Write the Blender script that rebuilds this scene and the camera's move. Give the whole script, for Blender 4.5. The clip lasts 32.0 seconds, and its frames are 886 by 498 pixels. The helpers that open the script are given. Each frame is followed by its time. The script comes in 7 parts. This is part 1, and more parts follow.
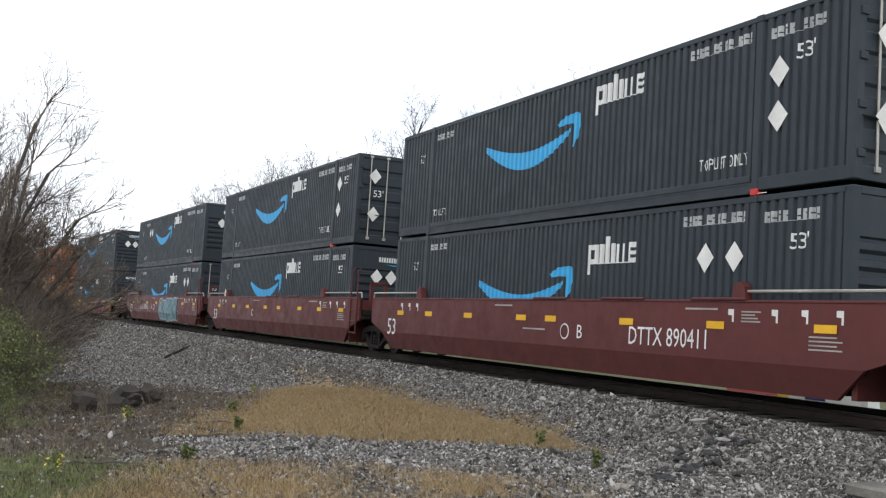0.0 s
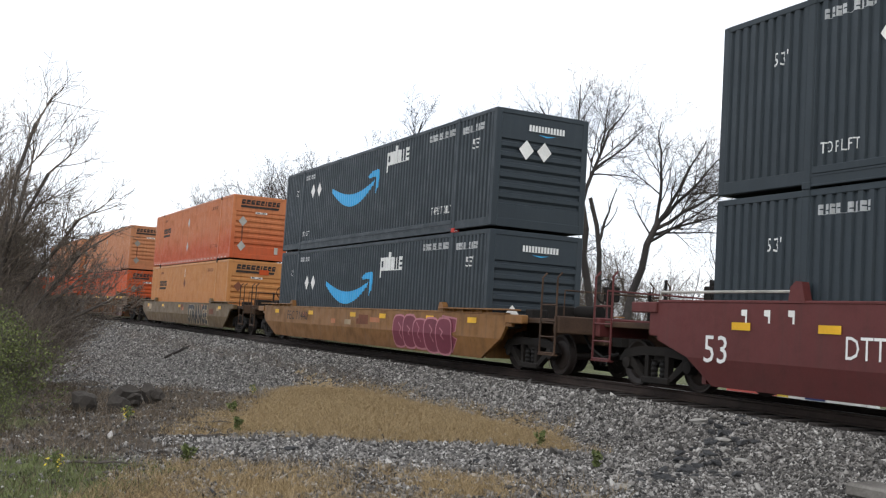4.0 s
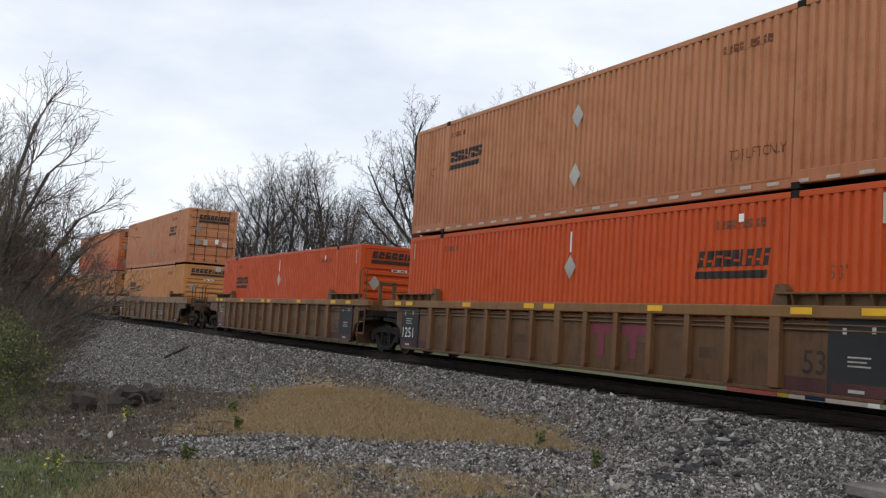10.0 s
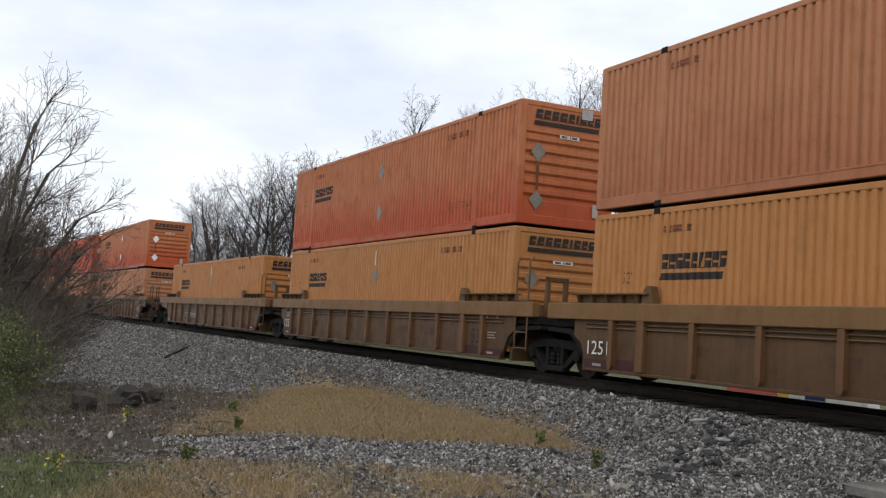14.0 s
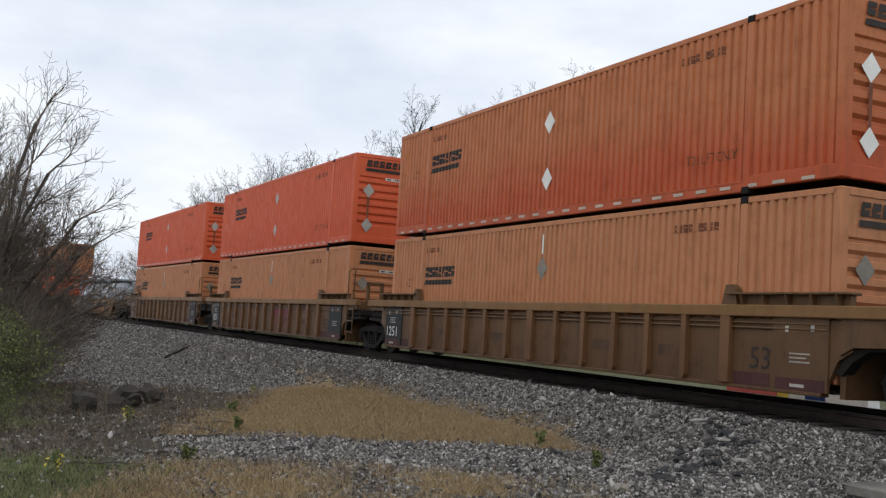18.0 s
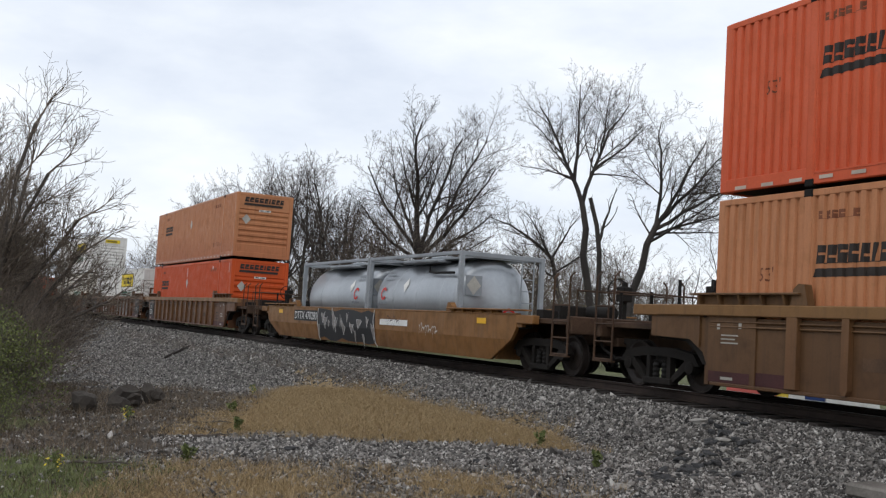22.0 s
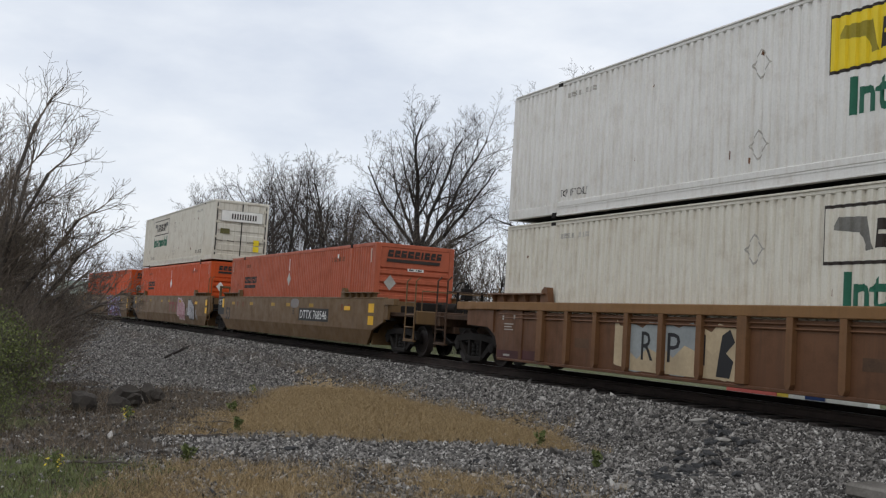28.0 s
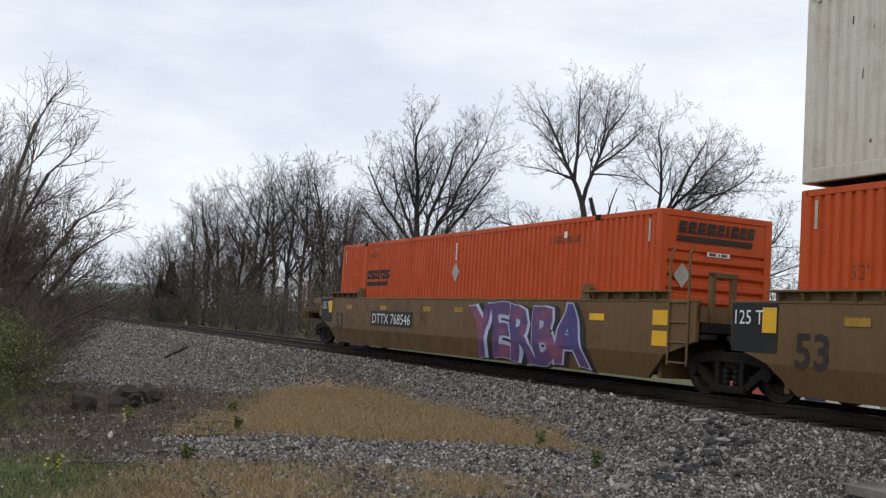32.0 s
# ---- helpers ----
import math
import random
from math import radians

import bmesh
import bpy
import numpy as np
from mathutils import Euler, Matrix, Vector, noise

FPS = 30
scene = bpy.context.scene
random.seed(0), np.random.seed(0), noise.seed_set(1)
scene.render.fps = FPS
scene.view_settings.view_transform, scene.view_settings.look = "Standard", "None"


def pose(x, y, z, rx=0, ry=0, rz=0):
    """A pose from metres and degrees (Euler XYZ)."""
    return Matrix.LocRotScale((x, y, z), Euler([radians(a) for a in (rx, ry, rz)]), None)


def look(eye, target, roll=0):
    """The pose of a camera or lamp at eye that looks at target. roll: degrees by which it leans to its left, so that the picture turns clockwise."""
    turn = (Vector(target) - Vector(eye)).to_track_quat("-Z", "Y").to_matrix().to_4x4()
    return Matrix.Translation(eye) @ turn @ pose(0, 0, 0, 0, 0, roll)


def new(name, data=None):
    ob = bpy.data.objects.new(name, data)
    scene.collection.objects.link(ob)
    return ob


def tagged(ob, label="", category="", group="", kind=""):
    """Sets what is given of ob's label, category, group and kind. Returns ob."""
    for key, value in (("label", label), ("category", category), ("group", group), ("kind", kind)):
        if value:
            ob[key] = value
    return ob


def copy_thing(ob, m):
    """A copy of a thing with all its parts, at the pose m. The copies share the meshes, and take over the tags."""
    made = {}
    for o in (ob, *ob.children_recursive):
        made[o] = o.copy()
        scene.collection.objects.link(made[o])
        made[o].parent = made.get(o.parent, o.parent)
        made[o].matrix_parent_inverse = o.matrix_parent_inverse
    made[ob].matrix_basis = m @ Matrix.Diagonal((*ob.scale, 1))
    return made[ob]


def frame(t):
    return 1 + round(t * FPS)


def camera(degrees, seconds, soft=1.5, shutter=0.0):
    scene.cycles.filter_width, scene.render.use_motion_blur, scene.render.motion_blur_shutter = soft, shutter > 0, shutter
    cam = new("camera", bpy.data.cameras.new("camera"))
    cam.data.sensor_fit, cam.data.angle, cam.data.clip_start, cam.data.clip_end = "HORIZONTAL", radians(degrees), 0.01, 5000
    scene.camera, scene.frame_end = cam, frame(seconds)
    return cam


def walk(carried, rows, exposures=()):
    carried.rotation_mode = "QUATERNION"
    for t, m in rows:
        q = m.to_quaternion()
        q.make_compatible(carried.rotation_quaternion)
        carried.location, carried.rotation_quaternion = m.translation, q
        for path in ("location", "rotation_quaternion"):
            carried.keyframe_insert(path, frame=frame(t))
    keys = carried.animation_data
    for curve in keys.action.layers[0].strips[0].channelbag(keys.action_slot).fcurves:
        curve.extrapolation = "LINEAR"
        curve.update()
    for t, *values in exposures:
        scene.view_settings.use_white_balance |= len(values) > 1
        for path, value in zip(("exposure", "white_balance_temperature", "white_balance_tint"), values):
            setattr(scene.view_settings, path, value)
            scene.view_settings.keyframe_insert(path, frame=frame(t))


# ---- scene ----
from functools import lru_cache

# ------------------------------------------------------------- camera
EYE = (0.0, 0.0, 1.09)
PITCH, ROLL = 3.822, 2.651
cam = camera(46.488, 32.0, soft=1.25, shutter=0.0)
AIM = look(EYE, (0, 10 * math.cos(radians(PITCH)), EYE[2] + 10 * math.sin(radians(PITCH))), ROLL)
walk(cam, [(0, AIM), (32, AIM)], exposures=[(0, 0.60), (2, 0.72), (3, 0.70), (6, 0.25), (8, 0.1), (9, 0.15), (12.5, -0.02), (13, 0.0), (14, 0.18), (17, -0.05), (18, 0.08), (19, 0.20), (21, 0.21), (22, 0.12), (23, -0.08), (24, -0.06), (25, 0.08), (28, -0.04), (30, -0.06), (32, 0.04)])

# ------------------------------------------------------------- light
SUN_EL, SUN_AZ = radians(48), radians(200)
world = bpy.data.worlds.new("overcast_sky")
scene.world = world
world.use_nodes = True


def make_sky():
    nt = world.node_tree
    nt.nodes.clear()
    N = nt.nodes.new
    out, bg = N("ShaderNodeOutputWorld"), N("ShaderNodeBackground")
    sky, mix, tc = N("ShaderNodeTexSky"), N("ShaderNodeMix"), N("ShaderNodeTexCoord")
    sky.sky_type, sky.sun_disc, sky.sun_elevation, sky.sun_rotation = "NISHITA", False, SUN_EL, SUN_AZ
    sky.air_density, sky.dust_density = 1.0, 2.0
    gain = N("ShaderNodeMix")
    gain.data_type, gain.blend_type = "RGBA", "MULTIPLY"
    gain.inputs[0].default_value = 1.0
    gain.inputs[7].default_value = (0.11, 0.11, 0.11, 1)
    mp = N("ShaderNodeMapping")
    mp.inputs["Scale"].default_value = (1.0, 1.0, 2.6)
    mp.inputs["Location"].default_value = (0.35, 0.1, 0.2)
    n1, n2 = N("ShaderNodeTexNoise"), N("ShaderNodeTexNoise")
    n1.inputs["Scale"].default_value, n1.inputs["Detail"].default_value, n1.inputs["Roughness"].default_value = 2.6, 6, 0.55
    n2.inputs["Scale"].default_value, n2.inputs["Detail"].default_value = 7.0, 5
    ramp = N("ShaderNodeValToRGB")
    e = ramp.color_ramp.elements
    e[0].position, e[0].color = 0.33, (0.73, 0.79, 0.90, 1)
    e[1].position, e[1].color = 0.68, (1.08, 1.10, 1.13, 1)
    m = e.new(0.48)
    m.color = (0.87, 0.92, 1.0, 1)
    addn = N("ShaderNodeMath")
    addn.operation, addn.inputs[1].default_value = "MULTIPLY_ADD", 0.25
    sub = N("ShaderNodeMath")
    sub.operation, sub.inputs[1].default_value = "SUBTRACT", 0.125
    L = nt.links.new
    L(tc.outputs["Generated"], mp.inputs[0])
    L(mp.outputs[0], n1.inputs["Vector"])
    L(mp.outputs[0], n2.inputs["Vector"])
    L(n2.outputs[0], addn.inputs[0])
    L(n1.outputs[0], addn.inputs[2])
    L(addn.outputs[0], sub.inputs[0])
    L(sub.outputs[0], ramp.inputs[0])
    mix.data_type = "RGBA"
    mix.inputs[0].default_value = 0.9
    L(sky.outputs[0], gain.inputs[6])
    L(gain.outputs[2], mix.inputs[6])
    L(ramp.outputs[0], mix.inputs[7])
    L(mix.outputs[2], bg.inputs[0])
    bg.inputs[1].default_value = 1.0
    L(bg.outputs[0], out.inputs[0])


make_sky()
sun = new("sun", bpy.data.lights.new("sun", "SUN"))
sun.data.energy, sun.data.angle, sun.data.color = 0.5, radians(30), (1.0, 0.97, 0.92)
sun.matrix_world = look((0, 0, 40), (math.sin(SUN_AZ) * -30, math.cos(SUN_AZ) * -30, 40 - 30 * math.tan(SUN_EL)))


# ------------------------------------------------------------- materials
def shader(name):
    m = bpy.data.materials.new(name)
    m.use_nodes = True
    nt = m.node_tree
    return m, nt, nt.nodes["Principled BSDF"]


def node(nt, kind, **values):
    n = nt.nodes.new(kind)
    for key, value in values.items():
        n.inputs[key.replace("_", " ")].default_value = value
    return n


def noise_node(nt, vec, scale, detail=4, rough=0.55):
    n = node(nt, "ShaderNodeTexNoise", Scale=scale, Detail=detail, Roughness=rough)
    nt.links.new(vec, n.inputs["Vector"])
    return n.outputs[0]


def ramp_node(nt, fac, stops):
    r = nt.nodes.new("ShaderNodeValToRGB")
    e = r.color_ramp.elements
    while len(e) < len(stops):
        e.new(0.5)
    for k, (p, c) in zip(e, stops):
        k.position, k.color = p, (*c, 1) if len(c) == 3 else c
    nt.links.new(fac, r.inputs[0])
    return r.outputs[0]


def mix_node(nt, fac, a, b, blend="MIX"):
    n = nt.nodes.new("ShaderNodeMix")
    n.data_type, n.blend_type = "RGBA", blend
    for sock, v in ((n.inputs[0], fac), (n.inputs[6], a), (n.inputs[7], b)):
        if isinstance(v, (int, float)):
            sock.default_value = v
        elif isinstance(v, tuple):
            sock.default_value = (*v, 1)
        else:
            nt.links.new(v, sock)
    return n.outputs[2]


def bump_node(nt, height, strength, dist, bsdf):
    b = node(nt, "ShaderNodeBump", Strength=strength, Distance=dist)
    nt.links.new(height, b.inputs["Height"])
    nt.links.new(b.outputs[0], bsdf.inputs["Normal"])


def coords(nt):
    return nt.nodes.new("ShaderNodeTexCoord").outputs["Object"]


def stretched(nt, vec, scale):
    m = nt.nodes.new("ShaderNodeMapping")
    m.inputs["Scale"].default_value = scale
    nt.links.new(vec, m.inputs[0])
    return m.outputs[0]


def random_shift(nt, vec):
    """Object coordinates moved by the object's random number, so that alike things wear differently."""
    info = nt.nodes.new("ShaderNodeObjectInfo")
    mul = nt.nodes.new("ShaderNodeVectorMath")
    mul.operation = "MULTIPLY_ADD"
    nt.links.new(info.outputs["Random"], mul.inputs[0])
    mul.inputs[1].default_value = (31.0, 17.0, 11.0)
    nt.links.new(vec, mul.inputs[2])
    return mul.outputs[0], info.outputs["Random"]


@lru_cache(None)
def paint(name, top, low, dirt, amount=0.5, rough=0.5, split=1.0):
    """Weathered vehicle paint: blends with height from low to top colour, streaked and stained with dirt."""
    m, nt, b = shader(name)
    vec0 = coords(nt)
    vec, rnd = random_shift(nt, vec0)
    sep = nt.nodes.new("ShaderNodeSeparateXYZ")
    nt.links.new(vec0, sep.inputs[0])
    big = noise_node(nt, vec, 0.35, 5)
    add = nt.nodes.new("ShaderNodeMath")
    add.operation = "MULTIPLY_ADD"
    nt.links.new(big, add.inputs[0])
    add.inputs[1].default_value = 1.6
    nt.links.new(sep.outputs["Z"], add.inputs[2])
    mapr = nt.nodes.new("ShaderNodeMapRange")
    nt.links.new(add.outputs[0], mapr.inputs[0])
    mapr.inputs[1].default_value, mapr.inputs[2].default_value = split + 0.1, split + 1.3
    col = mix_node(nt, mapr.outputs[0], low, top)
    streak = noise_node(nt, stretched(nt, vec, (5.0, 5.0, 0.35)), 1.6, 6, 0.65)
    grime = noise_node(nt, vec, 2.2, 6, 0.65)
    sf = ramp_node(nt, streak, [(0.48, (0, 0, 0)), (0.78, (amount,) * 3)])
    gf = ramp_node(nt, grime, [(0.50, (0, 0, 0)), (0.80, (amount,) * 3)])
    col = mix_node(nt, sf, col, dirt)
    col = mix_node(nt, gf, col, dirt)
    fine = noise_node(nt, vec, 30, 3)
    col = mix_node(nt, 0.25, col, ramp_node(nt, fine, [(0.3, (0.75,) * 3), (0.7, (1.1,) * 3)]), "MULTIPLY")
    nt.links.new(col, b.inputs["Base Color"])
    nt.links.new(ramp_node(nt, grime, [(0.3, (rough - 0.1,) * 3), (0.7, (rough + 0.2,) * 3)]), b.inputs["Roughness"])
    b.inputs["Specular IOR Level"].default_value = 0.28
    bump_node(nt, noise_node(nt, vec, 6, 3), 0.12, 0.01, b)
    return m


@lru_cache(None)
def coat(name, color, vary=0.15, scale=6.0, rough=0.6, metal=0.0, bump=0.15):
    """A plain worn coat of one colour with grain at two scales."""
    m, nt, b = shader(name)
    vec, rnd = random_shift(nt, coords(nt))
    big, fine = noise_node(nt, vec, scale * 0.3, 5), noise_node(nt, vec, scale * 5, 4)
    lo, hi = tuple(c * (1 - vary) for c in color), tuple(min(1, c * (1 + vary)) for c in color)
    col = ramp_node(nt, big, [(0.3, lo), (0.7, hi)])
    col = mix_node(nt, 0.5, col, ramp_node(nt, fine, [(0.3, (1 - vary,) * 3), (0.7, (1 + vary * 0.5,) * 3)]), "MULTIPLY")
    nt.links.new(col, b.inputs["Base Color"])
    b.inputs["Roughness"].default_value, b.inputs["Metallic"].default_value = rough, metal
    b.inputs["Specular IOR Level"].default_value = 0.3 if metal < 0.2 else 0.5
    bump_node(nt, fine, bump, 0.01, b)
    return m


DIRT = (0.07, 0.05, 0.04)
ORANGE = {
    "tan": paint("paint_tan_orange", (0.47, 0.198, 0.090), (0.415, 0.153, 0.068), (0.17, 0.08, 0.036), 0.42),
    "amber": paint("paint_amber", (0.47, 0.205, 0.066), (0.44, 0.18, 0.056), (0.21, 0.095, 0.034), 0.36),
    "red": paint("paint_orange_red", (0.50, 0.071, 0.011), (0.46, 0.062, 0.010), (0.22, 0.042, 0.014), 0.28),
    "coral": paint("paint_coral_red", (0.62, 0.112, 0.042), (0.58, 0.095, 0.034), (0.27, 0.065, 0.03), 0.3),
    "faded": paint("paint_faded_red", (0.49, 0.165, 0.062), (0.46, 0.085, 0.026), (0.17, 0.06, 0.03), 0.46, split=1.2),
    "rust": paint("paint_rusty_red", (0.40, 0.095, 0.045), (0.36, 0.075, 0.035), (0.14, 0.05, 0.03), 0.4),
    "brick": paint("paint_brick_red", (0.47, 0.082, 0.020), (0.43, 0.070, 0.017), (0.18, 0.05, 0.022), 0.35),
}
SLATE = paint("paint_dark_slate", (0.028, 0.038, 0.046), (0.025, 0.034, 0.041), (0.060, 0.066, 0.068), 0.22)
WHITE = paint("paint_white", (0.74, 0.725, 0.695), (0.68, 0.665, 0.63), (0.34, 0.27, 0.20), 0.33)
CREAM = paint("paint_cream", (0.64, 0.61, 0.53), (0.60, 0.555, 0.465), (0.30, 0.22, 0.14), 0.42)
# Well cars: the low colour is darker, so the sides darken towards the bottom.
MAROON = paint("well_maroon", (0.114, 0.027, 0.025), (0.094, 0.024, 0.023), (0.055, 0.027, 0.022), 0.4)
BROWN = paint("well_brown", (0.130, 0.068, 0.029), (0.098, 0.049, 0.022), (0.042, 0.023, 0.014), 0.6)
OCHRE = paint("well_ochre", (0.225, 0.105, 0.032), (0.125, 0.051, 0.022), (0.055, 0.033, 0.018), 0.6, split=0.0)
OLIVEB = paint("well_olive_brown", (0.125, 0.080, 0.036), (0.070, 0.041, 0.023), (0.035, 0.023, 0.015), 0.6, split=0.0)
RUST = paint("well_rust", (0.135, 0.062, 0.028), (0.10, 0.044, 0.021), (0.045, 0.025, 0.014), 0.5)
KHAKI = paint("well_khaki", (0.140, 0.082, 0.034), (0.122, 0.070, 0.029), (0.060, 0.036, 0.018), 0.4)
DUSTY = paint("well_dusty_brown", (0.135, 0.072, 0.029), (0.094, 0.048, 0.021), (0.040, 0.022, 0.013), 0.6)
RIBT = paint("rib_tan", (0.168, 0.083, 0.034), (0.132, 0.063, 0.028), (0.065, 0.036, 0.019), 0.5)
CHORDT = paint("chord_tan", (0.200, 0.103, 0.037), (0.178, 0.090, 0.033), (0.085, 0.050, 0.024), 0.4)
BLACK = coat("black_steel", (0.0085, 0.0074, 0.0066), 0.3, 6, 0.75)
GRIME = coat("grimy_steel", (0.0105, 0.0082, 0.0066), 0.4, 6, 0.85)
PANEL = coat("black_panel", (0.017, 0.017, 0.018), 0.3, 4, 0.6)
INKB = coat("dark_lettering", (0.030, 0.022, 0.018), 0.3, 9, 0.6)
INKW = coat("white_lettering", (0.72, 0.72, 0.70), 0.12, 6, 0.6)
INKD = coat("dull_white_lettering", (0.42, 0.43, 0.43), 0.2, 6, 0.6)
INKG = coat("green_lettering", (0.015, 0.11, 0.065), 0.15, 6, 0.6)
INKF = coat("faded_lettering", (0.17, 0.06, 0.03), 0.3, 6, 0.7)
BLUE = coat("sky_blue_vinyl", (0.045, 0.36, 0.66), 0.08, 4, 0.45)
YELLOW = coat("yellow_reflector", (0.72, 0.40, 0.02), 0.12, 6, 0.5)
SIGNY = coat("yellow_sign", (0.74, 0.55, 0.02), 0.08, 4, 0.5)
PLATE = coat("grey_placard", (0.40, 0.38, 0.34), 0.25, 5, 0.45, 0.3)
PLATED = coat("dull_placard", (0.23, 0.205, 0.17), 0.3, 5, 0.5, 0.3)
PLATEW = coat("white_placard", (0.74, 0.73, 0.69), 0.15, 5, 0.5)
TAPE = coat("pale_tape", (0.47, 0.38, 0.31), 0.2, 6, 0.5)
TANKM = coat("tank_aluminium", (0.36, 0.38, 0.40), 0.14, 2, 0.36, 0.7, 0.05)
FRAMEM = coat("frame_grey", (0.26, 0.28, 0.30), 0.2, 4, 0.55)
REDM = coat("red_mark", (0.55, 0.04, 0.03), 0.2, 6, 0.55)
STEEL = coat("worn_steel", (0.42, 0.40, 0.38), 0.2, 8, 0.32, 0.9)
WHEELM = coat("dark_wheel_steel", (0.022, 0.015, 0.012), 0.35, 8, 0.6, 0.2)
ENDM = coat("rusty_end_fittings", (0.060, 0.033, 0.019), 0.4, 5, 0.75)
RODM = coat("rusty_lock_rods", (0.115, 0.052, 0.026), 0.35, 8, 0.7)
RAILM = coat("rail_side_rust", (0.030, 0.020, 0.016), 0.35, 8, 0.8)
TIEM = coat("creosoted_wood", (0.028, 0.023, 0.020), 0.4, 5, 0.9, 0, 0.5)
SPRAYS = {k: coat("spray_" + k, c, 0.2, 3, 0.55) for k, c in dict(
    white=(0.55, 0.55, 0.53), pale=(0.48, 0.40, 0.39), pink=(0.42, 0.17, 0.20),
    black=(0.02, 0.02, 0.022), sky=(0.36, 0.42, 0.50), wine=(0.16, 0.03, 0.05), grey=(0.22, 0.20, 0.19), lilac=(0.42, 0.45, 0.62), cream=(0.42, 0.33, 0.21), haze=(0.25, 0.27, 0.27)).items()}


def spray_blend(name, a, b, c):
    """Sprayed paint that runs from one colour into another."""
    m, nt, bs = shader(name)
    vec = coords(nt)
    big = noise_node(nt, stretched(nt, vec, (0.9, 1.0, 1.6)), 1.1, 3)
    fine = noise_node(nt, vec, 14, 4)
    col = ramp_node(nt, big, [(0.32, a), (0.5, b), (0.68, c)])
    col = mix_node(nt, 0.6, col, ramp_node(nt, fine, [(0.3, (0.75,) * 3), (0.7, (1.15,) * 3)]), "MULTIPLY")
    nt.links.new(col, bs.inputs["Base Color"])
    bs.inputs["Roughness"].default_value, bs.inputs["Specular IOR Level"].default_value = 0.6, 0.3
    return m


DUSK = spray_blend("spray_dusk", (0.055, 0.06, 0.19), (0.10, 0.06, 0.16), (0.26, 0.085, 0.13))
TEAL = spray_blend("spray_teal", (0.055, 0.12, 0.14), (0.10, 0.19, 0.21), (0.20, 0.30, 0.31))
ROSE = spray_blend("spray_rose", (0.26, 0.12, 0.14), (0.33, 0.16, 0.18), (0.40, 0.22, 0.22))
ASH = spray_blend("spray_ash", (0.30, 0.29, 0.30), (0.38, 0.37, 0.38), (0.46, 0.45, 0.46))


def ground_material():
    m, nt, b = shader("trackside_ground")
    vec = nt.nodes.new("ShaderNodeNewGeometry").outputs["Position"]

    def attr(name):
        a = nt.nodes.new("ShaderNodeAttribute")
        a.attribute_name = name
        return a.outputs["Fac"]

    def edge(name, fine):
        add = nt.nodes.new("ShaderNodeMath")
        add.operation = "MULTIPLY_ADD"
        nt.links.new(fine, add.inputs[0])
        add.inputs[1].default_value = 0.8
        nt.links.new(attr(name), add.inputs[2])
        return ramp_node(nt, add.outputs[0], [(0.75, (0, 0, 0)), (0.95, (1, 1, 1))])

    med, fine, tiny = noise_node(nt, vec, 1.3, 6, 0.6), noise_node(nt, vec, 7, 5, 0.6), noise_node(nt, vec, 45, 3)
    vor = node(nt, "ShaderNodeTexVoronoi", Scale=17.0)
    nt.links.new(vec, vor.inputs["Vector"])
    stones = ramp_node(nt, vor.outputs["Color"], [(0.12, (0.020, 0.018, 0.016)), (0.5, (0.095, 0.089, 0.082)), (0.88, (0.32, 0.305, 0.28))])
    stones = mix_node(nt, ramp_node(nt, med, [(0.35, (0.0,) * 3), (0.7, (0.35,) * 3)]), stones, (0.075, 0.068, 0.060))
    dry = ramp_node(nt, fine, [(0.3, (0.14, 0.095, 0.045)), (0.7, (0.31, 0.22, 0.11))])
    soil = ramp_node(nt, fine, [(0.28, (0.026, 0.020, 0.015)), (0.5, (0.068, 0.054, 0.040)), (0.75, (0.145, 0.118, 0.088))])
    green = ramp_node(nt, fine, [(0.3, (0.05, 0.048, 0.02)), (0.7, (0.12, 0.135, 0.045))])
    col = mix_node(nt, edge("soil", fine), stones, soil)
    col = mix_node(nt, edge("dry", fine), col, dry)
    col = mix_node(nt, edge("green", fine), col, green)
    # Track bed: a darker strip along the line of the rails.
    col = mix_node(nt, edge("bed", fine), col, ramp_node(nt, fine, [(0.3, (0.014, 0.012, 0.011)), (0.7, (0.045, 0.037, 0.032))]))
    nt.links.new(col, b.inputs["Base Color"])
    b.inputs["Roughness"].default_value = 0.95
    h = mix_node(nt, 0.5, vor.outputs["Distance"], tiny)
    bump_node(nt, h, 0.9, 0.05, b)
    return m


GROUND = ground_material()


def stone_material(name, stops):
    m, nt, b = shader(name)
    g = nt.nodes.new("ShaderNodeNewGeometry")
    base = ramp_node(nt, g.outputs["Random Per Island"], stops)
    f = noise_node(nt, g.outputs["Position"], 40, 4, 0.65)
    col = mix_node(nt, 0.7, base, ramp_node(nt, f, [(0.25, (0.6,) * 3), (0.75, (1.25,) * 3)]), "MULTIPLY")
    nt.links.new(col, b.inputs["Base Color"])
    b.inputs["Roughness"].default_value = 0.9
    bump_node(nt, f, 0.5, 0.01, b)
    return m


STONE = stone_material("ballast_stone", [(0.0, (0.020, 0.018, 0.017)), (0.35, (0.084, 0.077, 0.070)), (0.68, (0.187, 0.173, 0.158)), (0.88, (0.315, 0.295, 0.27)), (1.0, (0.50, 0.475, 0.44))])
STRAW = stone_material("dry_grass", [(0.0, (0.20, 0.138, 0.066)), (0.5, (0.315, 0.225, 0.112)), (1.0, (0.47, 0.355, 0.20))])
GREENS = stone_material("green_blades", [(0.0, (0.05, 0.065, 0.018)), (0.5, (0.115, 0.145, 0.042)), (1.0, (0.22, 0.24, 0.09))])
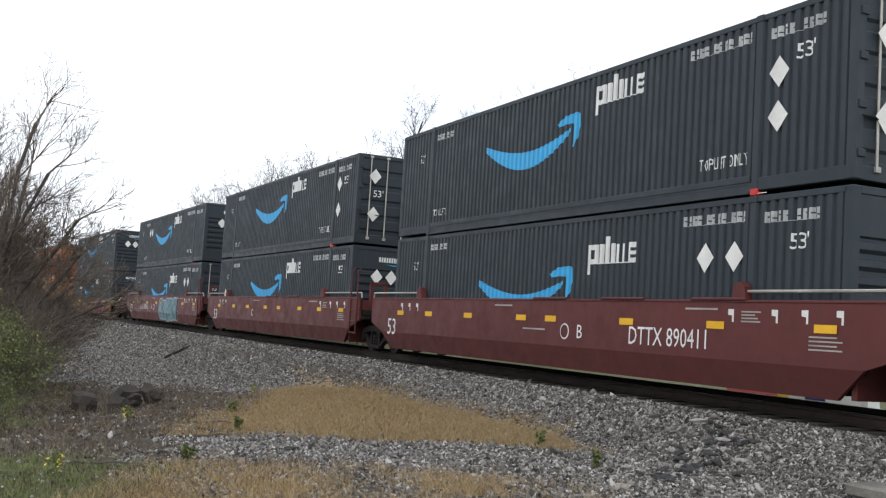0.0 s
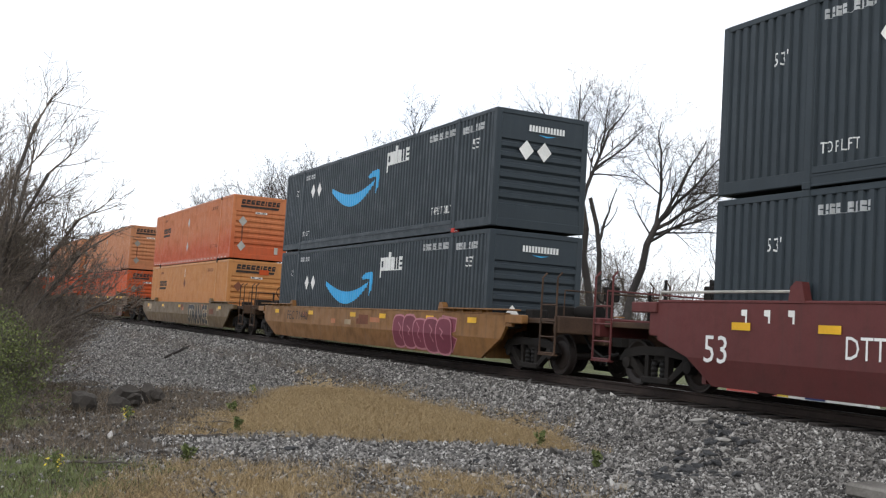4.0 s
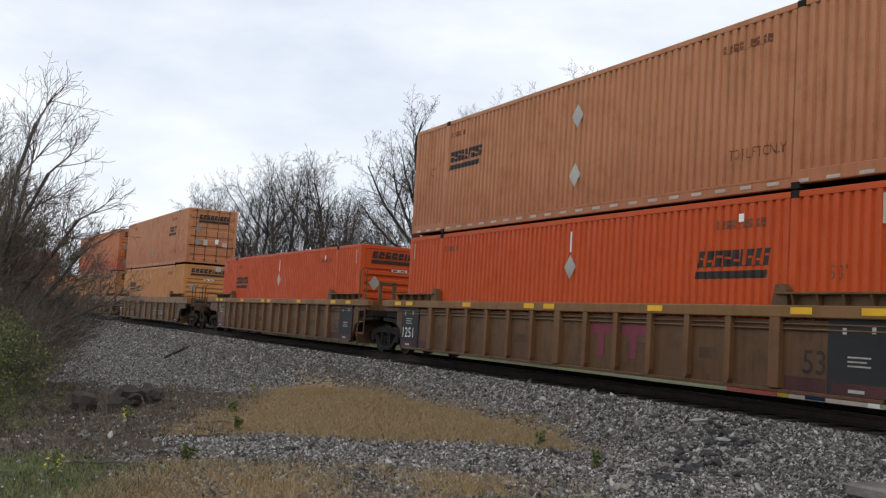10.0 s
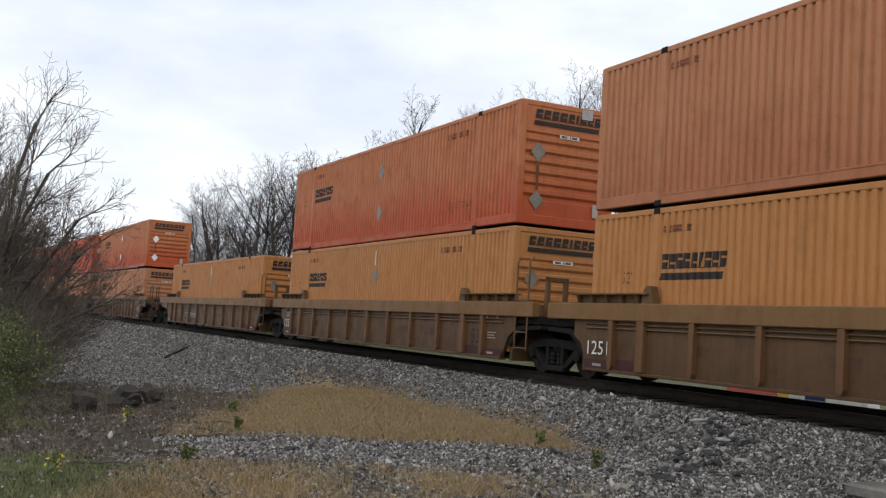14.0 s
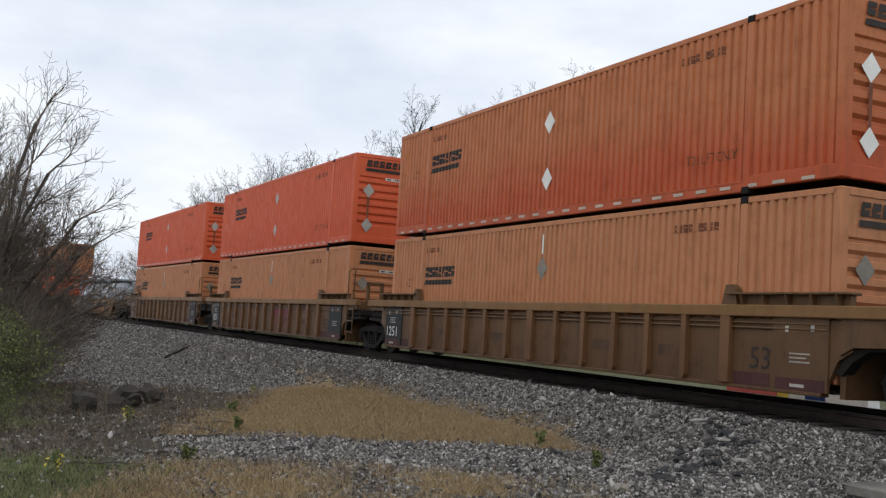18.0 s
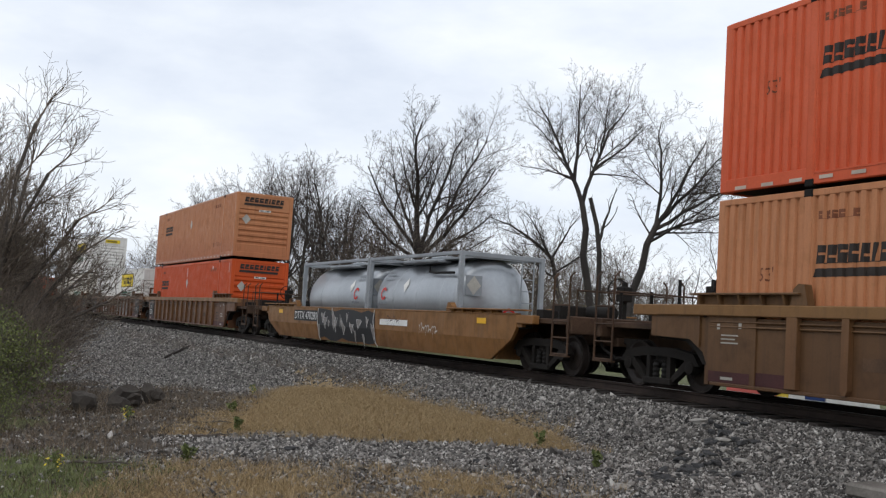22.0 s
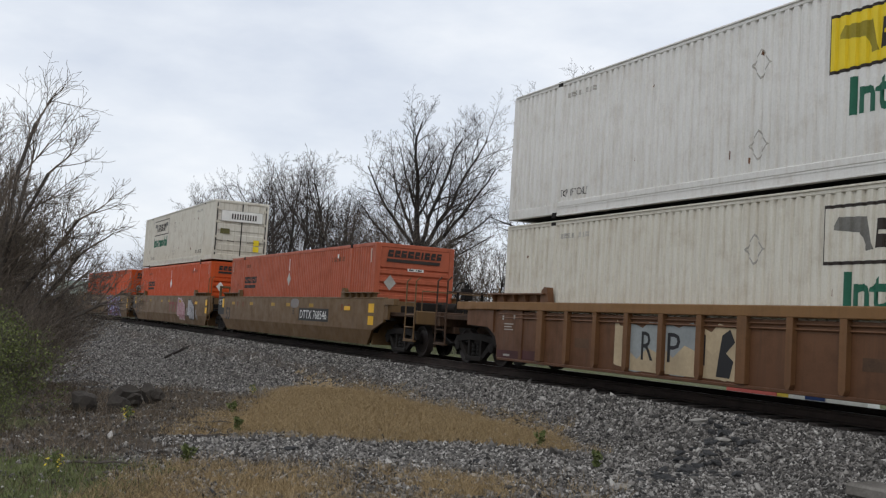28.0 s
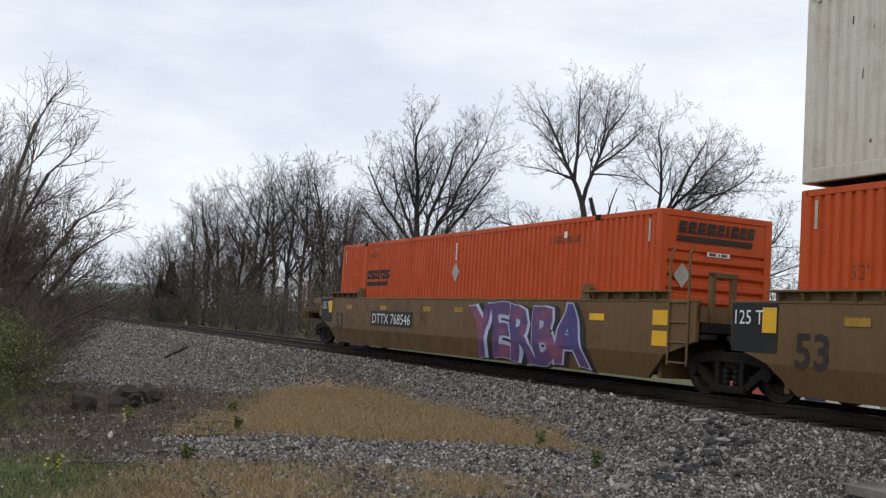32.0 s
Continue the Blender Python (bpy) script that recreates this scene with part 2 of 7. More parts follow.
WEEDS = stone_material("brown_weed_stems", [(0.0, (0.05, 0.036, 0.024)), (0.6, (0.125, 0.092, 0.060)), (1.0, (0.27, 0.205, 0.135))])
LEAF = stone_material("spring_leaves", [(0.0, (0.06, 0.075, 0.018)), (0.6, (0.125, 0.15, 0.042)), (1.0, (0.22, 0.235, 0.08))])
OLIVE = stone_material("bramble_leaves", [(0.0, (0.045, 0.036, 0.022)), (0.6, (0.10, 0.082, 0.05)), (1.0, (0.17, 0.145, 0.09))])
FLOWER = coat("yellow_petals", (0.55, 0.44, 0.04), 0.1)
BARK = stone_material("grey_bark", [(0.0, (0.060, 0.050, 0.042)), (1.0, (0.115, 0.098, 0.084))])
BARKD = stone_material("dark_bark", [(0.0, (0.020, 0.016, 0.014)), (1.0, (0.045, 0.037, 0.032))])
TWIG = stone_material("bare_twigs", [(0.0, (0.024, 0.019, 0.016)), (1.0, (0.062, 0.048, 0.039))])
TWIGN = stone_material("brown_twigs", [(0.0, (0.085, 0.066, 0.051)), (1.0, (0.215, 0.172, 0.135))])
TWIGM = stone_material("thicket_twigs", [(0.0, (0.050, 0.039, 0.031)), (1.0, (0.145, 0.115, 0.090))])
CONCRETE = coat("weathered_concrete", (0.30, 0.285, 0.26), 0.25, 5, 0.9, 0, 0.4)
ASPHALT = coat("broken_asphalt", (0.050, 0.050, 0.051), 0.4, 9, 0.9, 0, 0.6)


# ------------------------------------------------------------- mesh helpers
class Geo:
    """Collects vertices and faces for one mesh."""

    def __init__(self):
        self.v, self.f = [], []

    def add(self, vs, fs):
        k = len(self.v)
        self.v += [tuple(p) for p in vs]
        self.f += [tuple(i + k for i in f) for f in fs]
        return self

    def box(self, x0, x1, y0, y1, z0, z1, c=0.0):
        if c <= 0:
            return self.add([(x, y, z) for x in (x0, x1) for y in (y0, y1) for z in (z0, z1)],
                            [(0, 1, 3, 2), (4, 6, 7, 5), (0, 4, 5, 1), (2, 3, 7, 6), (0, 2, 6, 4), (1, 5, 7, 3)])
        c = min(c, (x1 - x0) * 0.45, (y1 - y0) * 0.45, (z1 - z0) * 0.45)
        rings = []
        for z, d in ((z0, c), (z0 + c, 0), (z1 - c, 0), (z1, c)):
            e = c if d == 0 else c
            rings.append([(x0 + d + (e if d == 0 else 0), y0 + d, z), (x1 - d - (e if d == 0 else 0), y0 + d, z), (x1 - d, y0 + d + (e if d == 0 else 0), z), (x1 - d, y1 - d - (e if d == 0 else 0), z),
                          (x1 - d - (e if d == 0 else 0), y1 - d, z), (x0 + d + (e if d == 0 else 0), y1 - d, z), (x0 + d, y1 - d - (e if d == 0 else 0), z), (x0 + d, y0 + d + (e if d == 0 else 0), z)])
        vs = [p for r in rings for p in r]
        fs = [tuple(range(7, -1, -1)), tuple(range(24, 32))]
        for r in range(3):
            for i in range(8):
                j = (i + 1) % 8
                fs.append((r * 8 + i, r * 8 + j, r * 8 + 8 + j, r * 8 + 8 + i))
        return self.add(vs, fs)

    def prism(self, profile, a, b, axis):
        """A closed outline drawn out from a to b along an axis (the outline gives the two other coordinates in order)."""
        def put(p, t):
            return {"x": (t, p[0], p[1]), "y": (p[0], t, p[1]), "z": (p[0], p[1], t)}[axis]
        n = len(profile)
        vs = [put(p, a) for p in profile] + [put(p, b) for p in profile]
        fs = [tuple(range(n)), tuple(range(2 * n - 1, n - 1, -1))] + [(i, (i + 1) % n, n + (i + 1) % n, n + i) for i in range(n)]
        return self.add(vs, fs)

    def tube(self, path, r, n=6, caps=True):
        pts = [Vector(p) for p in path]
        vs = []
        for i, p in enumerate(pts):
            d = (pts[min(i + 1, len(pts) - 1)] - pts[max(i - 1, 0)]).normalized()
            u = d.orthogonal().normalized() if i == 0 else (u - d * u.dot(d)).normalized()
            w = d.cross(u)
            rr = r[i] if isinstance(r, (list, tuple)) else r
            vs += [p + (u * math.cos(6.28318 * k / n) + w * math.sin(6.28318 * k / n)) * rr for k in range(n)]
        fs = [(i * n + k, i * n + (k + 1) % n, (i + 1) * n + (k + 1) % n, (i + 1) * n + k) for i in range(len(pts) - 1) for k in range(n)]
        if caps:
            fs += [tuple(range(n - 1, -1, -1)), tuple(range((len(pts) - 1) * n, len(pts) * n))]
        return self.add(vs, fs)

    def lathe(self, profile, n, center=(0, 0, 0), axis="y"):
        """A turned shape: profile of (along the axis, radius)."""
        vs = []
        for a, r in profile:
            for k in range(n):
                c, s = math.cos(6.28318 * k / n) * r, math.sin(6.28318 * k / n) * r
                p = {"y": (c, a, s), "x": (a, c, s), "z": (c, s, a)}[axis]
                vs.append((p[0] + center[0], p[1] + center[1], p[2] + center[2]))
        m = len(profile)
        fs = [(i * n + k, i * n + (k + 1) % n, (i + 1) * n + (k + 1) % n, (i + 1) * n + k) for i in range(m - 1) for k in range(n)]
        fs += [tuple(range(n - 1, -1, -1)), tuple(range((m - 1) * n, m * n))]
        return self.add(vs, fs)

    def sheet(self, rows):
        """An open sheet through rows of points of equal length."""
        n = len(rows[0])
        return self.add([p for r in rows for p in r], [(i * n + k, i * n + k + 1, (i + 1) * n + k + 1, (i + 1) * n + k) for i in range(len(rows) - 1) for k in range(n - 1)])

    def mesh(self, name, smooth=False):
        me = bpy.data.meshes.new(name)
        me.from_pydata(self.v, [], self.f)
        bm = bmesh.new()
        bm.from_mesh(me)
        bmesh.ops.recalc_face_normals(bm, faces=bm.faces)
        bm.to_mesh(me)
        bm.free()
        if smooth:
            me.shade_smooth()
            me.set_sharp_from_angle(angle=radians(35))
        return me


def part(name, mesh, material, parent=None, label="", at=None):
    """One mesh object under a thing or a part; the mesh may be shared, the material belongs to the object."""
    if isinstance(mesh, Geo):
        mesh = mesh.mesh(name)
    if not mesh.materials:
        mesh.materials.append(None)
    ob = new(name, mesh)
    ob.material_slots[0].link = "OBJECT"
    ob.material_slots[0].material = material
    if parent is not None:
        ob.parent = parent
    if at is not None:
        ob.matrix_basis = at if isinstance(at, Matrix) else Matrix.Translation(at)
    if label:
        ob["label"] = label
    return ob


def raw_mesh(name, verts, faces):
    """A mesh from arrays of vertices and of equal-sided faces."""
    me = bpy.data.meshes.new(name)
    verts, faces = np.asarray(verts, np.float32), np.asarray(faces, np.int32)
    k = faces.shape[1]
    me.vertices.add(len(verts))
    me.vertices.foreach_set("co", verts.ravel())
    me.loops.add(faces.size)
    me.loops.foreach_set("vertex_index", faces.ravel())
    me.polygons.add(len(faces))
    me.polygons.foreach_set("loop_start", np.arange(0, faces.size, k, dtype=np.int32))
    me.update(calc_edges=True)
    return me


# ------------------------------------------------------------- the line of the track
BEND, HEAD, D0, GRADE, CANT = -0.00071875, radians(64.1335), 29.06, -0.00054, radians(0.955)
SPEED = 13.1863


def on_track(s):
    th = -HEAD + BEND * s
    return Vector(((math.sin(th) + math.sin(HEAD)) / BEND, D0 - (math.cos(th) - math.cos(HEAD)) / BEND, GRADE * s)), th


def track_pose(s):
    p, th = on_track(s)
    return Matrix.Translation(p) @ Matrix.Rotation(th, 4, "Z") @ Matrix.Rotation(-CANT, 4, "X")


def track_coords(x, y):
    """Distance along the track and offset from it (positive on the camera's side), for arrays."""
    R = 1 / BEND
    th0 = -HEAD
    cx, cy = -math.sin(th0) * R, D0 + math.cos(th0) * R
    dx, dy = x - cx, y - cy
    r = np.hypot(dx, dy)
    th = np.arctan2(dx / R, -dy / R)
    s = (th - th0) / BEND
    return s, abs(R) - r


def smooth(a, b, x):
    t = np.clip((x - a) / (b - a), 0, 1)
    return t * t * (3 - 2 * t)


def waves(x, y, seed, size):
    r = np.random.RandomState(seed)
    z = 0
    for k in range(7):
        a, f, p = r.rand() * 6.28, (0.5 + r.rand() * 1.5) / size, r.rand() * 6.28
        z = z + np.sin((x * np.cos(a) + y * np.sin(a)) * f * 6.28 + p) / 7
    return z


def lie(x, y):
    """Height of the ground."""
    x, y = np.asarray(x, float), np.asarray(y, float)
    s, n = track_coords(x, y)
    base = -0.85 - 1.05 * smooth(3, -11, s) * smooth(19, 25, y) + 0.06 * waves(x, y, 3, 5) + 0.03 * waves(x, y, 4, 1.2)
    rough = smooth(-2.6, -4.4, x) * smooth(11, 13, y) * smooth(26, 22, y)
    base = base + rough * (0.16 * waves(x, y, 21, 2.6) + 0.10 * waves(x, y, 22, 0.9))
    base = base + 0.35 * smooth(9, 3, np.hypot(x, y))
    far = -0.62 + 0.06 * waves(x, y, 5, 6) + 0.9 * smooth(25, 90, -n)
    base = np.where(n < 0, far, base)
    a = np.abs(n)
    bank = -0.19 - np.clip(a - 1.75, 0, None) * 0.50 + 0.03 * waves(x, y, 6, 0.9) * smooth(1.4, 2.2, a)
    z = np.maximum(base, bank)
    z = np.where(a < 1.75, -0.19, z)
    return z + GRADE * np.clip(s, -300, 100)


def zones(x, y):
    """Which ground cover lies where: dry grass, bare soil with dead weeds, green grass, dark track bed."""
    x, y = np.asarray(x, float), np.asarray(y, float)
    s, n = track_coords(x, y)
    w1, w2, w3 = 0.5 * waves(x, y, 11, 1.2), 0.8 * waves(x, y, 12, 3.0), 0.5 * waves(x, y, 13, 0.5)
    patch = 0.55 + 0.45 * w3 + 0.75 * np.minimum(np.minimum(y - 16.2 + w1, n - 2.9 + w1 * 0.6), np.minimum(x + 3.9 + w1 + 0.3 * w3, (2.3 - x + w1) * 1.2))
    front = np.minimum(smooth(-0.1, -1.6, x + w1 * 2.0), smooth(13.6, 12.4, y + w2 * 0.6 + w3 * 0.8)) * np.clip(0.66 + 0.45 * w2 + 0.45 * w3, 0.1, 1)
    spots = 0.9 * smooth(14.5, 12.5, y) * smooth(3.4, 1.0, x) * np.clip(0.45 - w2 * 1.2 + w3 * 1.3, 0, 1)
    rim = 0.55 * smooth(0.5, 0.2, np.abs(n - 2.6 + w1)) * smooth(0.8, -1.5, x)
    dry = np.clip(np.maximum(np.maximum(patch, front), spots), 0, 1)
    soil = smooth(-3.2, -4.2, x + w1 * 1.5) * smooth(24.8, 22.6, y + w2 * 1.5 + w3) * smooth(11.2, 12.4, y) * np.clip(0.93 + 0.3 * w3 + 0.15 * w2, 0.4, 1)
    soil = np.maximum(soil, 0.95 * smooth(15.2, 13.2, y + w2) * smooth(4.2, 2.2, x + w1 * 2) * np.clip(0.45 + w2 * 1.3 + w3 * 0.8, 0, 1))
    soil = np.maximum(np.maximum(soil, rim), 0.9 * smooth(7.5, 10, n) * smooth(20, 26, y))
    green = np.maximum(0.85 * smooth(-2.3, -3.6, x + w1 * 1.8 + w3) * smooth(13.4, 11.8, y + w2 + w3 * 0.6) * np.clip(0.9 + 0.6 * w3 + 0.3 * w2, 0.2, 1), smooth(-3.8, -5.5, n + w2))
    green = np.maximum(green, smooth(7.0, 5.0, y) * (n > 3))
    green = np.maximum(green, 0.9 * smooth(-5.6, -7.0, x + w1) * smooth(18.5, 16.5, y))
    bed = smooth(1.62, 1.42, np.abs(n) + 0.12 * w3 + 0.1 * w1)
    side = n > 2.2
    return dry * side * (1 - smooth(-3.0, -4.2, x) * (y < 15)), soil * (n > 2.0), green, bed


def build_ground():
    def axis(lo, hi, fine, far):
        a = list(np.arange(lo, hi, fine))
        step, v = fine, hi
        while v < far:
            a.append(v)
            step *= 1.18
            v += step
        a.append(far)
        step, v = fine, lo
        while v > -far:
            step *= 1.18
            v -= step
            a.insert(0, v)
        return np.array(a)
    xs, ys = axis(-23, 13, 0.16, 2500), axis(8, 56, 0.16, 2500)
    X, Y = np.meshgrid(xs, ys)
    x, y = X.ravel(), Y.ravel()
    z = lie(x, y)
    z = np.where(np.hypot(x, y) > 300, np.minimum(z, -0.3), z)
    nx, ny = len(xs), len(ys)
    i = (np.arange(ny - 1)[:, None] * nx + np.arange(nx - 1)[None]).ravel()
    me = raw_mesh("ground", np.c_[x, y, z], np.c_[i, i + 1, i + nx + 1, i + nx])
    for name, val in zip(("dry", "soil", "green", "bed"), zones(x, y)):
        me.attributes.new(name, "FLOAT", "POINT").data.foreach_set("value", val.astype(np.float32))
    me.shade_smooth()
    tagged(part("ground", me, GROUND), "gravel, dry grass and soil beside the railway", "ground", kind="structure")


build_ground()


# ------------------------------------------------------------- track
def build_track():
    track = tagged(new("railway_track"), "single railway track on grey stone ballast", "railway track", kind="structure")
    prof = [(-0.075, -0.17), (0.075, -0.17), (0.075, -0.155), (0.02, -0.135), (0.012, -0.05), (0.036, -0.035), (0.036, -0.004), (0.028, 0.0),
            (-0.028, 0.0), (-0.036, -0.004), (-0.036, -0.035), (-0.012, -0.05), (-0.02, -0.135), (-0.075, -0.155)]
    for side in (-0.755, 0.755):
        rows = []
        for s in np.arange(-420, 460, 4.0):
            m = track_pose(s)
            rows.append([m @ Vector((0, side + a, b)) for a, b in prof + prof[:1]])
        r = part("rail", Geo().sheet(rows), RAILM, track, "rusty steel rail")
        top = [[track_pose(s) @ Vector((0, side + a, 0.004)) for a in (-0.027, 0.027)] for s in np.arange(-420, 460, 4.0)]
        part("running_surface", Geo().sheet(top), STEEL, r, "bright worn rail head")
    tie = Geo().box(-0.11, 0.11, -1.30, 1.30, -0.34, -0.172, 0.012).mesh("tie")
    rnd = random.Random(5)
    for i in range(260):
        m = track_pose(-112 + i * 0.53 + rnd.uniform(-0.02, 0.02)) @ pose(0, rnd.uniform(-0.04, 0.04), rnd.uniform(-0.008, 0.004), 0, 0, rnd.uniform(-1, 1))
        part("tie", tie, TIEM, track, at=m)


build_track()


# ------------------------------------------------------------- containers
LONG, WIDE, TALL = 16.154, 2.591, 2.896
HALF, SIDE = LONG / 2, WIDE / 2
PITCHX, DEEP = 0.190, 0.037
CREST = (0.0, 0.48, 0.59, 0.87)  # where the outer flat, the fall, the inner flat and the rise begin


def wave_y(x):
    """Depth of the corrugated wall behind its outer face at x."""
    t = (x / PITCHX) % 1.0
    if t < CREST[1]:
        return 0.0
    if t < CREST[2]:
        return DEEP * (t - CREST[1]) / (CREST[2] - CREST[1])
    if t < CREST[3]:
        return DEEP
    return DEEP * (1 - (t - CREST[3]) / (1 - CREST[3]))


def wave_marks(x0, x1):
    k0, k1 = math.floor(x0 / PITCHX) - 1, math.ceil(x1 / PITCHX) + 1
    return [x for x in ((k + f) * PITCHX for k in range(k0, k1) for f in CREST) if x0 + 1e-4 < x < x1 - 1e-4]


@lru_cache(None)
def wall_mesh(x0, x1, z0, z1):
    xs = [x0, *wave_marks(x0, x1), x1]
    g = Geo()
    out = [(x, -SIDE + 0.006 + wave_y(x)) for x in xs]
    g.prism(out + [(x1, -SIDE + 0.08), (x0, -SIDE + 0.08)], z0, z1, "z")
    return g.mesh("side_panel")


def drape(me):
    """Fold a flat marking (drawn in x, z) on to the corrugated wall; x as on the container."""
    bm = bmesh.new()
    bm.from_mesh(me)
    xs = [v.co.x for v in bm.verts]
    for x in wave_marks(min(xs), max(xs)):
        bmesh.ops.bisect_plane(bm, geom=bm.verts[:] + bm.edges[:] + bm.faces[:], plane_co=(x, 0, 0), plane_no=(1, 0, 0), dist=1e-5)
    for v in bm.verts:
        v.co.y = -SIDE + 0.002 + wave_y(v.co.x)
    bm.to_mesh(me)
    bm.free()
    return me


@lru_cache(None)
def letters(text, height, width=0.0, fat=0.0):
    """Lettering in the built-in font, flat in x, z, its lower left corner at 0; drawn for the wall that faces -y."""
    cu = bpy.data.curves.new("letters", "FONT")
    cu.body, cu.size, cu.resolution_u, cu.offset = text, 1.0, 2, fat
    ob = bpy.data.objects.new("letters", cu)
    scene.collection.objects.link(ob)
    me = bpy.data.meshes.new_from_object(ob.evaluated_get(bpy.context.evaluated_depsgraph_get()))
    bpy.data.objects.remove(ob)
    co = np.empty(len(me.vertices) * 3, np.float32)
    me.vertices.foreach_get("co", co)
    co = co.reshape(-1, 3)
    co[:, :2] -= co[:, :2].min(0)
    size = co[:, :2].max(0)
    co[:, :2] *= (width / size[0] if width else height / size[1], height / size[1])
    co = np.c_[co[:, 0], np.zeros(len(co)), co[:, 1]].astype(np.float32)
    me.vertices.foreach_set("co", co.ravel())
    me.materials.clear()
    return me


def poly(points):
    return Geo().add([(x, 0, z) for x, z in points], [tuple(range(len(points)))])


def bar(x0, x1, z0, z1):
    return poly([(x0, z0), (x1, z0), (x1, z1), (x0, z1)])


def swoosh():
    """A smile-shaped band with an arrow head."""
    g = Geo()
    n, up, low = 18, [], []
    for i in range(n + 1):
        t = i / n
        x = 3.85 * t
        z = 0.95 - 1.02 * math.sin(math.pi * (0.05 + t * 0.80)) ** 0.95 + 0.24 * t
        w = 0.05 + 0.52 * math.sin(math.pi * min(1, t * 0.92 + 0.06)) ** 0.8
        up.append((x, z + w * 0.5))
        low.append((x, z - w * 0.5))
    g.add([(x, 0, z) for x, z in up + low], [(i, i + 1, n + 2 + i, n + 1 + i) for i in range(n)])
    g.add([(x, 0, z) for x, z in [(3.28, 0.98), (3.6, 1.16), (4.05, 1.20), (4.2, 1.12), (4.22, 0.72), (3.98, 0.14), (3.88, 0.18), (3.96, 0.62), (3.93, 0.88), (3.66, 0.90), (3.32, 0.86)]],
          [(0, 1, 9, 10), (1, 2, 8, 9), (2, 3, 4, 8), (4, 7, 8), (4, 5, 6, 7)])
    g.v = [(x * 0.97, y, z * 0.68) for x, y, z in g.v]
    return g


def diamond(x, z, r=0.25):
    return poly([(x - r * 0.85, z), (x, z - r), (x + r * 0.85, z), (x, z + r)])


def mark(name, mesh, mat, ob, x=0.0, z=0.0, label="", onto="wall"):
    """A painted marking on the camera-side wall of a container; x from the container's middle."""
    me = mesh.mesh(name) if isinstance(mesh, Geo) else mesh.copy()
    me.transform(Matrix.Translation((x, 0, z)))
    if onto == "wall":
        drape(me)
    else:
        me.transform(Matrix.Translation((0, onto, 0)))
    return part(name, me, mat, ob, label)


def end_mark(name, mesh, mat, ob, y, z, label="", lift=0.004):
    """A flat marking on the end face that looks forward; y runs to the camera's right."""
    me = mesh.mesh(name) if isinstance(mesh, Geo) else mesh.copy()
    me.transform(Matrix(((0, 0, 0, HALF + lift), (1, 0, 0, y), (0, 0, 1, z), (0, 0, 0, 1))))
    return part(name, me, mat, ob, label)


@lru_cache(None)
def end_panel_mesh():
    """Closed end: a deep frame, a flat header and horizontal pressed ribs below."""
    pts = [(HALF - 0.05, 0.28)]
    z = 0.62
    pts += [(HALF - 0.02, 0.28), (HALF - 0.02, z)]
    for i in range(6):
        pts += [(HALF - 0.06, z + 0.02), (HALF - 0.06, z + 0.09), (HALF - 0.012, z + 0.15), (HALF - 0.012, z + 0.245)]
        z += 0.245
    pts += [(HALF - 0.06, z + 0.02), (HALF - 0.06, z + 0.06), (HALF - 0.02, z + 0.09), (HALF - 0.02, TALL - 0.12), (HALF - 0.1, TALL - 0.12), (HALF - 0.1, 0.28)]
    return Geo().prism(pts, -SIDE + 0.16, SIDE - 0.16, "y").mesh("end_panel")


@lru_cache(None)
def door_mesh():
    pts = [(HALF - 0.10, 0.28), (HALF - 0.035, 0.28), (HALF - 0.035, 0.33)]
    z = 0.33
    for i in range(5):
        pts += [(HALF - 0.07, z + 0.04), (HALF - 0.07, z + 0.16), (HALF - 0.035, z + 0.21), (HALF - 0.035, z + 0.47)]
        z += 0.47
    pts += [(HALF - 0.035, TALL - 0.12), (HALF - 0.10, TALL - 0.12)]
    return Geo().prism(pts, -0.56, 0.56, "y").mesh("door_leaf")


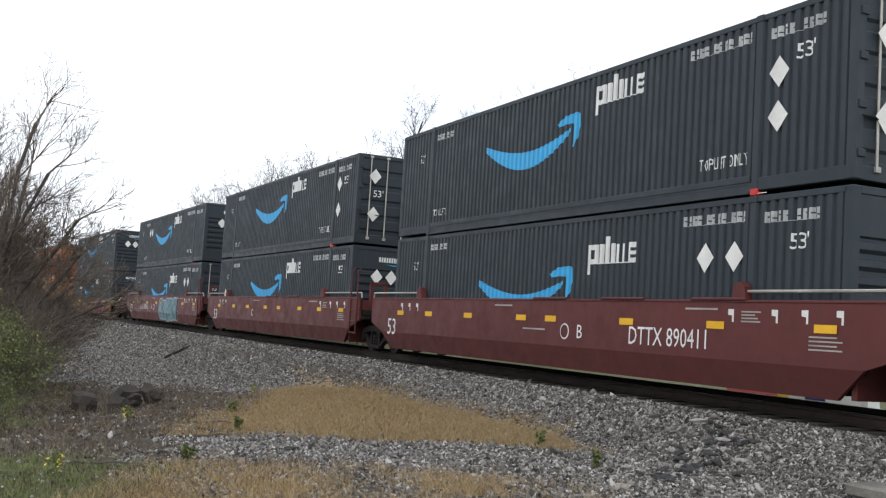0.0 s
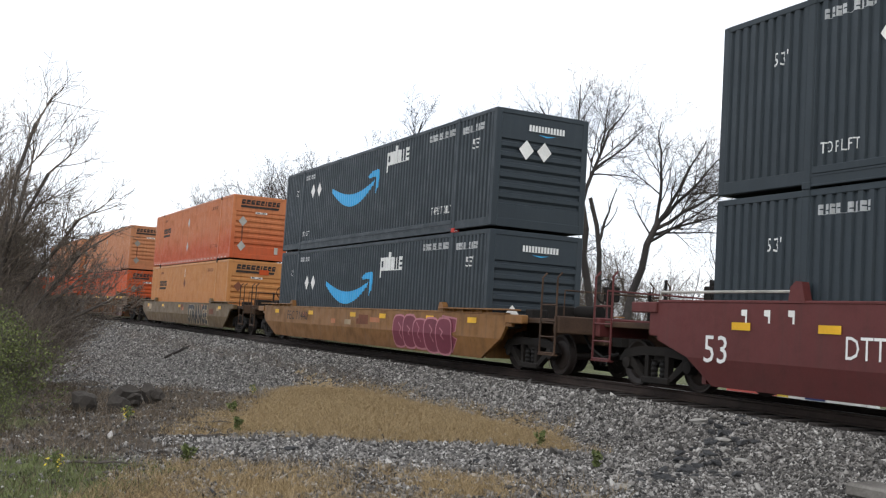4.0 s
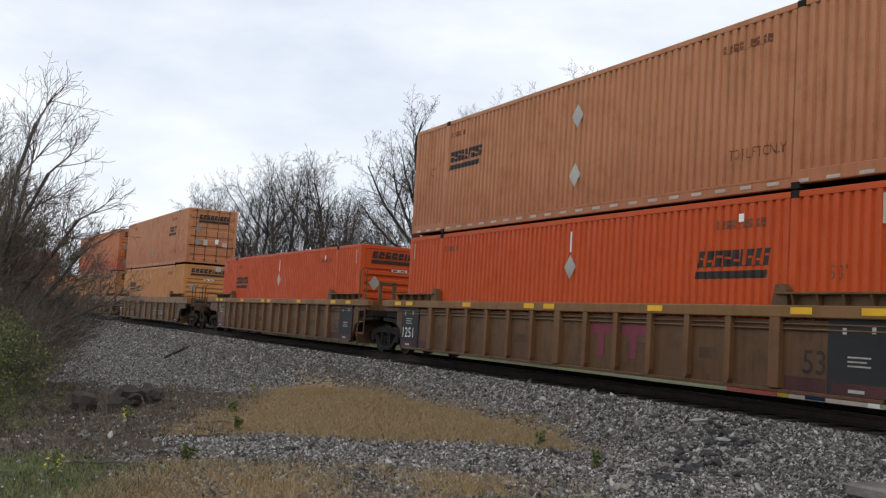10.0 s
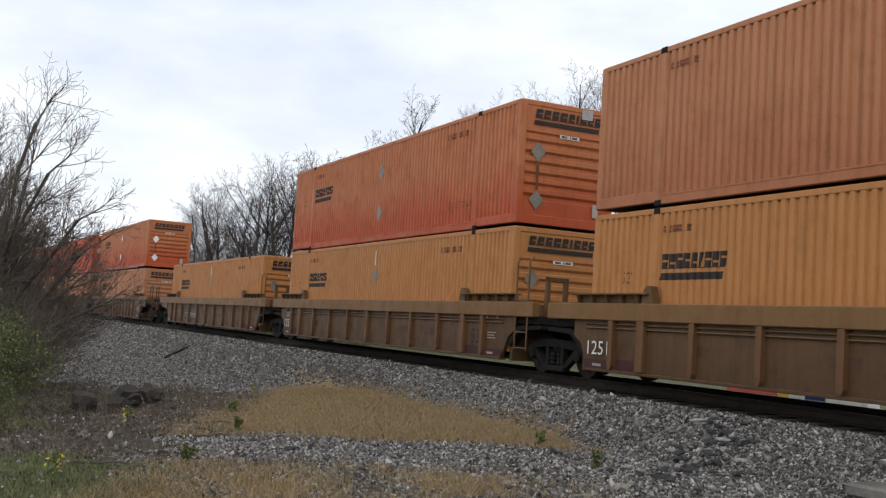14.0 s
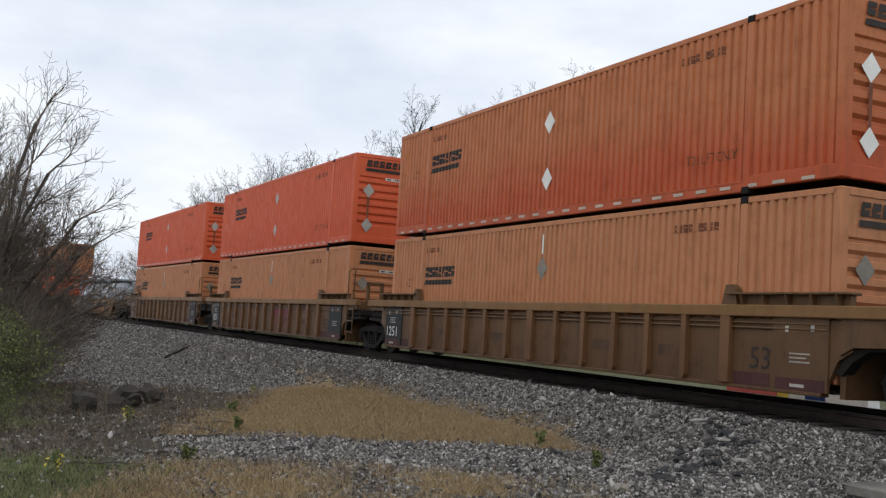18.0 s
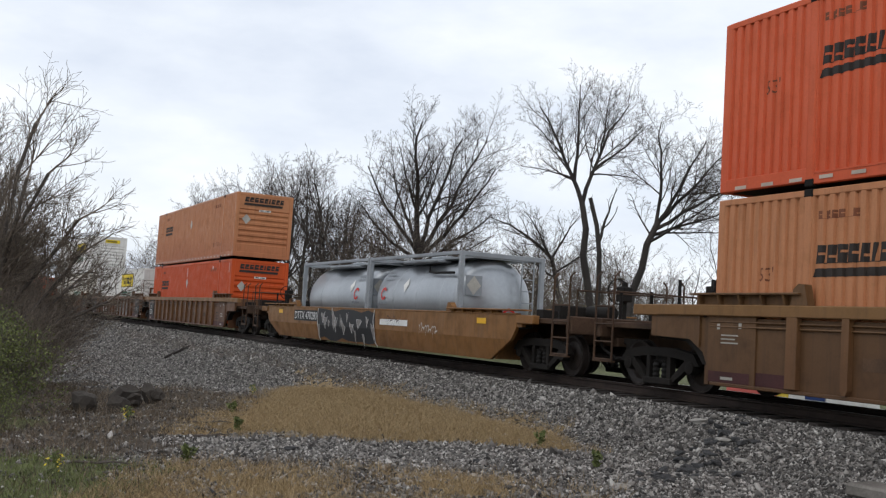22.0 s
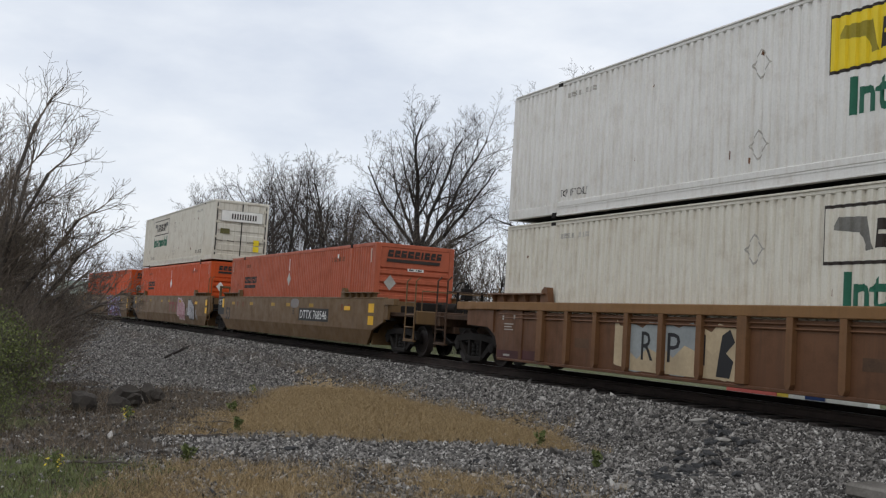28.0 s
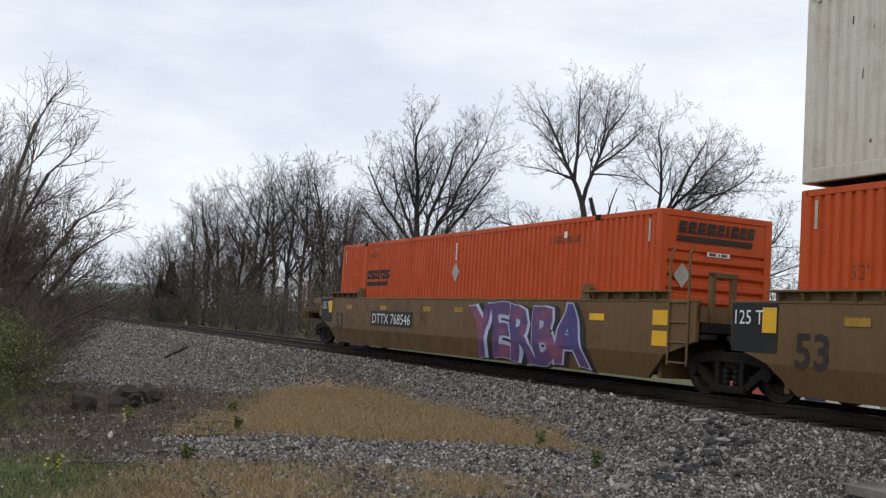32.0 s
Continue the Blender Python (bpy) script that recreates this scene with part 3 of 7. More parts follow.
@lru_cache(None)
def fixed_meshes():
    M = {}
    M["top_rail"] = Geo().box(-HALF + 0.1, HALF - 0.1, -SIDE, -SIDE + 0.09, TALL - 0.11, TALL - 0.006, 0.012).mesh("top_rail")
    M["bottom_rail"] = Geo().box(-6.1, 6.1, -SIDE + 0.004, -SIDE + 0.10, 0.03, 0.20, 0.012).box(-6.1, 6.1, -SIDE - 0.004, -SIDE + 0.03, 0.185, 0.215).mesh("bottom_rail")
    M["end_rail"] = Geo().box(6.1, HALF - 0.1, -SIDE + 0.002, -SIDE + 0.10, 0.075, 0.285, 0.012).mesh("bottom_rail")
    M["post"] = Geo().box(-0.075, 0.075, -SIDE - 0.012, -SIDE + 0.08, 0.02, TALL - 0.01, 0.015).mesh("lifting_post")
    M["corner_post"] = Geo().box(HALF - 0.17, HALF, -SIDE, -SIDE + 0.17, 0.07, TALL - 0.005, 0.02).mesh("corner_post")
    M["casting"] = Geo().box(-0.085, 0.085, -SIDE - 0.02, -SIDE + 0.15, -0.06, 0.06, 0.015).mesh("corner_casting")
    M["roof"] = Geo().box(-HALF + 0.03, HALF - 0.03, -SIDE + 0.03, SIDE - 0.03, TALL - 0.05, TALL - 0.02).mesh("roof")
    M["floor"] = Geo().box(-6.1, 6.1, -SIDE + 0.08, SIDE - 0.08, 0.03, 0.16).box(-HALF + 0.05, HALF - 0.05, -SIDE + 0.08, SIDE - 0.08, 0.09, 0.25).mesh("floor")
    M["sill"] = Geo().box(HALF - 0.10, HALF - 0.005, -SIDE + 0.15, SIDE - 0.15, 0.072, 0.28, 0.01).mesh("end_sill")
    M["header"] = Geo().box(HALF - 0.10, HALF - 0.003, -SIDE + 0.15, SIDE - 0.15, TALL - 0.125, TALL - 0.004, 0.01).mesh("end_header")
    M["rod"] = Geo().tube([(HALF + 0.0, 0, 0.22), (HALF + 0.0, 0, TALL - 0.08)], 0.021, 6).box(HALF - 0.03, HALF + 0.035, -0.05, 0.05, 0.2, 0.28).box(HALF - 0.03, HALF + 0.035, -0.05, 0.05, TALL - 0.12, TALL - 0.05).mesh("lock_rod")
    M["handle"] = Geo().tube([(HALF + 0.02, 0, 0.95), (HALF + 0.05, 0.1, 0.97), (HALF + 0.05, 0.36, 0.98)], 0.014, 5).mesh("door_handle")
    M["hinge"] = Geo().box(HALF - 0.06, HALF + 0.025, -0.09, 0.06, -0.06, 0.06, 0.01).mesh("hinge")
    M["deep_top"] = Geo().box(-HALF + 0.1, HALF - 0.1, -SIDE - 0.022, -SIDE + 0.05, TALL - 0.045, TALL - 0.012, 0.006).mesh("top_rail")
    M["deep_low"] = Geo().box(-6.0, 6.0, -SIDE - 0.010, -SIDE + 0.05, 0.215, 0.33, 0.012).box(-6.0, 6.0, -SIDE - 0.02, -SIDE + 0.05, 0.03, 0.06, 0.006).mesh("bottom_rail")
    M["guide"] = Geo().box(-0.09, 0.09, -SIDE - 0.01, -SIDE + 0.05, -0.02, 0.02).mesh("tape")
    return M


FLIP = Matrix.Rotation(math.pi, 4, "Z")
CONTAINERS = []


def container(label, body, style, doors=False, marks=None, rails=None, group="containers on the train"):
    """A 53-foot container, built round its middle, forward along +x, the camera's side at -y."""
    M = fixed_meshes()
    ob = tagged(new("shipping_container"), label, "shipping container", group)
    rails = rails or body
    for turn in (Matrix.Identity(4), FLIP):
        for x0, x1 in ((-HALF + 0.12, -6.17), (-6.02, 6.02), (6.17, HALF - 0.12)):
            part("side_panel", wall_mesh(x0, x1, 0.19 if x0 == -6.02 else 0.28, TALL - 0.1), body, ob, at=turn)
        part("top_rail", M["top_rail"], body, ob, at=turn)
        part("bottom_rail", M["bottom_rail"], rails, ob, at=turn)
        if style == "slate":
            part("bottom_rail", M["deep_low"], body, ob, at=turn)
        if style == "white":
            part("top_rail", M["deep_top"], body, ob, at=turn)
            part("bottom_rail", M["deep_low"], body, ob, at=turn)
        part("bottom_rail", M["end_rail"], rails, ob, at=turn)
        part("bottom_rail", M["end_rail"], rails, ob, at=turn @ Matrix.Diagonal((-1, 1, 1, 1)))
        for x in (-6.096, 6.096):
            post = part("lifting_post", M["post"], body, ob, at=turn @ pose(x, 0, 0))
            for z in (0.055, TALL - 0.058):
                part("corner_casting", M["casting"], GRIME if style != "slate" else REDM if z < 1 and x > 0 else body, post, at=(0, 0, z))
        part("corner_post", M["corner_post"], body, ob, at=turn)
        part("corner_post", M["corner_post"], body, ob, at=turn @ Matrix.Diagonal((-1, 1, 1, 1)))
        part("end_sill", M["sill"], body, ob, at=turn)
        part("end_header", M["header"], body, ob, at=turn)
    part("roof", M["roof"], body, ob)
    part("floor", M["floor"], GRIME, ob)
    for front in (True, False):
        turn = Matrix.Identity(4) if front else FLIP
        if front == doors:
            for y, d in ((-0.56, 1), (0.56, -1)):
                leaf = part("door_leaf", door_mesh(), body, ob, at=turn @ pose(0, y * 1.0, 0))
                for q in (-0.30, 0.26) if d > 0 else (-0.26, 0.30):
                    part("lock_rod", M["rod"], {"slate": PLATE, "white": body}.get(style, RODM), leaf, at=(0, q, 0))
                    part("door_handle", M["handle"], GRIME, leaf, at=Matrix.Translation((0, q, 0)) if d < 0 else Matrix.Translation((0, q, 0)) @ Matrix.Diagonal((1, -1, 1, 1)))
                for z in (0.45, 1.15, 1.85, 2.5):
                    part("hinge", M["hinge"], body, leaf, at=(0, -0.60 * d, z))
        else:
            part("end_panel", end_panel_mesh(), body, ob, at=turn)
    if marks:
        marks(ob, doors)
    CONTAINERS.append(ob)
    return ob


def diamonds(ob, spots, mat):
    for x, z in spots:
        mark("placard", diamond(x, z), mat, ob, label="diamond placard holder", onto=-SIDE - 0.002)


def cells(blocks, z0, h, slant=0.0):
    """One sheet made of upright rectangles (x0, x1, z0, z1), cut where they meet so that they hang together."""
    xs, zs = sorted({round(v, 4) for b in blocks for v in b[:2]}), sorted({round(v, 4) for b in blocks for v in b[2:]})
    ids, vs, fs = {}, [], []

    def vert(i, j):
        if (i, j) not in ids:
            ids[i, j] = len(vs)
            vs.append((xs[i] + slant * (zs[j] - z0) / h, 0, zs[j]))
        return ids[i, j]
    for i in range(len(xs) - 1):
        for j in range(len(zs) - 1):
            x, z = (xs[i] + xs[i + 1]) / 2, (zs[j] + zs[j + 1]) / 2
            if any(a < x < b and c < z < d for a, b, c, d in blocks):
                fs.append((vert(i, j), vert(i + 1, j), vert(i + 1, j + 1), vert(i, j + 1)))
    return Geo().add(vs, fs)


def comb(teeth, z0, z1, slant=0.0):
    """Plain bars standing for lettering: at each place an upright and, where it is wide enough, two short bars beside it, all on one thin line. teeth: (x0, x1)."""
    h = z1 - z0
    blocks = [(teeth[0][0], teeth[-1][1], z0, z0 + h * 0.05)]
    for i, (a, b) in enumerate(teeth):
        if b - a < h * 0.42:
            blocks.append((a, b, z0, z1))
            continue
        m = a + (b - a) * 0.36
        q = (0.46, 0.30, 0.56)[i % 3]
        blocks += [(a, m, z0, z1), (m, b, z0, z0 + h * q), (m, b, z0 + h * (q + 0.14), z1)]
    return cells(blocks, z0, h, slant)


def logo_bars(ob, x, z, w, h, mat, end=False):
    """A dark wordmark as plain bars over an underline."""
    teeth = [(x + w * a, x + w * b) for a, b in ((0.0, 0.10), (0.125, 0.225), (0.25, 0.35), (0.375, 0.485), (0.51, 0.60), (0.63, 0.665), (0.695, 0.795), (0.82, 0.905), (0.93, 1.02))]
    g = comb(teeth, z + h * 0.42, z + h, 0.03)
    u = poly([(x - 0.03, z), (x + w, z), (x + w + 0.02, z + h * 0.27), (x - 0.01, z + h * 0.27)])
    for name, q in (("wordmark", g), ("underline", u)):
        if end:
            end_mark(name, q, mat, ob, 0, 0)
        else:
            mark(name, q, mat, ob)


def small_bars(ob, x, z, n, h, mat, step=0.13):
    mark("small_lettering", comb([(x + i * step, x + i * step + step * (0.62 + 0.16 * (i % 2))) for i in range(n) if i % 5 != 4], z, z + h), mat, ob)


def marks_orange(ink=INKB, plates=PLATE, two=True, tape=False, sticker=False, stain=True, streak=True, patch=0, corner=False):
    def draw(ob, doors):
        x = 3.75 if doors else -5.95
        logo_bars(ob, x + (0.15 if doors else 0), 1.60, 1.65, 0.46, ink)
        if not two and streak:
            mark("reflective_strip", bar(-0.03, 0.03, 2.2 + (0.1 if patch else 0), 2.62), PLATEW, ob, onto=-SIDE - 0.006)
            for k in (-1, 1) if corner else ():
                mark("corner_tape", bar(k * 7.75 - 0.03, k * 7.75 + 0.03, 2.30, 2.72), TAPE, ob, onto=-SIDE - 0.006)
            if corner:
                mark("small_plate", bar(4.9, 5.02, 2.5, 2.63), PLATEW, ob, onto=-SIDE - 0.004)
        diamonds(ob, [(0.0, 2.08), (0.0, 0.86)] if two else [(0.0, 2.02 if patch else 1.9)], plates)
        mark("lettering", letters("TOP LIFT ONLY", 0.17, 1.25), INKF, ob, 4.6, 0.60)
        small_bars(ob, 4.35, 2.40, 9, 0.14, INKF)
        small_bars(ob, -5.9, 2.44, 6, 0.12, INKF)
        mark("lettering", letters("53'", 0.22), INKF, ob, -7.1 if not doors else 6.8, 1.55)
        if tape:
            for i in range(26):
                mark("reflective_tape", bar(-7.7 + i * 0.6, -7.44 + i * 0.6, 0.095, 0.15), TAPE, ob, onto=-SIDE - 0.006)
        if doors:
            logo_bars(ob, -0.72, 2.18, 1.55, 0.40, ink, True)
            end_mark("sticker", bar(0.55, 0.82, 0.98, 1.22), TAPE, ob, 0, 0, "pale yellow sticker", 0.03)
            end_mark("placard", diamond(-0.72, 1.83, 0.22), plates, ob, 0, 0, "diamond placard holder", 0.03)
            end_mark("placard", diamond(-0.72, 1.18, 0.22), plates, ob, 0, 0, "diamond placard holder", 0.03)
            end_mark("plate", bar(-0.42, -0.22, 1.0, 1.3), PLATE, ob, 0, 0, lift=0.03)
            end_mark("plate", bar(0.18, 0.36, 1.1, 1.35), PLATEW, ob, 0, 0, lift=0.03)
        else:
            logo_bars(ob, -0.92, 2.34, 1.72, 0.36, ink, True)
            end_mark("marker_plate", bar(-0.25, 0.28, 2.10, 2.18), PLATEW, ob, 0, 0)
            small = comb([(-0.2, -0.05), (0.02, 0.05), (0.08, 0.22)], 2.12, 2.165)
            end_mark("small_lettering", small, INKB, ob, 0, 0, lift=0.008)
            end_mark("placard", diamond(-0.80, 1.72, 0.23), plates, ob, 0, 0, "diamond placard holder")
            if two and stain:
                end_mark("stain", poly([(-0.84, 1.50), (-0.76, 1.50), (-0.77, 0.95), (-0.785, 0.62), (-0.815, 0.62), (-0.83, 1.0)]), INKF, ob, 0, 0, "dark rusty streak", 0.006)
            if two:
                end_mark("placard", diamond(-0.80, 0.62, 0.23), plates, ob, 0, 0, "diamond placard holder", 0.008)
                end_mark("plate", bar(0.72, 0.88, 0.36, 0.66), PLATE, ob, 0, 0, "grey document box", 0.02)
            if sticker:
                end_mark("sticker", bar(0.12, 0.55, 2.3, 2.52), ORANGE["red"], ob, 0, 0, "orange patch over the wordmark", 0.008)
            if patch:
                end_mark("sticker", bar(0.32, 0.62, 2.62, 2.86), PLATE, ob, 0, 0, "grey patch", 0.012)
    return draw


def marks_slate(spots=(), end_spots=((-0.45, 1.95), (0.05, 1.95)), dz=0.0, size=True):
    def draw(ob, doors):
        mark("emblem", swoosh(), BLUE, ob, -3.09, 1.375 + dz * 0.7, "pale blue curved arrow emblem")
        g = cells(((0, 1.5, 0, 0.02), (0, 0.11, -0.2, 0.38), (0.11, 0.33, 0.0, 0.1), (0.11, 0.33, 0.28, 0.38), (0.24, 0.33, 0.1, 0.28), (0.41, 0.52, 0, 0.38), (0.60, 0.70, 0, 0.52),
                   (0.79, 0.89, 0, 0.38), (0.96, 1.05, 0, 0.36), (1.12, 1.22, 0, 0.36), (1.30, 1.40, 0, 0.38), (1.40, 1.58, 0, 0.09), (1.40, 1.58, 0.28, 0.38), (1.40, 1.58, 0.15, 0.22)), 0, 1)
        mark("wordmark", g, INKW, ob, 1.50, 2.20 + dz * 0.7)
        mark("lettering", letters("TOP LIFT ONLY", 0.20, 1.15), INKW, ob, 4.75, 0.52)
        small_bars(ob, 4.4, 2.50, 13, 0.17, INKD, 0.12)
        small_bars(ob, -5.85, 2.50, 10, 0.15, INKD, 0.11)
        mark("lettering", letters("TOP LIFT", 0.17, 0.7), INKW, ob, -5.85, 0.50)
        small_bars(ob, 6.35, 2.45, 9, 0.17, INKD, 0.13)
        if size:
            mark("lettering", letters("53'", 0.25), INKW, ob, 6.9, 2.02)
        mark("lettering", letters("53'", 0.22), INKW, ob, -6.9, 2.0)
        diamonds(ob, spots, PLATEW)
        lift = 0.04 if doors else 0.004
        for y, z in end_spots:
            end_mark("placard", diamond(y, z, 0.24), PLATEW, ob, 0, 0, "white diamond placard", lift)
        if doors:
            end_mark("lettering", letters("53'", 0.22), INKW, ob, -0.75, 1.55, lift=lift)
            for z in (0.5, 0.9, 1.3):
                end_mark("sticker", bar(0.25, 0.5, z, z + 0.22), PLATEW if z != 0.9 else YELLOW, ob, 0, 0, lift=lift)
        else:
            g = comb([(-0.40 + i * 0.085, -0.40 + i * 0.085 + 0.06) for i in range(12)], 2.42, 2.57)
            end_mark("wordmark", g, INKW, ob, 0, 0)
            end_mark("emblem", poly([(-0.15, 2.36), (0.1, 2.31), (0.35, 2.36), (0.1, 2.345)]), BLUE, ob, 0, 0)
        mark("reflector", bar(6.2, 6.4, 0.02, 0.03), INKW, ob, onto=-SIDE - 0.02)
    return draw


def marks_white(sign="yellow", high=False):
    def draw(ob, doors):
        x = 1.30 if not doors else -5.4
        ink = INKB
        back = SIGNY if sign == "yellow" else CREAM
        z0, z1 = (1.80, 2.58) if doors or high else (1.62, 2.42)
        mark("sign_border", bar(x, x + 3.75, z0 - 0.04, z1 + 0.04), INKB, ob)
        s = part("sign", drape_at(bar(x + 0.05, x + 3.70, z0 + 0.01, z1 - 0.01), 0.004), back, ob, "yellow sign with a scroll emblem" if sign == "yellow" else "pale sign with a scroll emblem")
        g = comb([(x + a, x + b) for a, b in ((0.92, 1.10), (1.16, 1.22), (1.28, 1.50), (1.55, 1.61), (1.68, 1.93), (1.99, 2.23), (2.29, 2.53), (2.59, 2.82))], z0 + 0.18, z1 - 0.20, 0.03)
        part("wordmark", drape_at(g, 0.007), ink, ob)
        for a, d in ((0.18, 1), (3.57, -1)):
            sc = Geo().add([(x + a, 0, z0 + 0.46), (x + a + 0.12 * d, 0, z0 + 0.64), (x + a + 0.62 * d, 0, z0 + 0.62), (x + a + 0.72 * d, 0, z0 + 0.16), (x + a + 0.62 * d, 0, z0 + 0.14), (x + a + 0.5 * d, 0, z0 + 0.40)],
                           [(0, 1, 2, 5), (2, 3, 4, 5)])
            part("scroll_emblem", drape_at(sc, 0.006), coat("scroll_grey", (0.16, 0.155, 0.14), 0.3) if sign != "yellow" else coat("scroll_olive", (0.30, 0.24, 0.02), 0.2), ob)
        mark("lettering", letters("Intermodal", 0.56, 3.3 if doors else 2.9, 0.035), INKG, ob, x + 0.12 if doors else x + 0.42, 1.10 if doors or high else 0.92)
        mark("lettering", letters("TOP LIFT ONLY", 0.16, 1.15), INKB, ob, 4.8, 0.45)
        mark("lettering", letters("TOP LIFT ONLY", 0.15, 1.0), INKB, ob, -5.9, 0.42)
        small_bars(ob, 4.6, 2.5, 8, 0.1, PLATE)
        small_bars(ob, -5.8, 2.5, 8, 0.1, PLATE)
        g = Geo()
        for z in (2.05, 0.75):
            for k in range(4):
                a0, a1 = math.pi / 2 * k, math.pi / 2 * (k + 1)
                p = [(math.cos(a) * r * 0.85, z + math.sin(a) * r) for r in (0.25, 0.21) for a in (a0, a1)]
                g.add([(q[0] - 0.1, 0, q[1]) for q in (p[0], p[1], p[3], p[2])], [(0, 1, 2, 3)])
        mark("placard", g, PLATE, ob, label="outlined diamond placard holder")
        r = random.Random(len(CONTAINERS) + 77)
        rusty = coat("rust_scar", (0.17, 0.085, 0.05), 0.4, 8, 0.9)
        for k in range(46 if doors else 14):
            cx, cz, a, h = r.uniform(-7.6, 7.6), r.choice((0.42, 0.5, 0.62, 0.9, 1.4, 2.2)) + r.uniform(-0.12, 0.12), r.uniform(0.008, 0.026), r.uniform(0.03, 0.13)
            mark("rust_scar", poly([(cx - a, cz), (cx + a * 0.6, cz - 0.02), (cx + a, cz + h), (cx - a * 0.4, cz + h * 1.2)]), rusty, ob)
        if doors:
            for y in (-1.22, -0.02, 1.14):
                end_mark("door_seal", bar(y, y + 0.05, 0.3, 2.75), BLACK, ob, 0, 0, "black rubber door seal", 0.024)
            end_mark("sign_border", bar(-1.0, 1.0, 1.9, 2.42), PLATE, ob, 0, 0, lift=0.028)
            end_mark("sign", bar(-0.98, 0.98, 1.92, 2.40), PLATEW, ob, 0, 0, lift=0.031)
            g = comb([(-0.5 + i * 0.125, -0.5 + i * 0.125 + 0.07) for i in range(10)], 2.02, 2.28)
            end_mark("wordmark", g, INKB, ob, 0, 0, lift=0.034)
            end_mark("sticker", bar(-1.0, -0.55, 1.3, 1.55), coat("dark_olive_sticker", (0.10, 0.09, 0.03)), ob, 0, 0, lift=0.03)
            for z in (0.55, 0.85):
                end_mark("sticker", bar(0.62, 0.9, z, z + 0.26), SIGNY, ob, 0, 0, "yellow warning sticker", lift=0.03)
        else:
            end_mark("sign", bar(-0.35, 0.75, 2.40, 2.66), SIGNY, ob, 0, 0, "yellow sign")
            g = comb([(-0.2 + i * 0.085, -0.2 + i * 0.085 + 0.055) for i in range(9)], 2.46, 2.60)
            end_mark("wordmark", g, INKB, ob, 0, 0, lift=0.008)
            small = comb([(-0.25 + k * 0.1, -0.19 + k * 0.1) for k in range(9)], 2.24, 2.32)
            end_mark("small_lettering", small, PLATE, ob, 0, 0)
            for z in (1.75, 0.6):
                end_mark("placard", diamond(-0.8, z, 0.24), PLATE, ob, 0, 0, "outlined diamond placard holder")
                end_mark("placard_face", diamond(-0.8, z, 0.19), WHITE, ob, 0, 0, lift=0.008)
    return draw


def drape_at(g, lift):
    me = drape(g.mesh("marking"))
    me.transform(Matrix.Translation((0, -lift, 0)))
    return me


# ------------------------------------------------------------- tank containers
@lru_cache(None)
def tank_meshes():
    L, W, H = 6.058 / 2, 1.219, 2.44
    M = {"L": L}
    prof = []
    for i in range(9):
        a = math.pi / 2 * i / 8
        prof.append((-2.45 - 0.42 * math.cos(a), max(0.02, 1.12 * math.sin(a))))
    prof += [(-x, r) for x, r in reversed(prof)]
    M["shell"] = Geo().lathe(prof, 40, (0, 0, 1.22), "x").mesh("shell", True)
    M["band"] = Geo().lathe([(-0.025, 1.118), (-0.02, 1.126), (0.02, 1.126), (0.025, 1.118)], 40, (0, 0, 1.22), "x").mesh("band", True)
    g = Geo()
    for y in (-W, W - 0.12):
        g.box(L - 0.12, L, y, y + 0.12, 0, H, 0.01)
    M["end_frame"] = g.box(L - 0.11, L - 0.01, -W + 0.1, W - 0.1, H - 0.12, H, 0.01).box(L - 0.11, L - 0.01, -W + 0.1, W - 0.1, 0, 0.14, 0.01).mesh("end_frame")
    M["brace"] = Geo().tube([(L - 0.07, -W + 0.08, 0.5), (L - 0.5, -0.75, 0.55)], 0.05, 6).tube([(L - 0.07, W - 0.08, 0.5), (L - 0.5, 0.75, 0.55)], 0.05, 6).mesh("brace")
    M["rail"] = Geo().box(-L + 0.1, L - 0.1, -W, -W + 0.08, H - 0.09, H, 0.01).mesh("top_rail")
    M["skirt"] = Geo().box(-L + 0.1, L - 0.1, -W + 0.1, -W + 0.25, 0.1, 0.28, 0.01).mesh("bottom_rail")
    M["walkway"] = Geo().box(-L + 0.3, L - 0.3, -0.72, 0.72, H - 0.13, H - 0.08).box(-0.45, 0.45, -0.4, 0.4, H - 0.09, H + 0.02, 0.03).mesh("walkway")
    M["stub"] = Geo().box(-1.1, 1.1, -0.95, -0.5, H - 0.21, H - 0.13, 0.02).mesh("spill_box")
    M["hose"] = Geo().tube([(0.5, -0.86, 2.12), (0.7, -0.95, 1.98), (1.2, -1.0, 1.94), (2.3, -1.02, 1.92)], 0.035, 6).mesh("hose_tube")
    g = Geo()
    for y in (0.55, 0.9):
        g.tube([(L - 0.02, y, 0.2), (L - 0.02, y, H - 0.1)], 0.02, 5)
    for i in range(7):
        g.tube([(L - 0.02, 0.55, 0.35 + i * 0.3), (L - 0.02, 0.9, 0.35 + i * 0.3)], 0.014, 5)
    M["ladder"] = g.mesh("ladder")
    return M


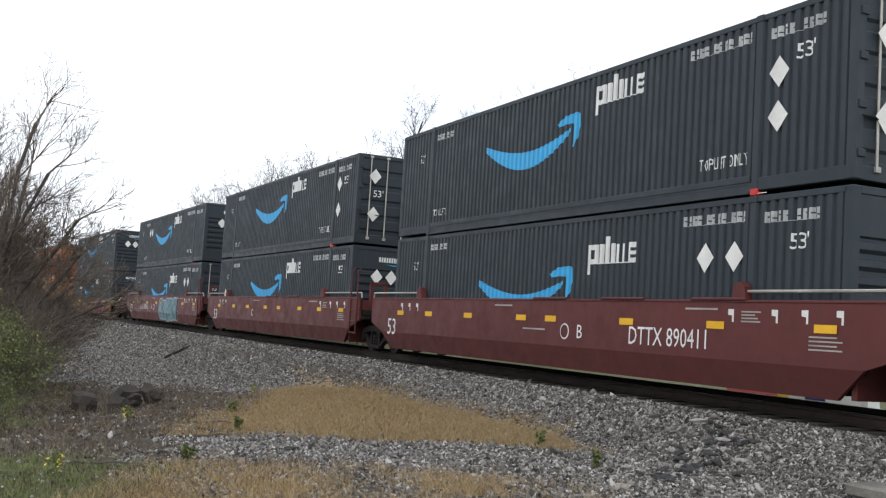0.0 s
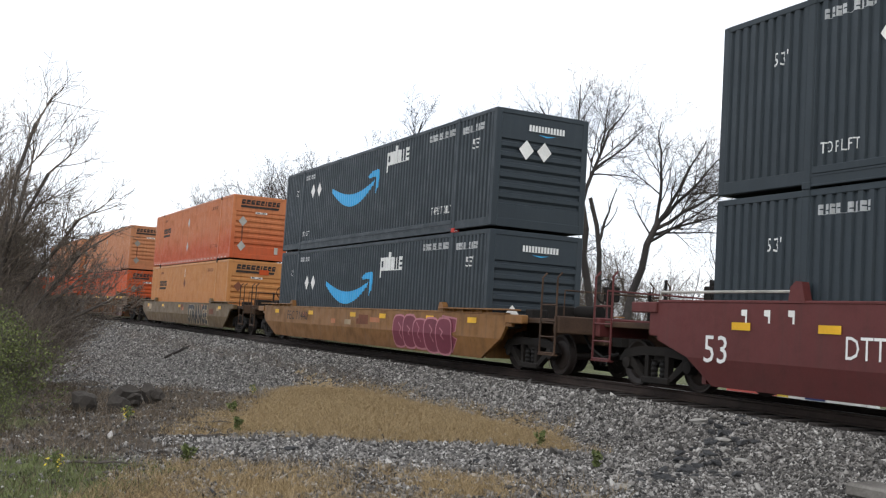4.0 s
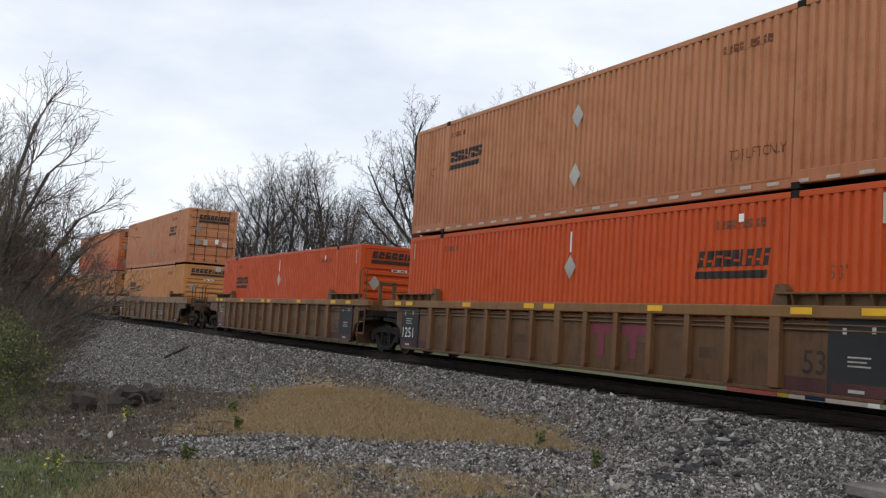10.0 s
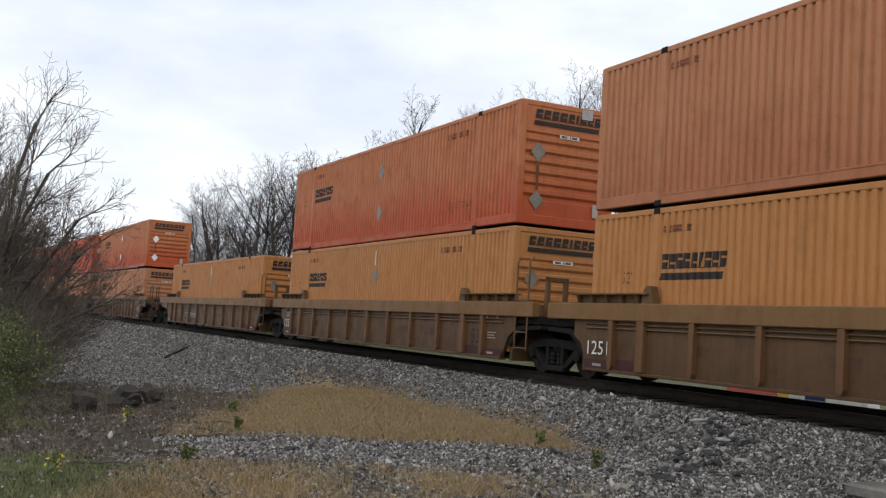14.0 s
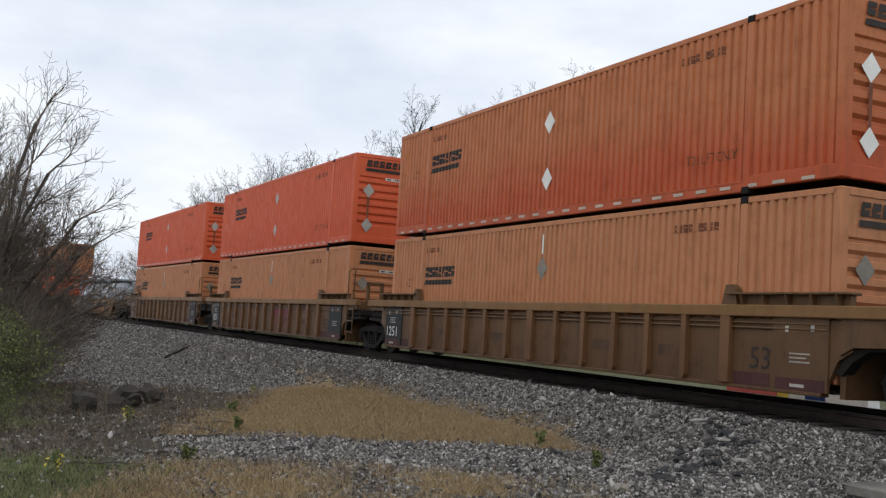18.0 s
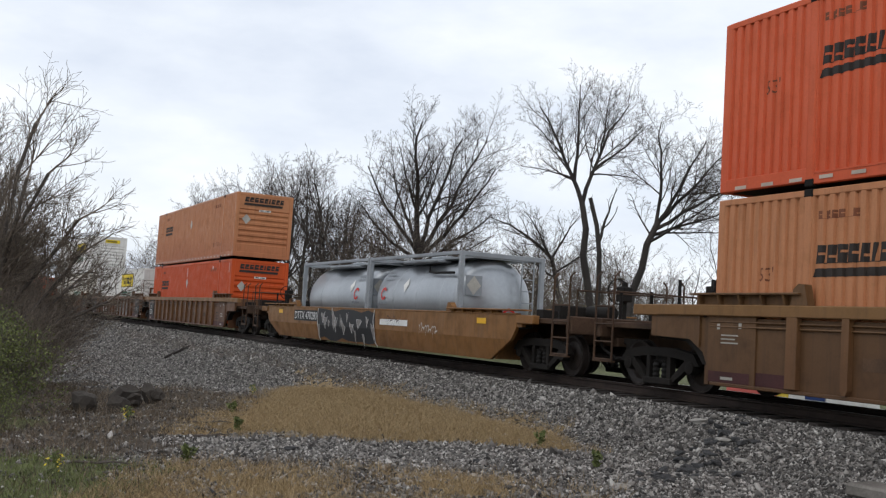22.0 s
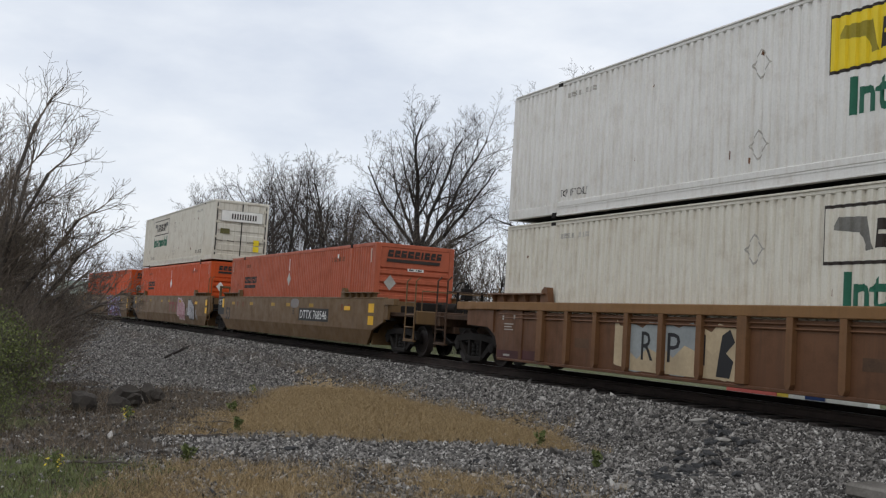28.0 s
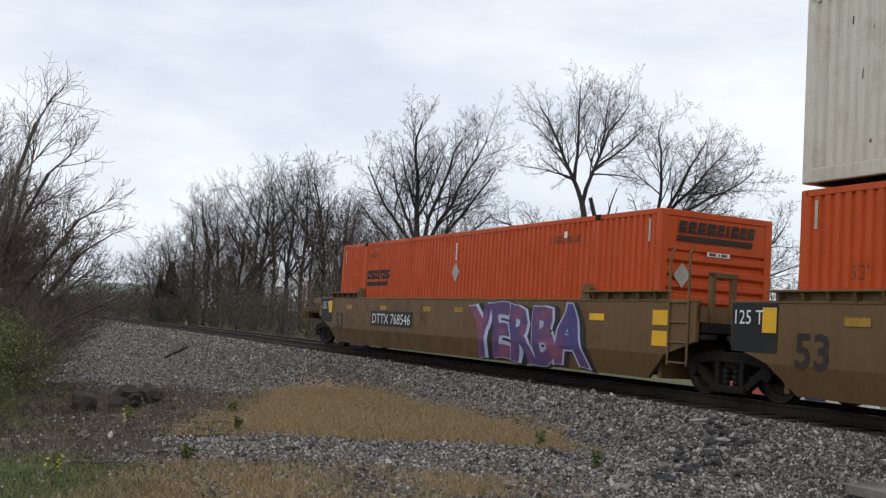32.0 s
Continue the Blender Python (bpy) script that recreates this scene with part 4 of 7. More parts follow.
def tank_container(front):
    M = tank_meshes()
    ob = tagged(new("tank_container"), "silver tank container in a grey steel frame", "tank container", "tank containers on the train")
    tank = part("tank_shell", M["shell"], TANKM, ob)
    for x in (-1.3, 0.25, 1.75):
        part("band", M["band"], TANKM, tank, at=(x, 0, 0))
    for turn in (Matrix.Identity(4), FLIP):
        part("end_frame", M["end_frame"], FRAMEM, ob, at=turn)
        part("brace", M["brace"], FRAMEM, ob, at=turn)
        part("top_rail", M["rail"], FRAMEM, ob, at=turn)
        part("bottom_rail", M["skirt"], FRAMEM, ob, at=turn)
        part("spill_box", M["stub"], FRAMEM, ob, at=turn)
    part("walkway", M["walkway"], FRAMEM, ob)
    if front:
        part("hose_tube", M["hose"], BLACK, ob)
    spot = -2.0 if front else 1.9
    part("ladder", M["ladder"], FRAMEM, ob)

    def curved(g, lift=0.016):
        me = g.mesh("marking")
        for v in me.vertices:
            h = v.co.z - 1.22
            v.co.y = -math.sqrt(max(0.01, (1.12 + lift) ** 2 - h * h))
        return me
    part("placard", curved(diamond(-0.55 if front else 1.4, 1.62, 0.2)), PLATEW, ob, "white diamond placard")
    ring = Geo()
    for k in range(12):
        if 1 <= k <= 10:
            a, b = 2 * math.pi * k / 12, 2 * math.pi * (k + 1) / 12
            ring.add([(spot + math.cos(q) * r, 0, 1.38 + math.sin(q) * r) for q, r in ((a, 0.19), (b, 0.19), (b, 0.12), (a, 0.12))], [(0, 1, 2, 3)])
    part("emblem", curved(ring), REDM, ob, "red ring emblem")
    small = Geo()
    for i in range(5):
        for z in (1.78, 1.90, 1.08):
            a = spot - 0.3 + i * 0.12
            small.add([(a, 0, z), (a + 0.09, 0, z), (a + 0.09, 0, z + 0.07), (a, 0, z + 0.07)], [(0, 1, 2, 3)])
    part("small_lettering", curved(small), FRAMEM, ob)
    end = Geo()
    for k in range(12):
        if 1 <= k <= 10:
            a, b = 2 * math.pi * k / 12, 2 * math.pi * (k + 1) / 12
            end.add([(2.885, 0.3 + math.cos(q) * r, 0.9 + math.sin(q) * r) for q, r in ((a, 0.2), (b, 0.2), (b, 0.13), (a, 0.13))], [(0, 1, 2, 3)])
    part("emblem", end, REDM, ob, "red ring emblem")
    board = part("board", Geo().box(2.93, 2.95, -1.0, -0.55, 1.35, 1.85), FRAMEM, ob)
    part("placard", Geo().add([(2.955, -0.78 + a, 1.6 + b) for a, b in ((-0.2, 0), (0, -0.24), (0.2, 0), (0, 0.24))], [(0, 1, 2, 3)]), PLATE, board, "diamond placard")
    CONTAINERS.append(ob)
    return ob


# ------------------------------------------------------------- well cars
WY = 1.45
LEANIN = 0.10  # how far the foot of a smooth well side lies behind its bend


def oval(cx, cz, w, h, lean=0.0, power=0.75, n=16):
    pts = []
    for k in range(n):
        a = 2 * math.pi * k / n
        x, z = math.copysign(abs(math.cos(a)) ** power, math.cos(a)) * w, math.copysign(abs(math.sin(a)) ** power, math.sin(a)) * h
        pts.append((cx + x + lean * z, cz + z))
    return pts


def layer(ob, name, points, mat, depth, y=-WY, hull=False):
    """One sprayed shape on a smooth well side, depth millimetres above it."""
    part(name, fold(poly(points).mesh(name), 0, y - 0.006 - depth * 0.001, 0, hull), mat, ob)


def stroke(ob, line, width, mat, depth, y=-WY, hull=False):
    """A sprayed line through points (x, z)."""
    g = Geo()
    for (a, b), (c, d) in zip(line, line[1:]):
        ln = math.hypot(c - a, d - b) or 1
        nx, nz = -(d - b) / ln * width, (c - a) / ln * width
        ex, ez = (c - a) / ln * width * 0.4, (d - b) / ln * width * 0.4
        g.add([(a - nx - ex, 0, b - nz - ez), (c - nx + ex, 0, d - nz + ez), (c + nx + ex, 0, d + nz + ez), (a + nx - ex, 0, b + nz - ez)], [(0, 1, 2, 3)])
    part("spray_stroke", fold(g.mesh("spray_stroke"), 0, y - 0.006 - depth * 0.001, 0, hull), mat, ob)


def bubbles(ob, x0, x1, z0, z1, fill, line, dark, seed, hull=False, n=5):
    """Bulging sprayed shapes side by side, pale outlines, curved strokes in them, and a dark shape behind their far end."""
    r = random.Random(seed)
    h, w = (z1 - z0) / 2, (x1 - x0) / (n + 0.7)
    zc = (z0 + z1) / 2
    for k, mat in enumerate((SPRAYS[line], dark)):
        layer(ob, "spray_shadow", [(x1 - w * 1.3 + 0.04 * k, z1 - 0.04 * k), (x1 - 0.06 - 0.04 * k, z1 - 0.06 - 0.04 * k), (x1 - 0.1 - 0.04 * k, zc + h * 0.2), (x1 - 0.45, zc + 0.02), (x1 - 0.02 - 0.05 * k, zc - 0.08 - 0.02 * k), (x1 - 0.35, z0 + 0.05 + 0.06 * k), (x1 - w * 1.3 + 0.04 * k, z0 + 0.1)], mat, k * 2, hull=hull)
    for i in range(n):
        cx, ww = x0 + w * (i + 0.62), w * r.uniform(0.58, 0.70)
        cz, hh = zc + h * r.uniform(-0.10, 0.06), h * r.uniform(0.86, 1.0)
        lean = r.uniform(-0.12, 0.12)
        layer(ob, "spray_outline", oval(cx, cz, ww + 0.045, hh, lean, 0.62), SPRAYS[line], 6 + i * 4, hull=hull)
        layer(ob, "spray_fill", oval(cx, cz, ww, hh - 0.05, lean, 0.62), fill, 8 + i * 4, hull=hull)
    top = 10 + n * 4
    for i in range(n):
        cx = x0 + w * (i + 0.62)
        a, b = r.uniform(-0.2, 0.2) * w, r.uniform(0.3, 0.6) * h
        stroke(ob, [(cx + a - 0.16 * w, zc + b), (cx + a + 0.12 * w, zc + b * 0.4), (cx + a - 0.05 * w, zc - b * 0.2), (cx + a + 0.18 * w, zc - b * 0.9)], 0.018, SPRAYS[line], top, hull=hull)
        layer(ob, "spray_stroke", oval(cx + r.uniform(-0.15, 0.15) * w, zc - h * r.uniform(0.15, 0.45), 0.05 * w + 0.03, 0.12 * h, 0.2, 1.0, 10), dark, top + 1, hull=hull)


def steps_down(ob, x0, x1, z0, z1, fill, line, seed):
    """A square sprayed block with two rows of rounded shapes stepping down beside it."""
    w, h = x1 - x0, z1 - z0
    for grow_, mat, dep in ((0.05, line, 0), (0.0, fill, 2)):
        layer(ob, "spray_fill", [(x0 - grow_, z0 + 0.22 * h - grow_), (x0 + 0.34 * w, z0 + 0.18 * h - grow_), (x0 + 0.34 * w, z1 - 0.05 * h + grow_), (x0 - grow_, z1 + grow_)], mat, dep)
    for i in range(4):
        t = i / 3
        cx, top = x0 + w * (0.36 + 0.50 * t), z1 - h * (0.02 + 0.30 * t)
        for grow_, mat, dep in ((0.045, line, 4 + 6 * i), (0.0, fill, 6 + 6 * i)):
            layer(ob, "spray_fill", oval(cx, top - 0.18 * h, 0.085 * w + grow_, 0.20 * h + grow_, 0.1, 0.8), mat, dep)
            layer(ob, "spray_fill", oval(cx - 0.05 * w + 0.10 * w * t, z0 + h * (0.38 - 0.10 * t), 0.095 * w + grow_, 0.34 * h * (1 - 0.25 * t) + grow_, -0.05, 0.8), mat, dep + 1)
    r = random.Random(seed)
    for i in range(3):
        cx = x0 + w * (0.45 + 0.2 * i)
        stroke(ob, [(cx, z0 + 0.62 * h), (cx + 0.05, z0 + 0.5 * h), (cx - 0.03, z0 + r.uniform(0.3, 0.4) * h)], 0.014, line, 34)


def fold(me, x, y, z, hull):
    """Move a flat drawing to its place on a smooth well side and fold it over the bend."""
    me = me.copy()
    bend = 0.66 if hull else 0.62
    me.transform(Matrix.Translation((x, 0, z)))
    bm = bmesh.new()
    bm.from_mesh(me)
    bmesh.ops.bisect_plane(bm, geom=bm.verts[:] + bm.edges[:] + bm.faces[:], plane_co=(0, 0, bend), plane_no=(0, 0, 1), dist=1e-5)
    for v in bm.verts:
        v.co.y = y + (max(0.0, bend - v.co.z) / (bend - 0.18)) * LEANIN
    bm.to_mesh(me)
    bm.free()
    return me


def wavy(me, seed, amount, step=0.11):
    """Cut a flat drawing into narrow strips and sway them, as a hand would."""
    me = me.copy()
    r = random.Random(seed)
    p, q = r.uniform(0, 6), r.uniform(0, 6)
    bm = bmesh.new()
    bm.from_mesh(me)
    xs, zs = [v.co.x for v in bm.verts], [v.co.z for v in bm.verts]
    for lo, hi, no in ((min(xs), max(xs), (1, 0, 0)), (min(zs), max(zs), (0, 0, 1))):
        for i in range(1, int((hi - lo) / step)):
            c = lo + i * step
            bmesh.ops.bisect_plane(bm, geom=bm.verts[:] + bm.edges[:] + bm.faces[:], plane_co=(c * no[0], 0, c * no[2]), plane_no=no, dist=1e-5)
    for v in bm.verts:
        x, z = v.co.x, v.co.z
        v.co.x = x + amount * (math.sin(z * 5.2 + x * 1.1 + p) + 0.5 * math.sin(z * 9 + x * 3.1 + q))
        v.co.z = z + amount * (0.9 * math.sin(x * 2.3 + q) + 0.4 * math.sin(x * 6.1 + p))
    bm.to_mesh(me)
    bm.free()
    return me


def sprayed(ob, word, x0, x1, z0, z1, fill, line, shade, y=-WY, sway=0.03):
    """A sprayed word: fat swaying letters on a pale outline and a dark shadow."""
    w, h = x1 - x0, z1 - z0
    hull = z1 < 1.3
    k = len(word)
    if shade:
        part("spray_shadow", fold(wavy(letters(word, h * 1.06, w * 1.03, 0.115), k, sway), x0 + 0.07, y - 0.010, z0 - 0.05, hull), SPRAYS[shade], ob)
    part("spray_outline", fold(wavy(letters(word, h * 1.03, w * 1.01, 0.085), k, sway), x0 - 0.02, y - 0.014, z0 - 0.015, hull), SPRAYS[line], ob)
    part("spray_fill", fold(wavy(letters(word, h, w * 0.99, 0.045), k, sway), x0, y - 0.018, z0, hull), SPRAYS[fill] if isinstance(fill, str) else fill, ob)


def shards(ob, x0, x1, z0, z1, back, chips, n, seed, y=-WY):
    """A sprayed block with pointed chips of another colour in it."""
    r = random.Random(seed)
    k = 9
    edge = [(x0 + (x1 - x0) * i / k, z1 - r.uniform(0, 0.12)) for i in range(k + 1)] + [(x0 + (x1 - x0) * i / k, z0 + r.uniform(0, 0.12)) for i in range(k, -1, -1)]
    part("spray_ground", fold(poly(edge).mesh("spray_ground"), 0, y - 0.010, 0, True), SPRAYS[back], ob)
    for i in range(n):
        cx, cz = x0 + (x1 - x0) * (i + r.uniform(0.2, 0.8)) / n, r.uniform(z0 + 0.2, z1 - 0.2)
        a, b = r.uniform(0.06, 0.2), r.uniform(0.15, 0.34)
        tri = poly([(cx - a, cz + b * r.uniform(0.2, 1)), (cx + r.uniform(-0.5, 0.2) * a, cz - b), (cx + a, cz + b * r.uniform(-0.2, 0.6)), (cx + 0.3 * a, cz + 0.2 * b)])
        rim = Geo().add([(cx + (q[0] - cx) * 1.18, 0, cz + (q[2] - cz) * 1.14) for q in tri.v], tri.f)
        part("spray_outline", fold(rim.mesh("spray_outline"), 0, y - 0.014 - 0.001 * i, 0, True), SPRAYS["white"], ob)
        part("spray_chip", fold(tri.mesh("spray_chip"), 0, y - 0.0145 - 0.001 * i, 0, True), SPRAYS[chips], ob)
    for xe in (x0 + 0.02, x1 - 0.05):
        stroke(ob, [(xe, z1), (xe - 0.06, z1 - 0.3), (xe + 0.05, z1 - 0.6), (xe + 0.02, z0 + 0.1), (xe + 0.16, z0)], 0.022, SPRAYS["white"], 14, y, True)


def flat(ob, mesh, mat, x, z, y=-WY - 0.006, name="lettering", label=""):
    me = mesh.mesh(name) if isinstance(mesh, Geo) else mesh
    return part(name, me, mat, ob, label, at=(x, y, z))


@lru_cache(None)
def well_meshes(style):
    M = {}
    if style in ("ribbed", "wide"):
        top, bend = 1.49, None
        M["side"] = Geo().prism([(-8.45, 1.28), (-8.45, 0.86), (-8.2, 0.72), (-7.95, 0.23), (7.95, 0.23), (8.2, 0.72), (8.45, 0.86), (8.45, 1.28)], -1.40, -1.34, "y").mesh("side_sheet")
        M["chord"] = Geo().box(-9.35, 9.35, -1.50, -1.32, 1.31 if style == "ribbed" else 1.17, 1.49, 0.015).mesh("top_chord")
        M["flange"] = Geo().box(-7.95, 7.95, -1.46, -1.28, 0.205, 0.26, 0.01).mesh("bottom_flange")
        M["rib"] = Geo().prism([(-0.065, 0.34), (-0.03, 0.27), (0.03, 0.27), (0.065, 0.34), (0.065, 1.33), (-0.065, 1.33)], -1.492, -1.39, "y").mesh("rib")
        M["post"] = Geo().box(-0.11, 0.11, -1.495, -1.39, 0.27, 1.33, 0.01).mesh("rib")
        pz = 1.22 if style == "ribbed" else 1.10
        M["pipe"] = Geo().tube([(-8.0, -1.425, pz), (8.0, -1.425, pz)], 0.018, 5).mesh("pipe")
        M["plate"] = Geo().box(6.95, 8.05, -1.43, -1.38, 0.26, 1.32, 0.005).mesh("end_plate")
    else:
        top = 1.53 if style == "smooth" else 1.21
        bend = 0.62 if style == "smooth" else 0.66
        e = 8.5 if style == "smooth" else 9.1
        M["side"] = Geo().prism([(-9.3, top), (-9.3, bend + 0.25), (-e, bend), (e, bend), (9.3, bend + 0.25), (9.3, top)], -WY, -WY + 0.07, "y").mesh("side_sheet")
        b = 7.95 if style == "smooth" else 8.05
        M["lower"] = Geo().add([(-e, -WY, bend), (e, -WY, bend), (b, -WY + LEANIN, 0.18), (-b, -WY + LEANIN, 0.18), (-e, -WY + 0.07, bend), (e, -WY + 0.07, bend), (b, -WY + LEANIN + 0.07, 0.18), (-b, -WY + LEANIN + 0.07, 0.18)],
                               [(0, 1, 2, 3), (7, 6, 5, 4), (0, 4, 5, 1), (3, 2, 6, 7), (0, 3, 7, 4), (1, 5, 6, 2)]).mesh("lower_side_sheet")
        M["chord"] = Geo().box(-9.3, 9.3, -WY - 0.012, -WY + 0.12, top - 0.01, top + 0.035, 0.01).mesh("top_chord")
    rz = top + 0.19 if style != "hull" else top + 0.12
    M["top"], M["raised"] = top, rz
    g = Geo().box(6.0, 9.6 if style == "hull" else 8.45, -1.53, -1.24, rz - 0.035, rz, 0.008).box(6.0, 8.4, -1.40, -1.30, top, rz - 0.03)
    for i in range(5):
        g.prism([(-1.52, rz - 0.035), (-1.40, rz - 0.035), (-1.40, top + 0.01), (-1.47, top + 0.01)], 6.3 + i * 0.48, 6.34 + i * 0.48, "x")
    M["guide"] = g.mesh("loading_guide")
    M["pipe_guide"] = Geo().tube([(6.1, -1.40, top + 0.04), (6.14, -1.40, top + 0.17), (9.3, -1.40, top + 0.17), (9.34, -1.40, top + 0.02)], 0.024, 6).mesh("handrail")
    M["bracket"] = Geo().prism([(5.86, top), (6.2, top), (6.16, rz + 0.05), (6.06, rz + 0.13), (5.94, rz + 0.12)], -1.47, -1.33, "y").mesh("guide_bracket")
    M["pan"] = Geo().box(-8.0, 8.0, -1.26, 1.26, 0.25, 0.31).mesh("floor_pan")
    M["saddle"] = Geo().box(-0.2, 0.2, -1.25, 1.25, 0.22, 0.30, 0.01).mesh("cross_bearer")
    M["bulkhead"] = Geo().box(8.16, 8.26, -1.3, 1.3, 0.2, top - 0.02).mesh("bulkhead")
    M["arch"] = Geo().prism([(8.12, 0.55), (8.3, 0.8), (8.6, 0.98), (9.5, 1.0), (9.5, 0.92), (8.7, 0.88), (8.42, 0.72), (8.24, 0.52)], -1.36, -1.16, "y").mesh("wheel_arch")
    # articulated end
    M["stub_deck"] = Geo().box(8.2, 9.35, -1.33, 1.33, 1.02, 1.20, 0.01).box(8.2, 9.68, -0.3, 0.3, 0.62, 1.02, 0.02).mesh("end_deck")
    M["cover"] = Geo().prism([(8.26, 1.2), (9.3, 1.2), (9.3, top - 0.05), (9.15, top + 0.02), (8.26, top + 0.02)], -1.42, -1.36, "y").mesh("end_cover")
    # coupler end
    M["deck"] = Geo().box(8.2, 11.22, -1.28, 1.28, 1.05, 1.16, 0.01).box(8.2, 11.4, -0.27, 0.27, 0.66, 1.06, 0.02).mesh("end_deck")
    M["sill"] = Geo().box(11.18, 11.38, -1.40, 1.40, 0.86, 1.22, 0.02).mesh("end_sill")
    M["chord_end"] = Geo().box(9.33, 10.05, -1.49, -1.32, top - (0.19 if style != "wide" else 0.31), top - 0.003, 0.015).mesh("top_chord")
    M["beam"] = Geo().prism([(8.26, 0.80), (8.5, 0.92), (9.55, 0.95), (9.55, top), (8.26, top)], -1.44, -1.36, "y").mesh("end_cover")
    M["coupler"] = Geo().box(11.3, 11.6, -0.12, 0.12, 0.72, 0.96, 0.03).prism([(11.55, -0.17), (11.9, -0.2), (12.02, -0.02), (11.92, 0.10), (11.8, 0.02), (11.72, 0.16), (11.55, 0.16)], 0.66, 1.02, "z").mesh("coupler")
    M["hose"] = Geo().tube([(10.95, -0.45, 0.85), (11.25, -0.5, 0.6), (11.6, -0.42, 0.42), (11.95, -0.3, 0.52)], 0.03, 6).mesh("air_hose")
    g = Geo()
    for x in (10.74, 11.32):
        g.tube([(x, -1.43, 0.42), (x, -1.43, 2.0), (x, -1.33, 2.1)], 0.022, 6)
    for i in range(4):
        g.tube([(10.74, -1.43, 0.45 + i * 0.33), (11.32, -1.43, 0.45 + i * 0.33)], 0.018, 5)
    g.box(10.72, 11.34, -1.46, -1.36, 0.40, 0.43)
    M["ladder"] = g.mesh("ladder")
    M["stand"] = Geo().box(10.3, 10.4, 0.55, 0.65, 1.16, 2.05, 0.01).box(10.2, 10.5, 0.48, 0.72, 1.62, 1.95, 0.02).mesh("brake_stand")
    ring = []
    for k in range(19):
        a = 2 * math.pi * k / 18
        ring.append((10.12, 0.6 + math.cos(a) * 0.27, 1.85 + math.sin(a) * 0.27))
    M["wheel"] = Geo().tube(ring, 0.018, 5, False).mesh("brake_wheel")
    M["spokes"] = [Geo().tube([(10.12, 0.6 - math.cos(a) * 0.27, 1.85 - math.sin(a) * 0.27), (10.15, 0.6, 1.85), (10.12, 0.6 + math.cos(a) * 0.27, 1.85 + math.sin(a) * 0.27)], 0.011, 4).mesh("spoke") for a in (0.3, 1.35, 2.4)]
    M["grab"] = Geo().tube([(11.25, -1.2, 1.2), (11.25, -1.2, 1.75), (11.25, 1.2, 1.75), (11.25, 1.2, 1.2)], 0.02, 5).mesh("handrail")
    M["rack"] = Geo().box(11.27, 11.33, 1.30, 1.36, 1.2, 2.15, 0.01).mesh("end_stanchion")
    M["rack2"] = Geo().box(11.27, 11.33, -0.2, -0.14, 1.2, 1.8, 0.01).mesh("end_stanchion")
    M["tank"] = Geo().lathe([(-0.45, 0.05), (-0.42, 0.16), (0.42, 0.16), (0.45, 0.05)], 14, (9.6, 0.55, 1.36), "x").mesh("air_reservoir", True)
    M["box"] = Geo().box(8.7, 9.1, -0.2, 0.5, 1.16, 1.5, 0.03).box(9.2, 9.5, -0.9, -0.5, 1.16, 1.36, 0.02).mesh("brake_valve")
    g = Geo()
    for x in (8.62, 9.12):
        g.tube([(x, -1.47, 0.45), (x, -1.47, 2.35), (x, -1.38, 2.45)], 0.022, 6)
    for i in range(4):
        g.tube([(8.62, -1.47, 0.5 + i * 0.34), (9.12, -1.47, 0.5 + i * 0.34)], 0.018, 5)
    M["mid_ladder"] = g.mesh("ladder")
    M["mid_post"] = Geo().box(9.15, 9.27, -1.1, -0.55, 1.2, 1.32).box(9.15, 9.25, -1.1, -1.0, 1.3, 2.05, 0.01).box(9.15, 9.25, -0.65, -0.55, 1.3, 2.05, 0.01).box(9.15, 9.25, -1.1, -0.55, 1.95, 2.05, 0.01).mesh("step_frame")
    return M


MIRX = Matrix.Diagonal((-1, 1, 1, 1))
MIRY = Matrix.Diagonal((1, -1, 1, 1))


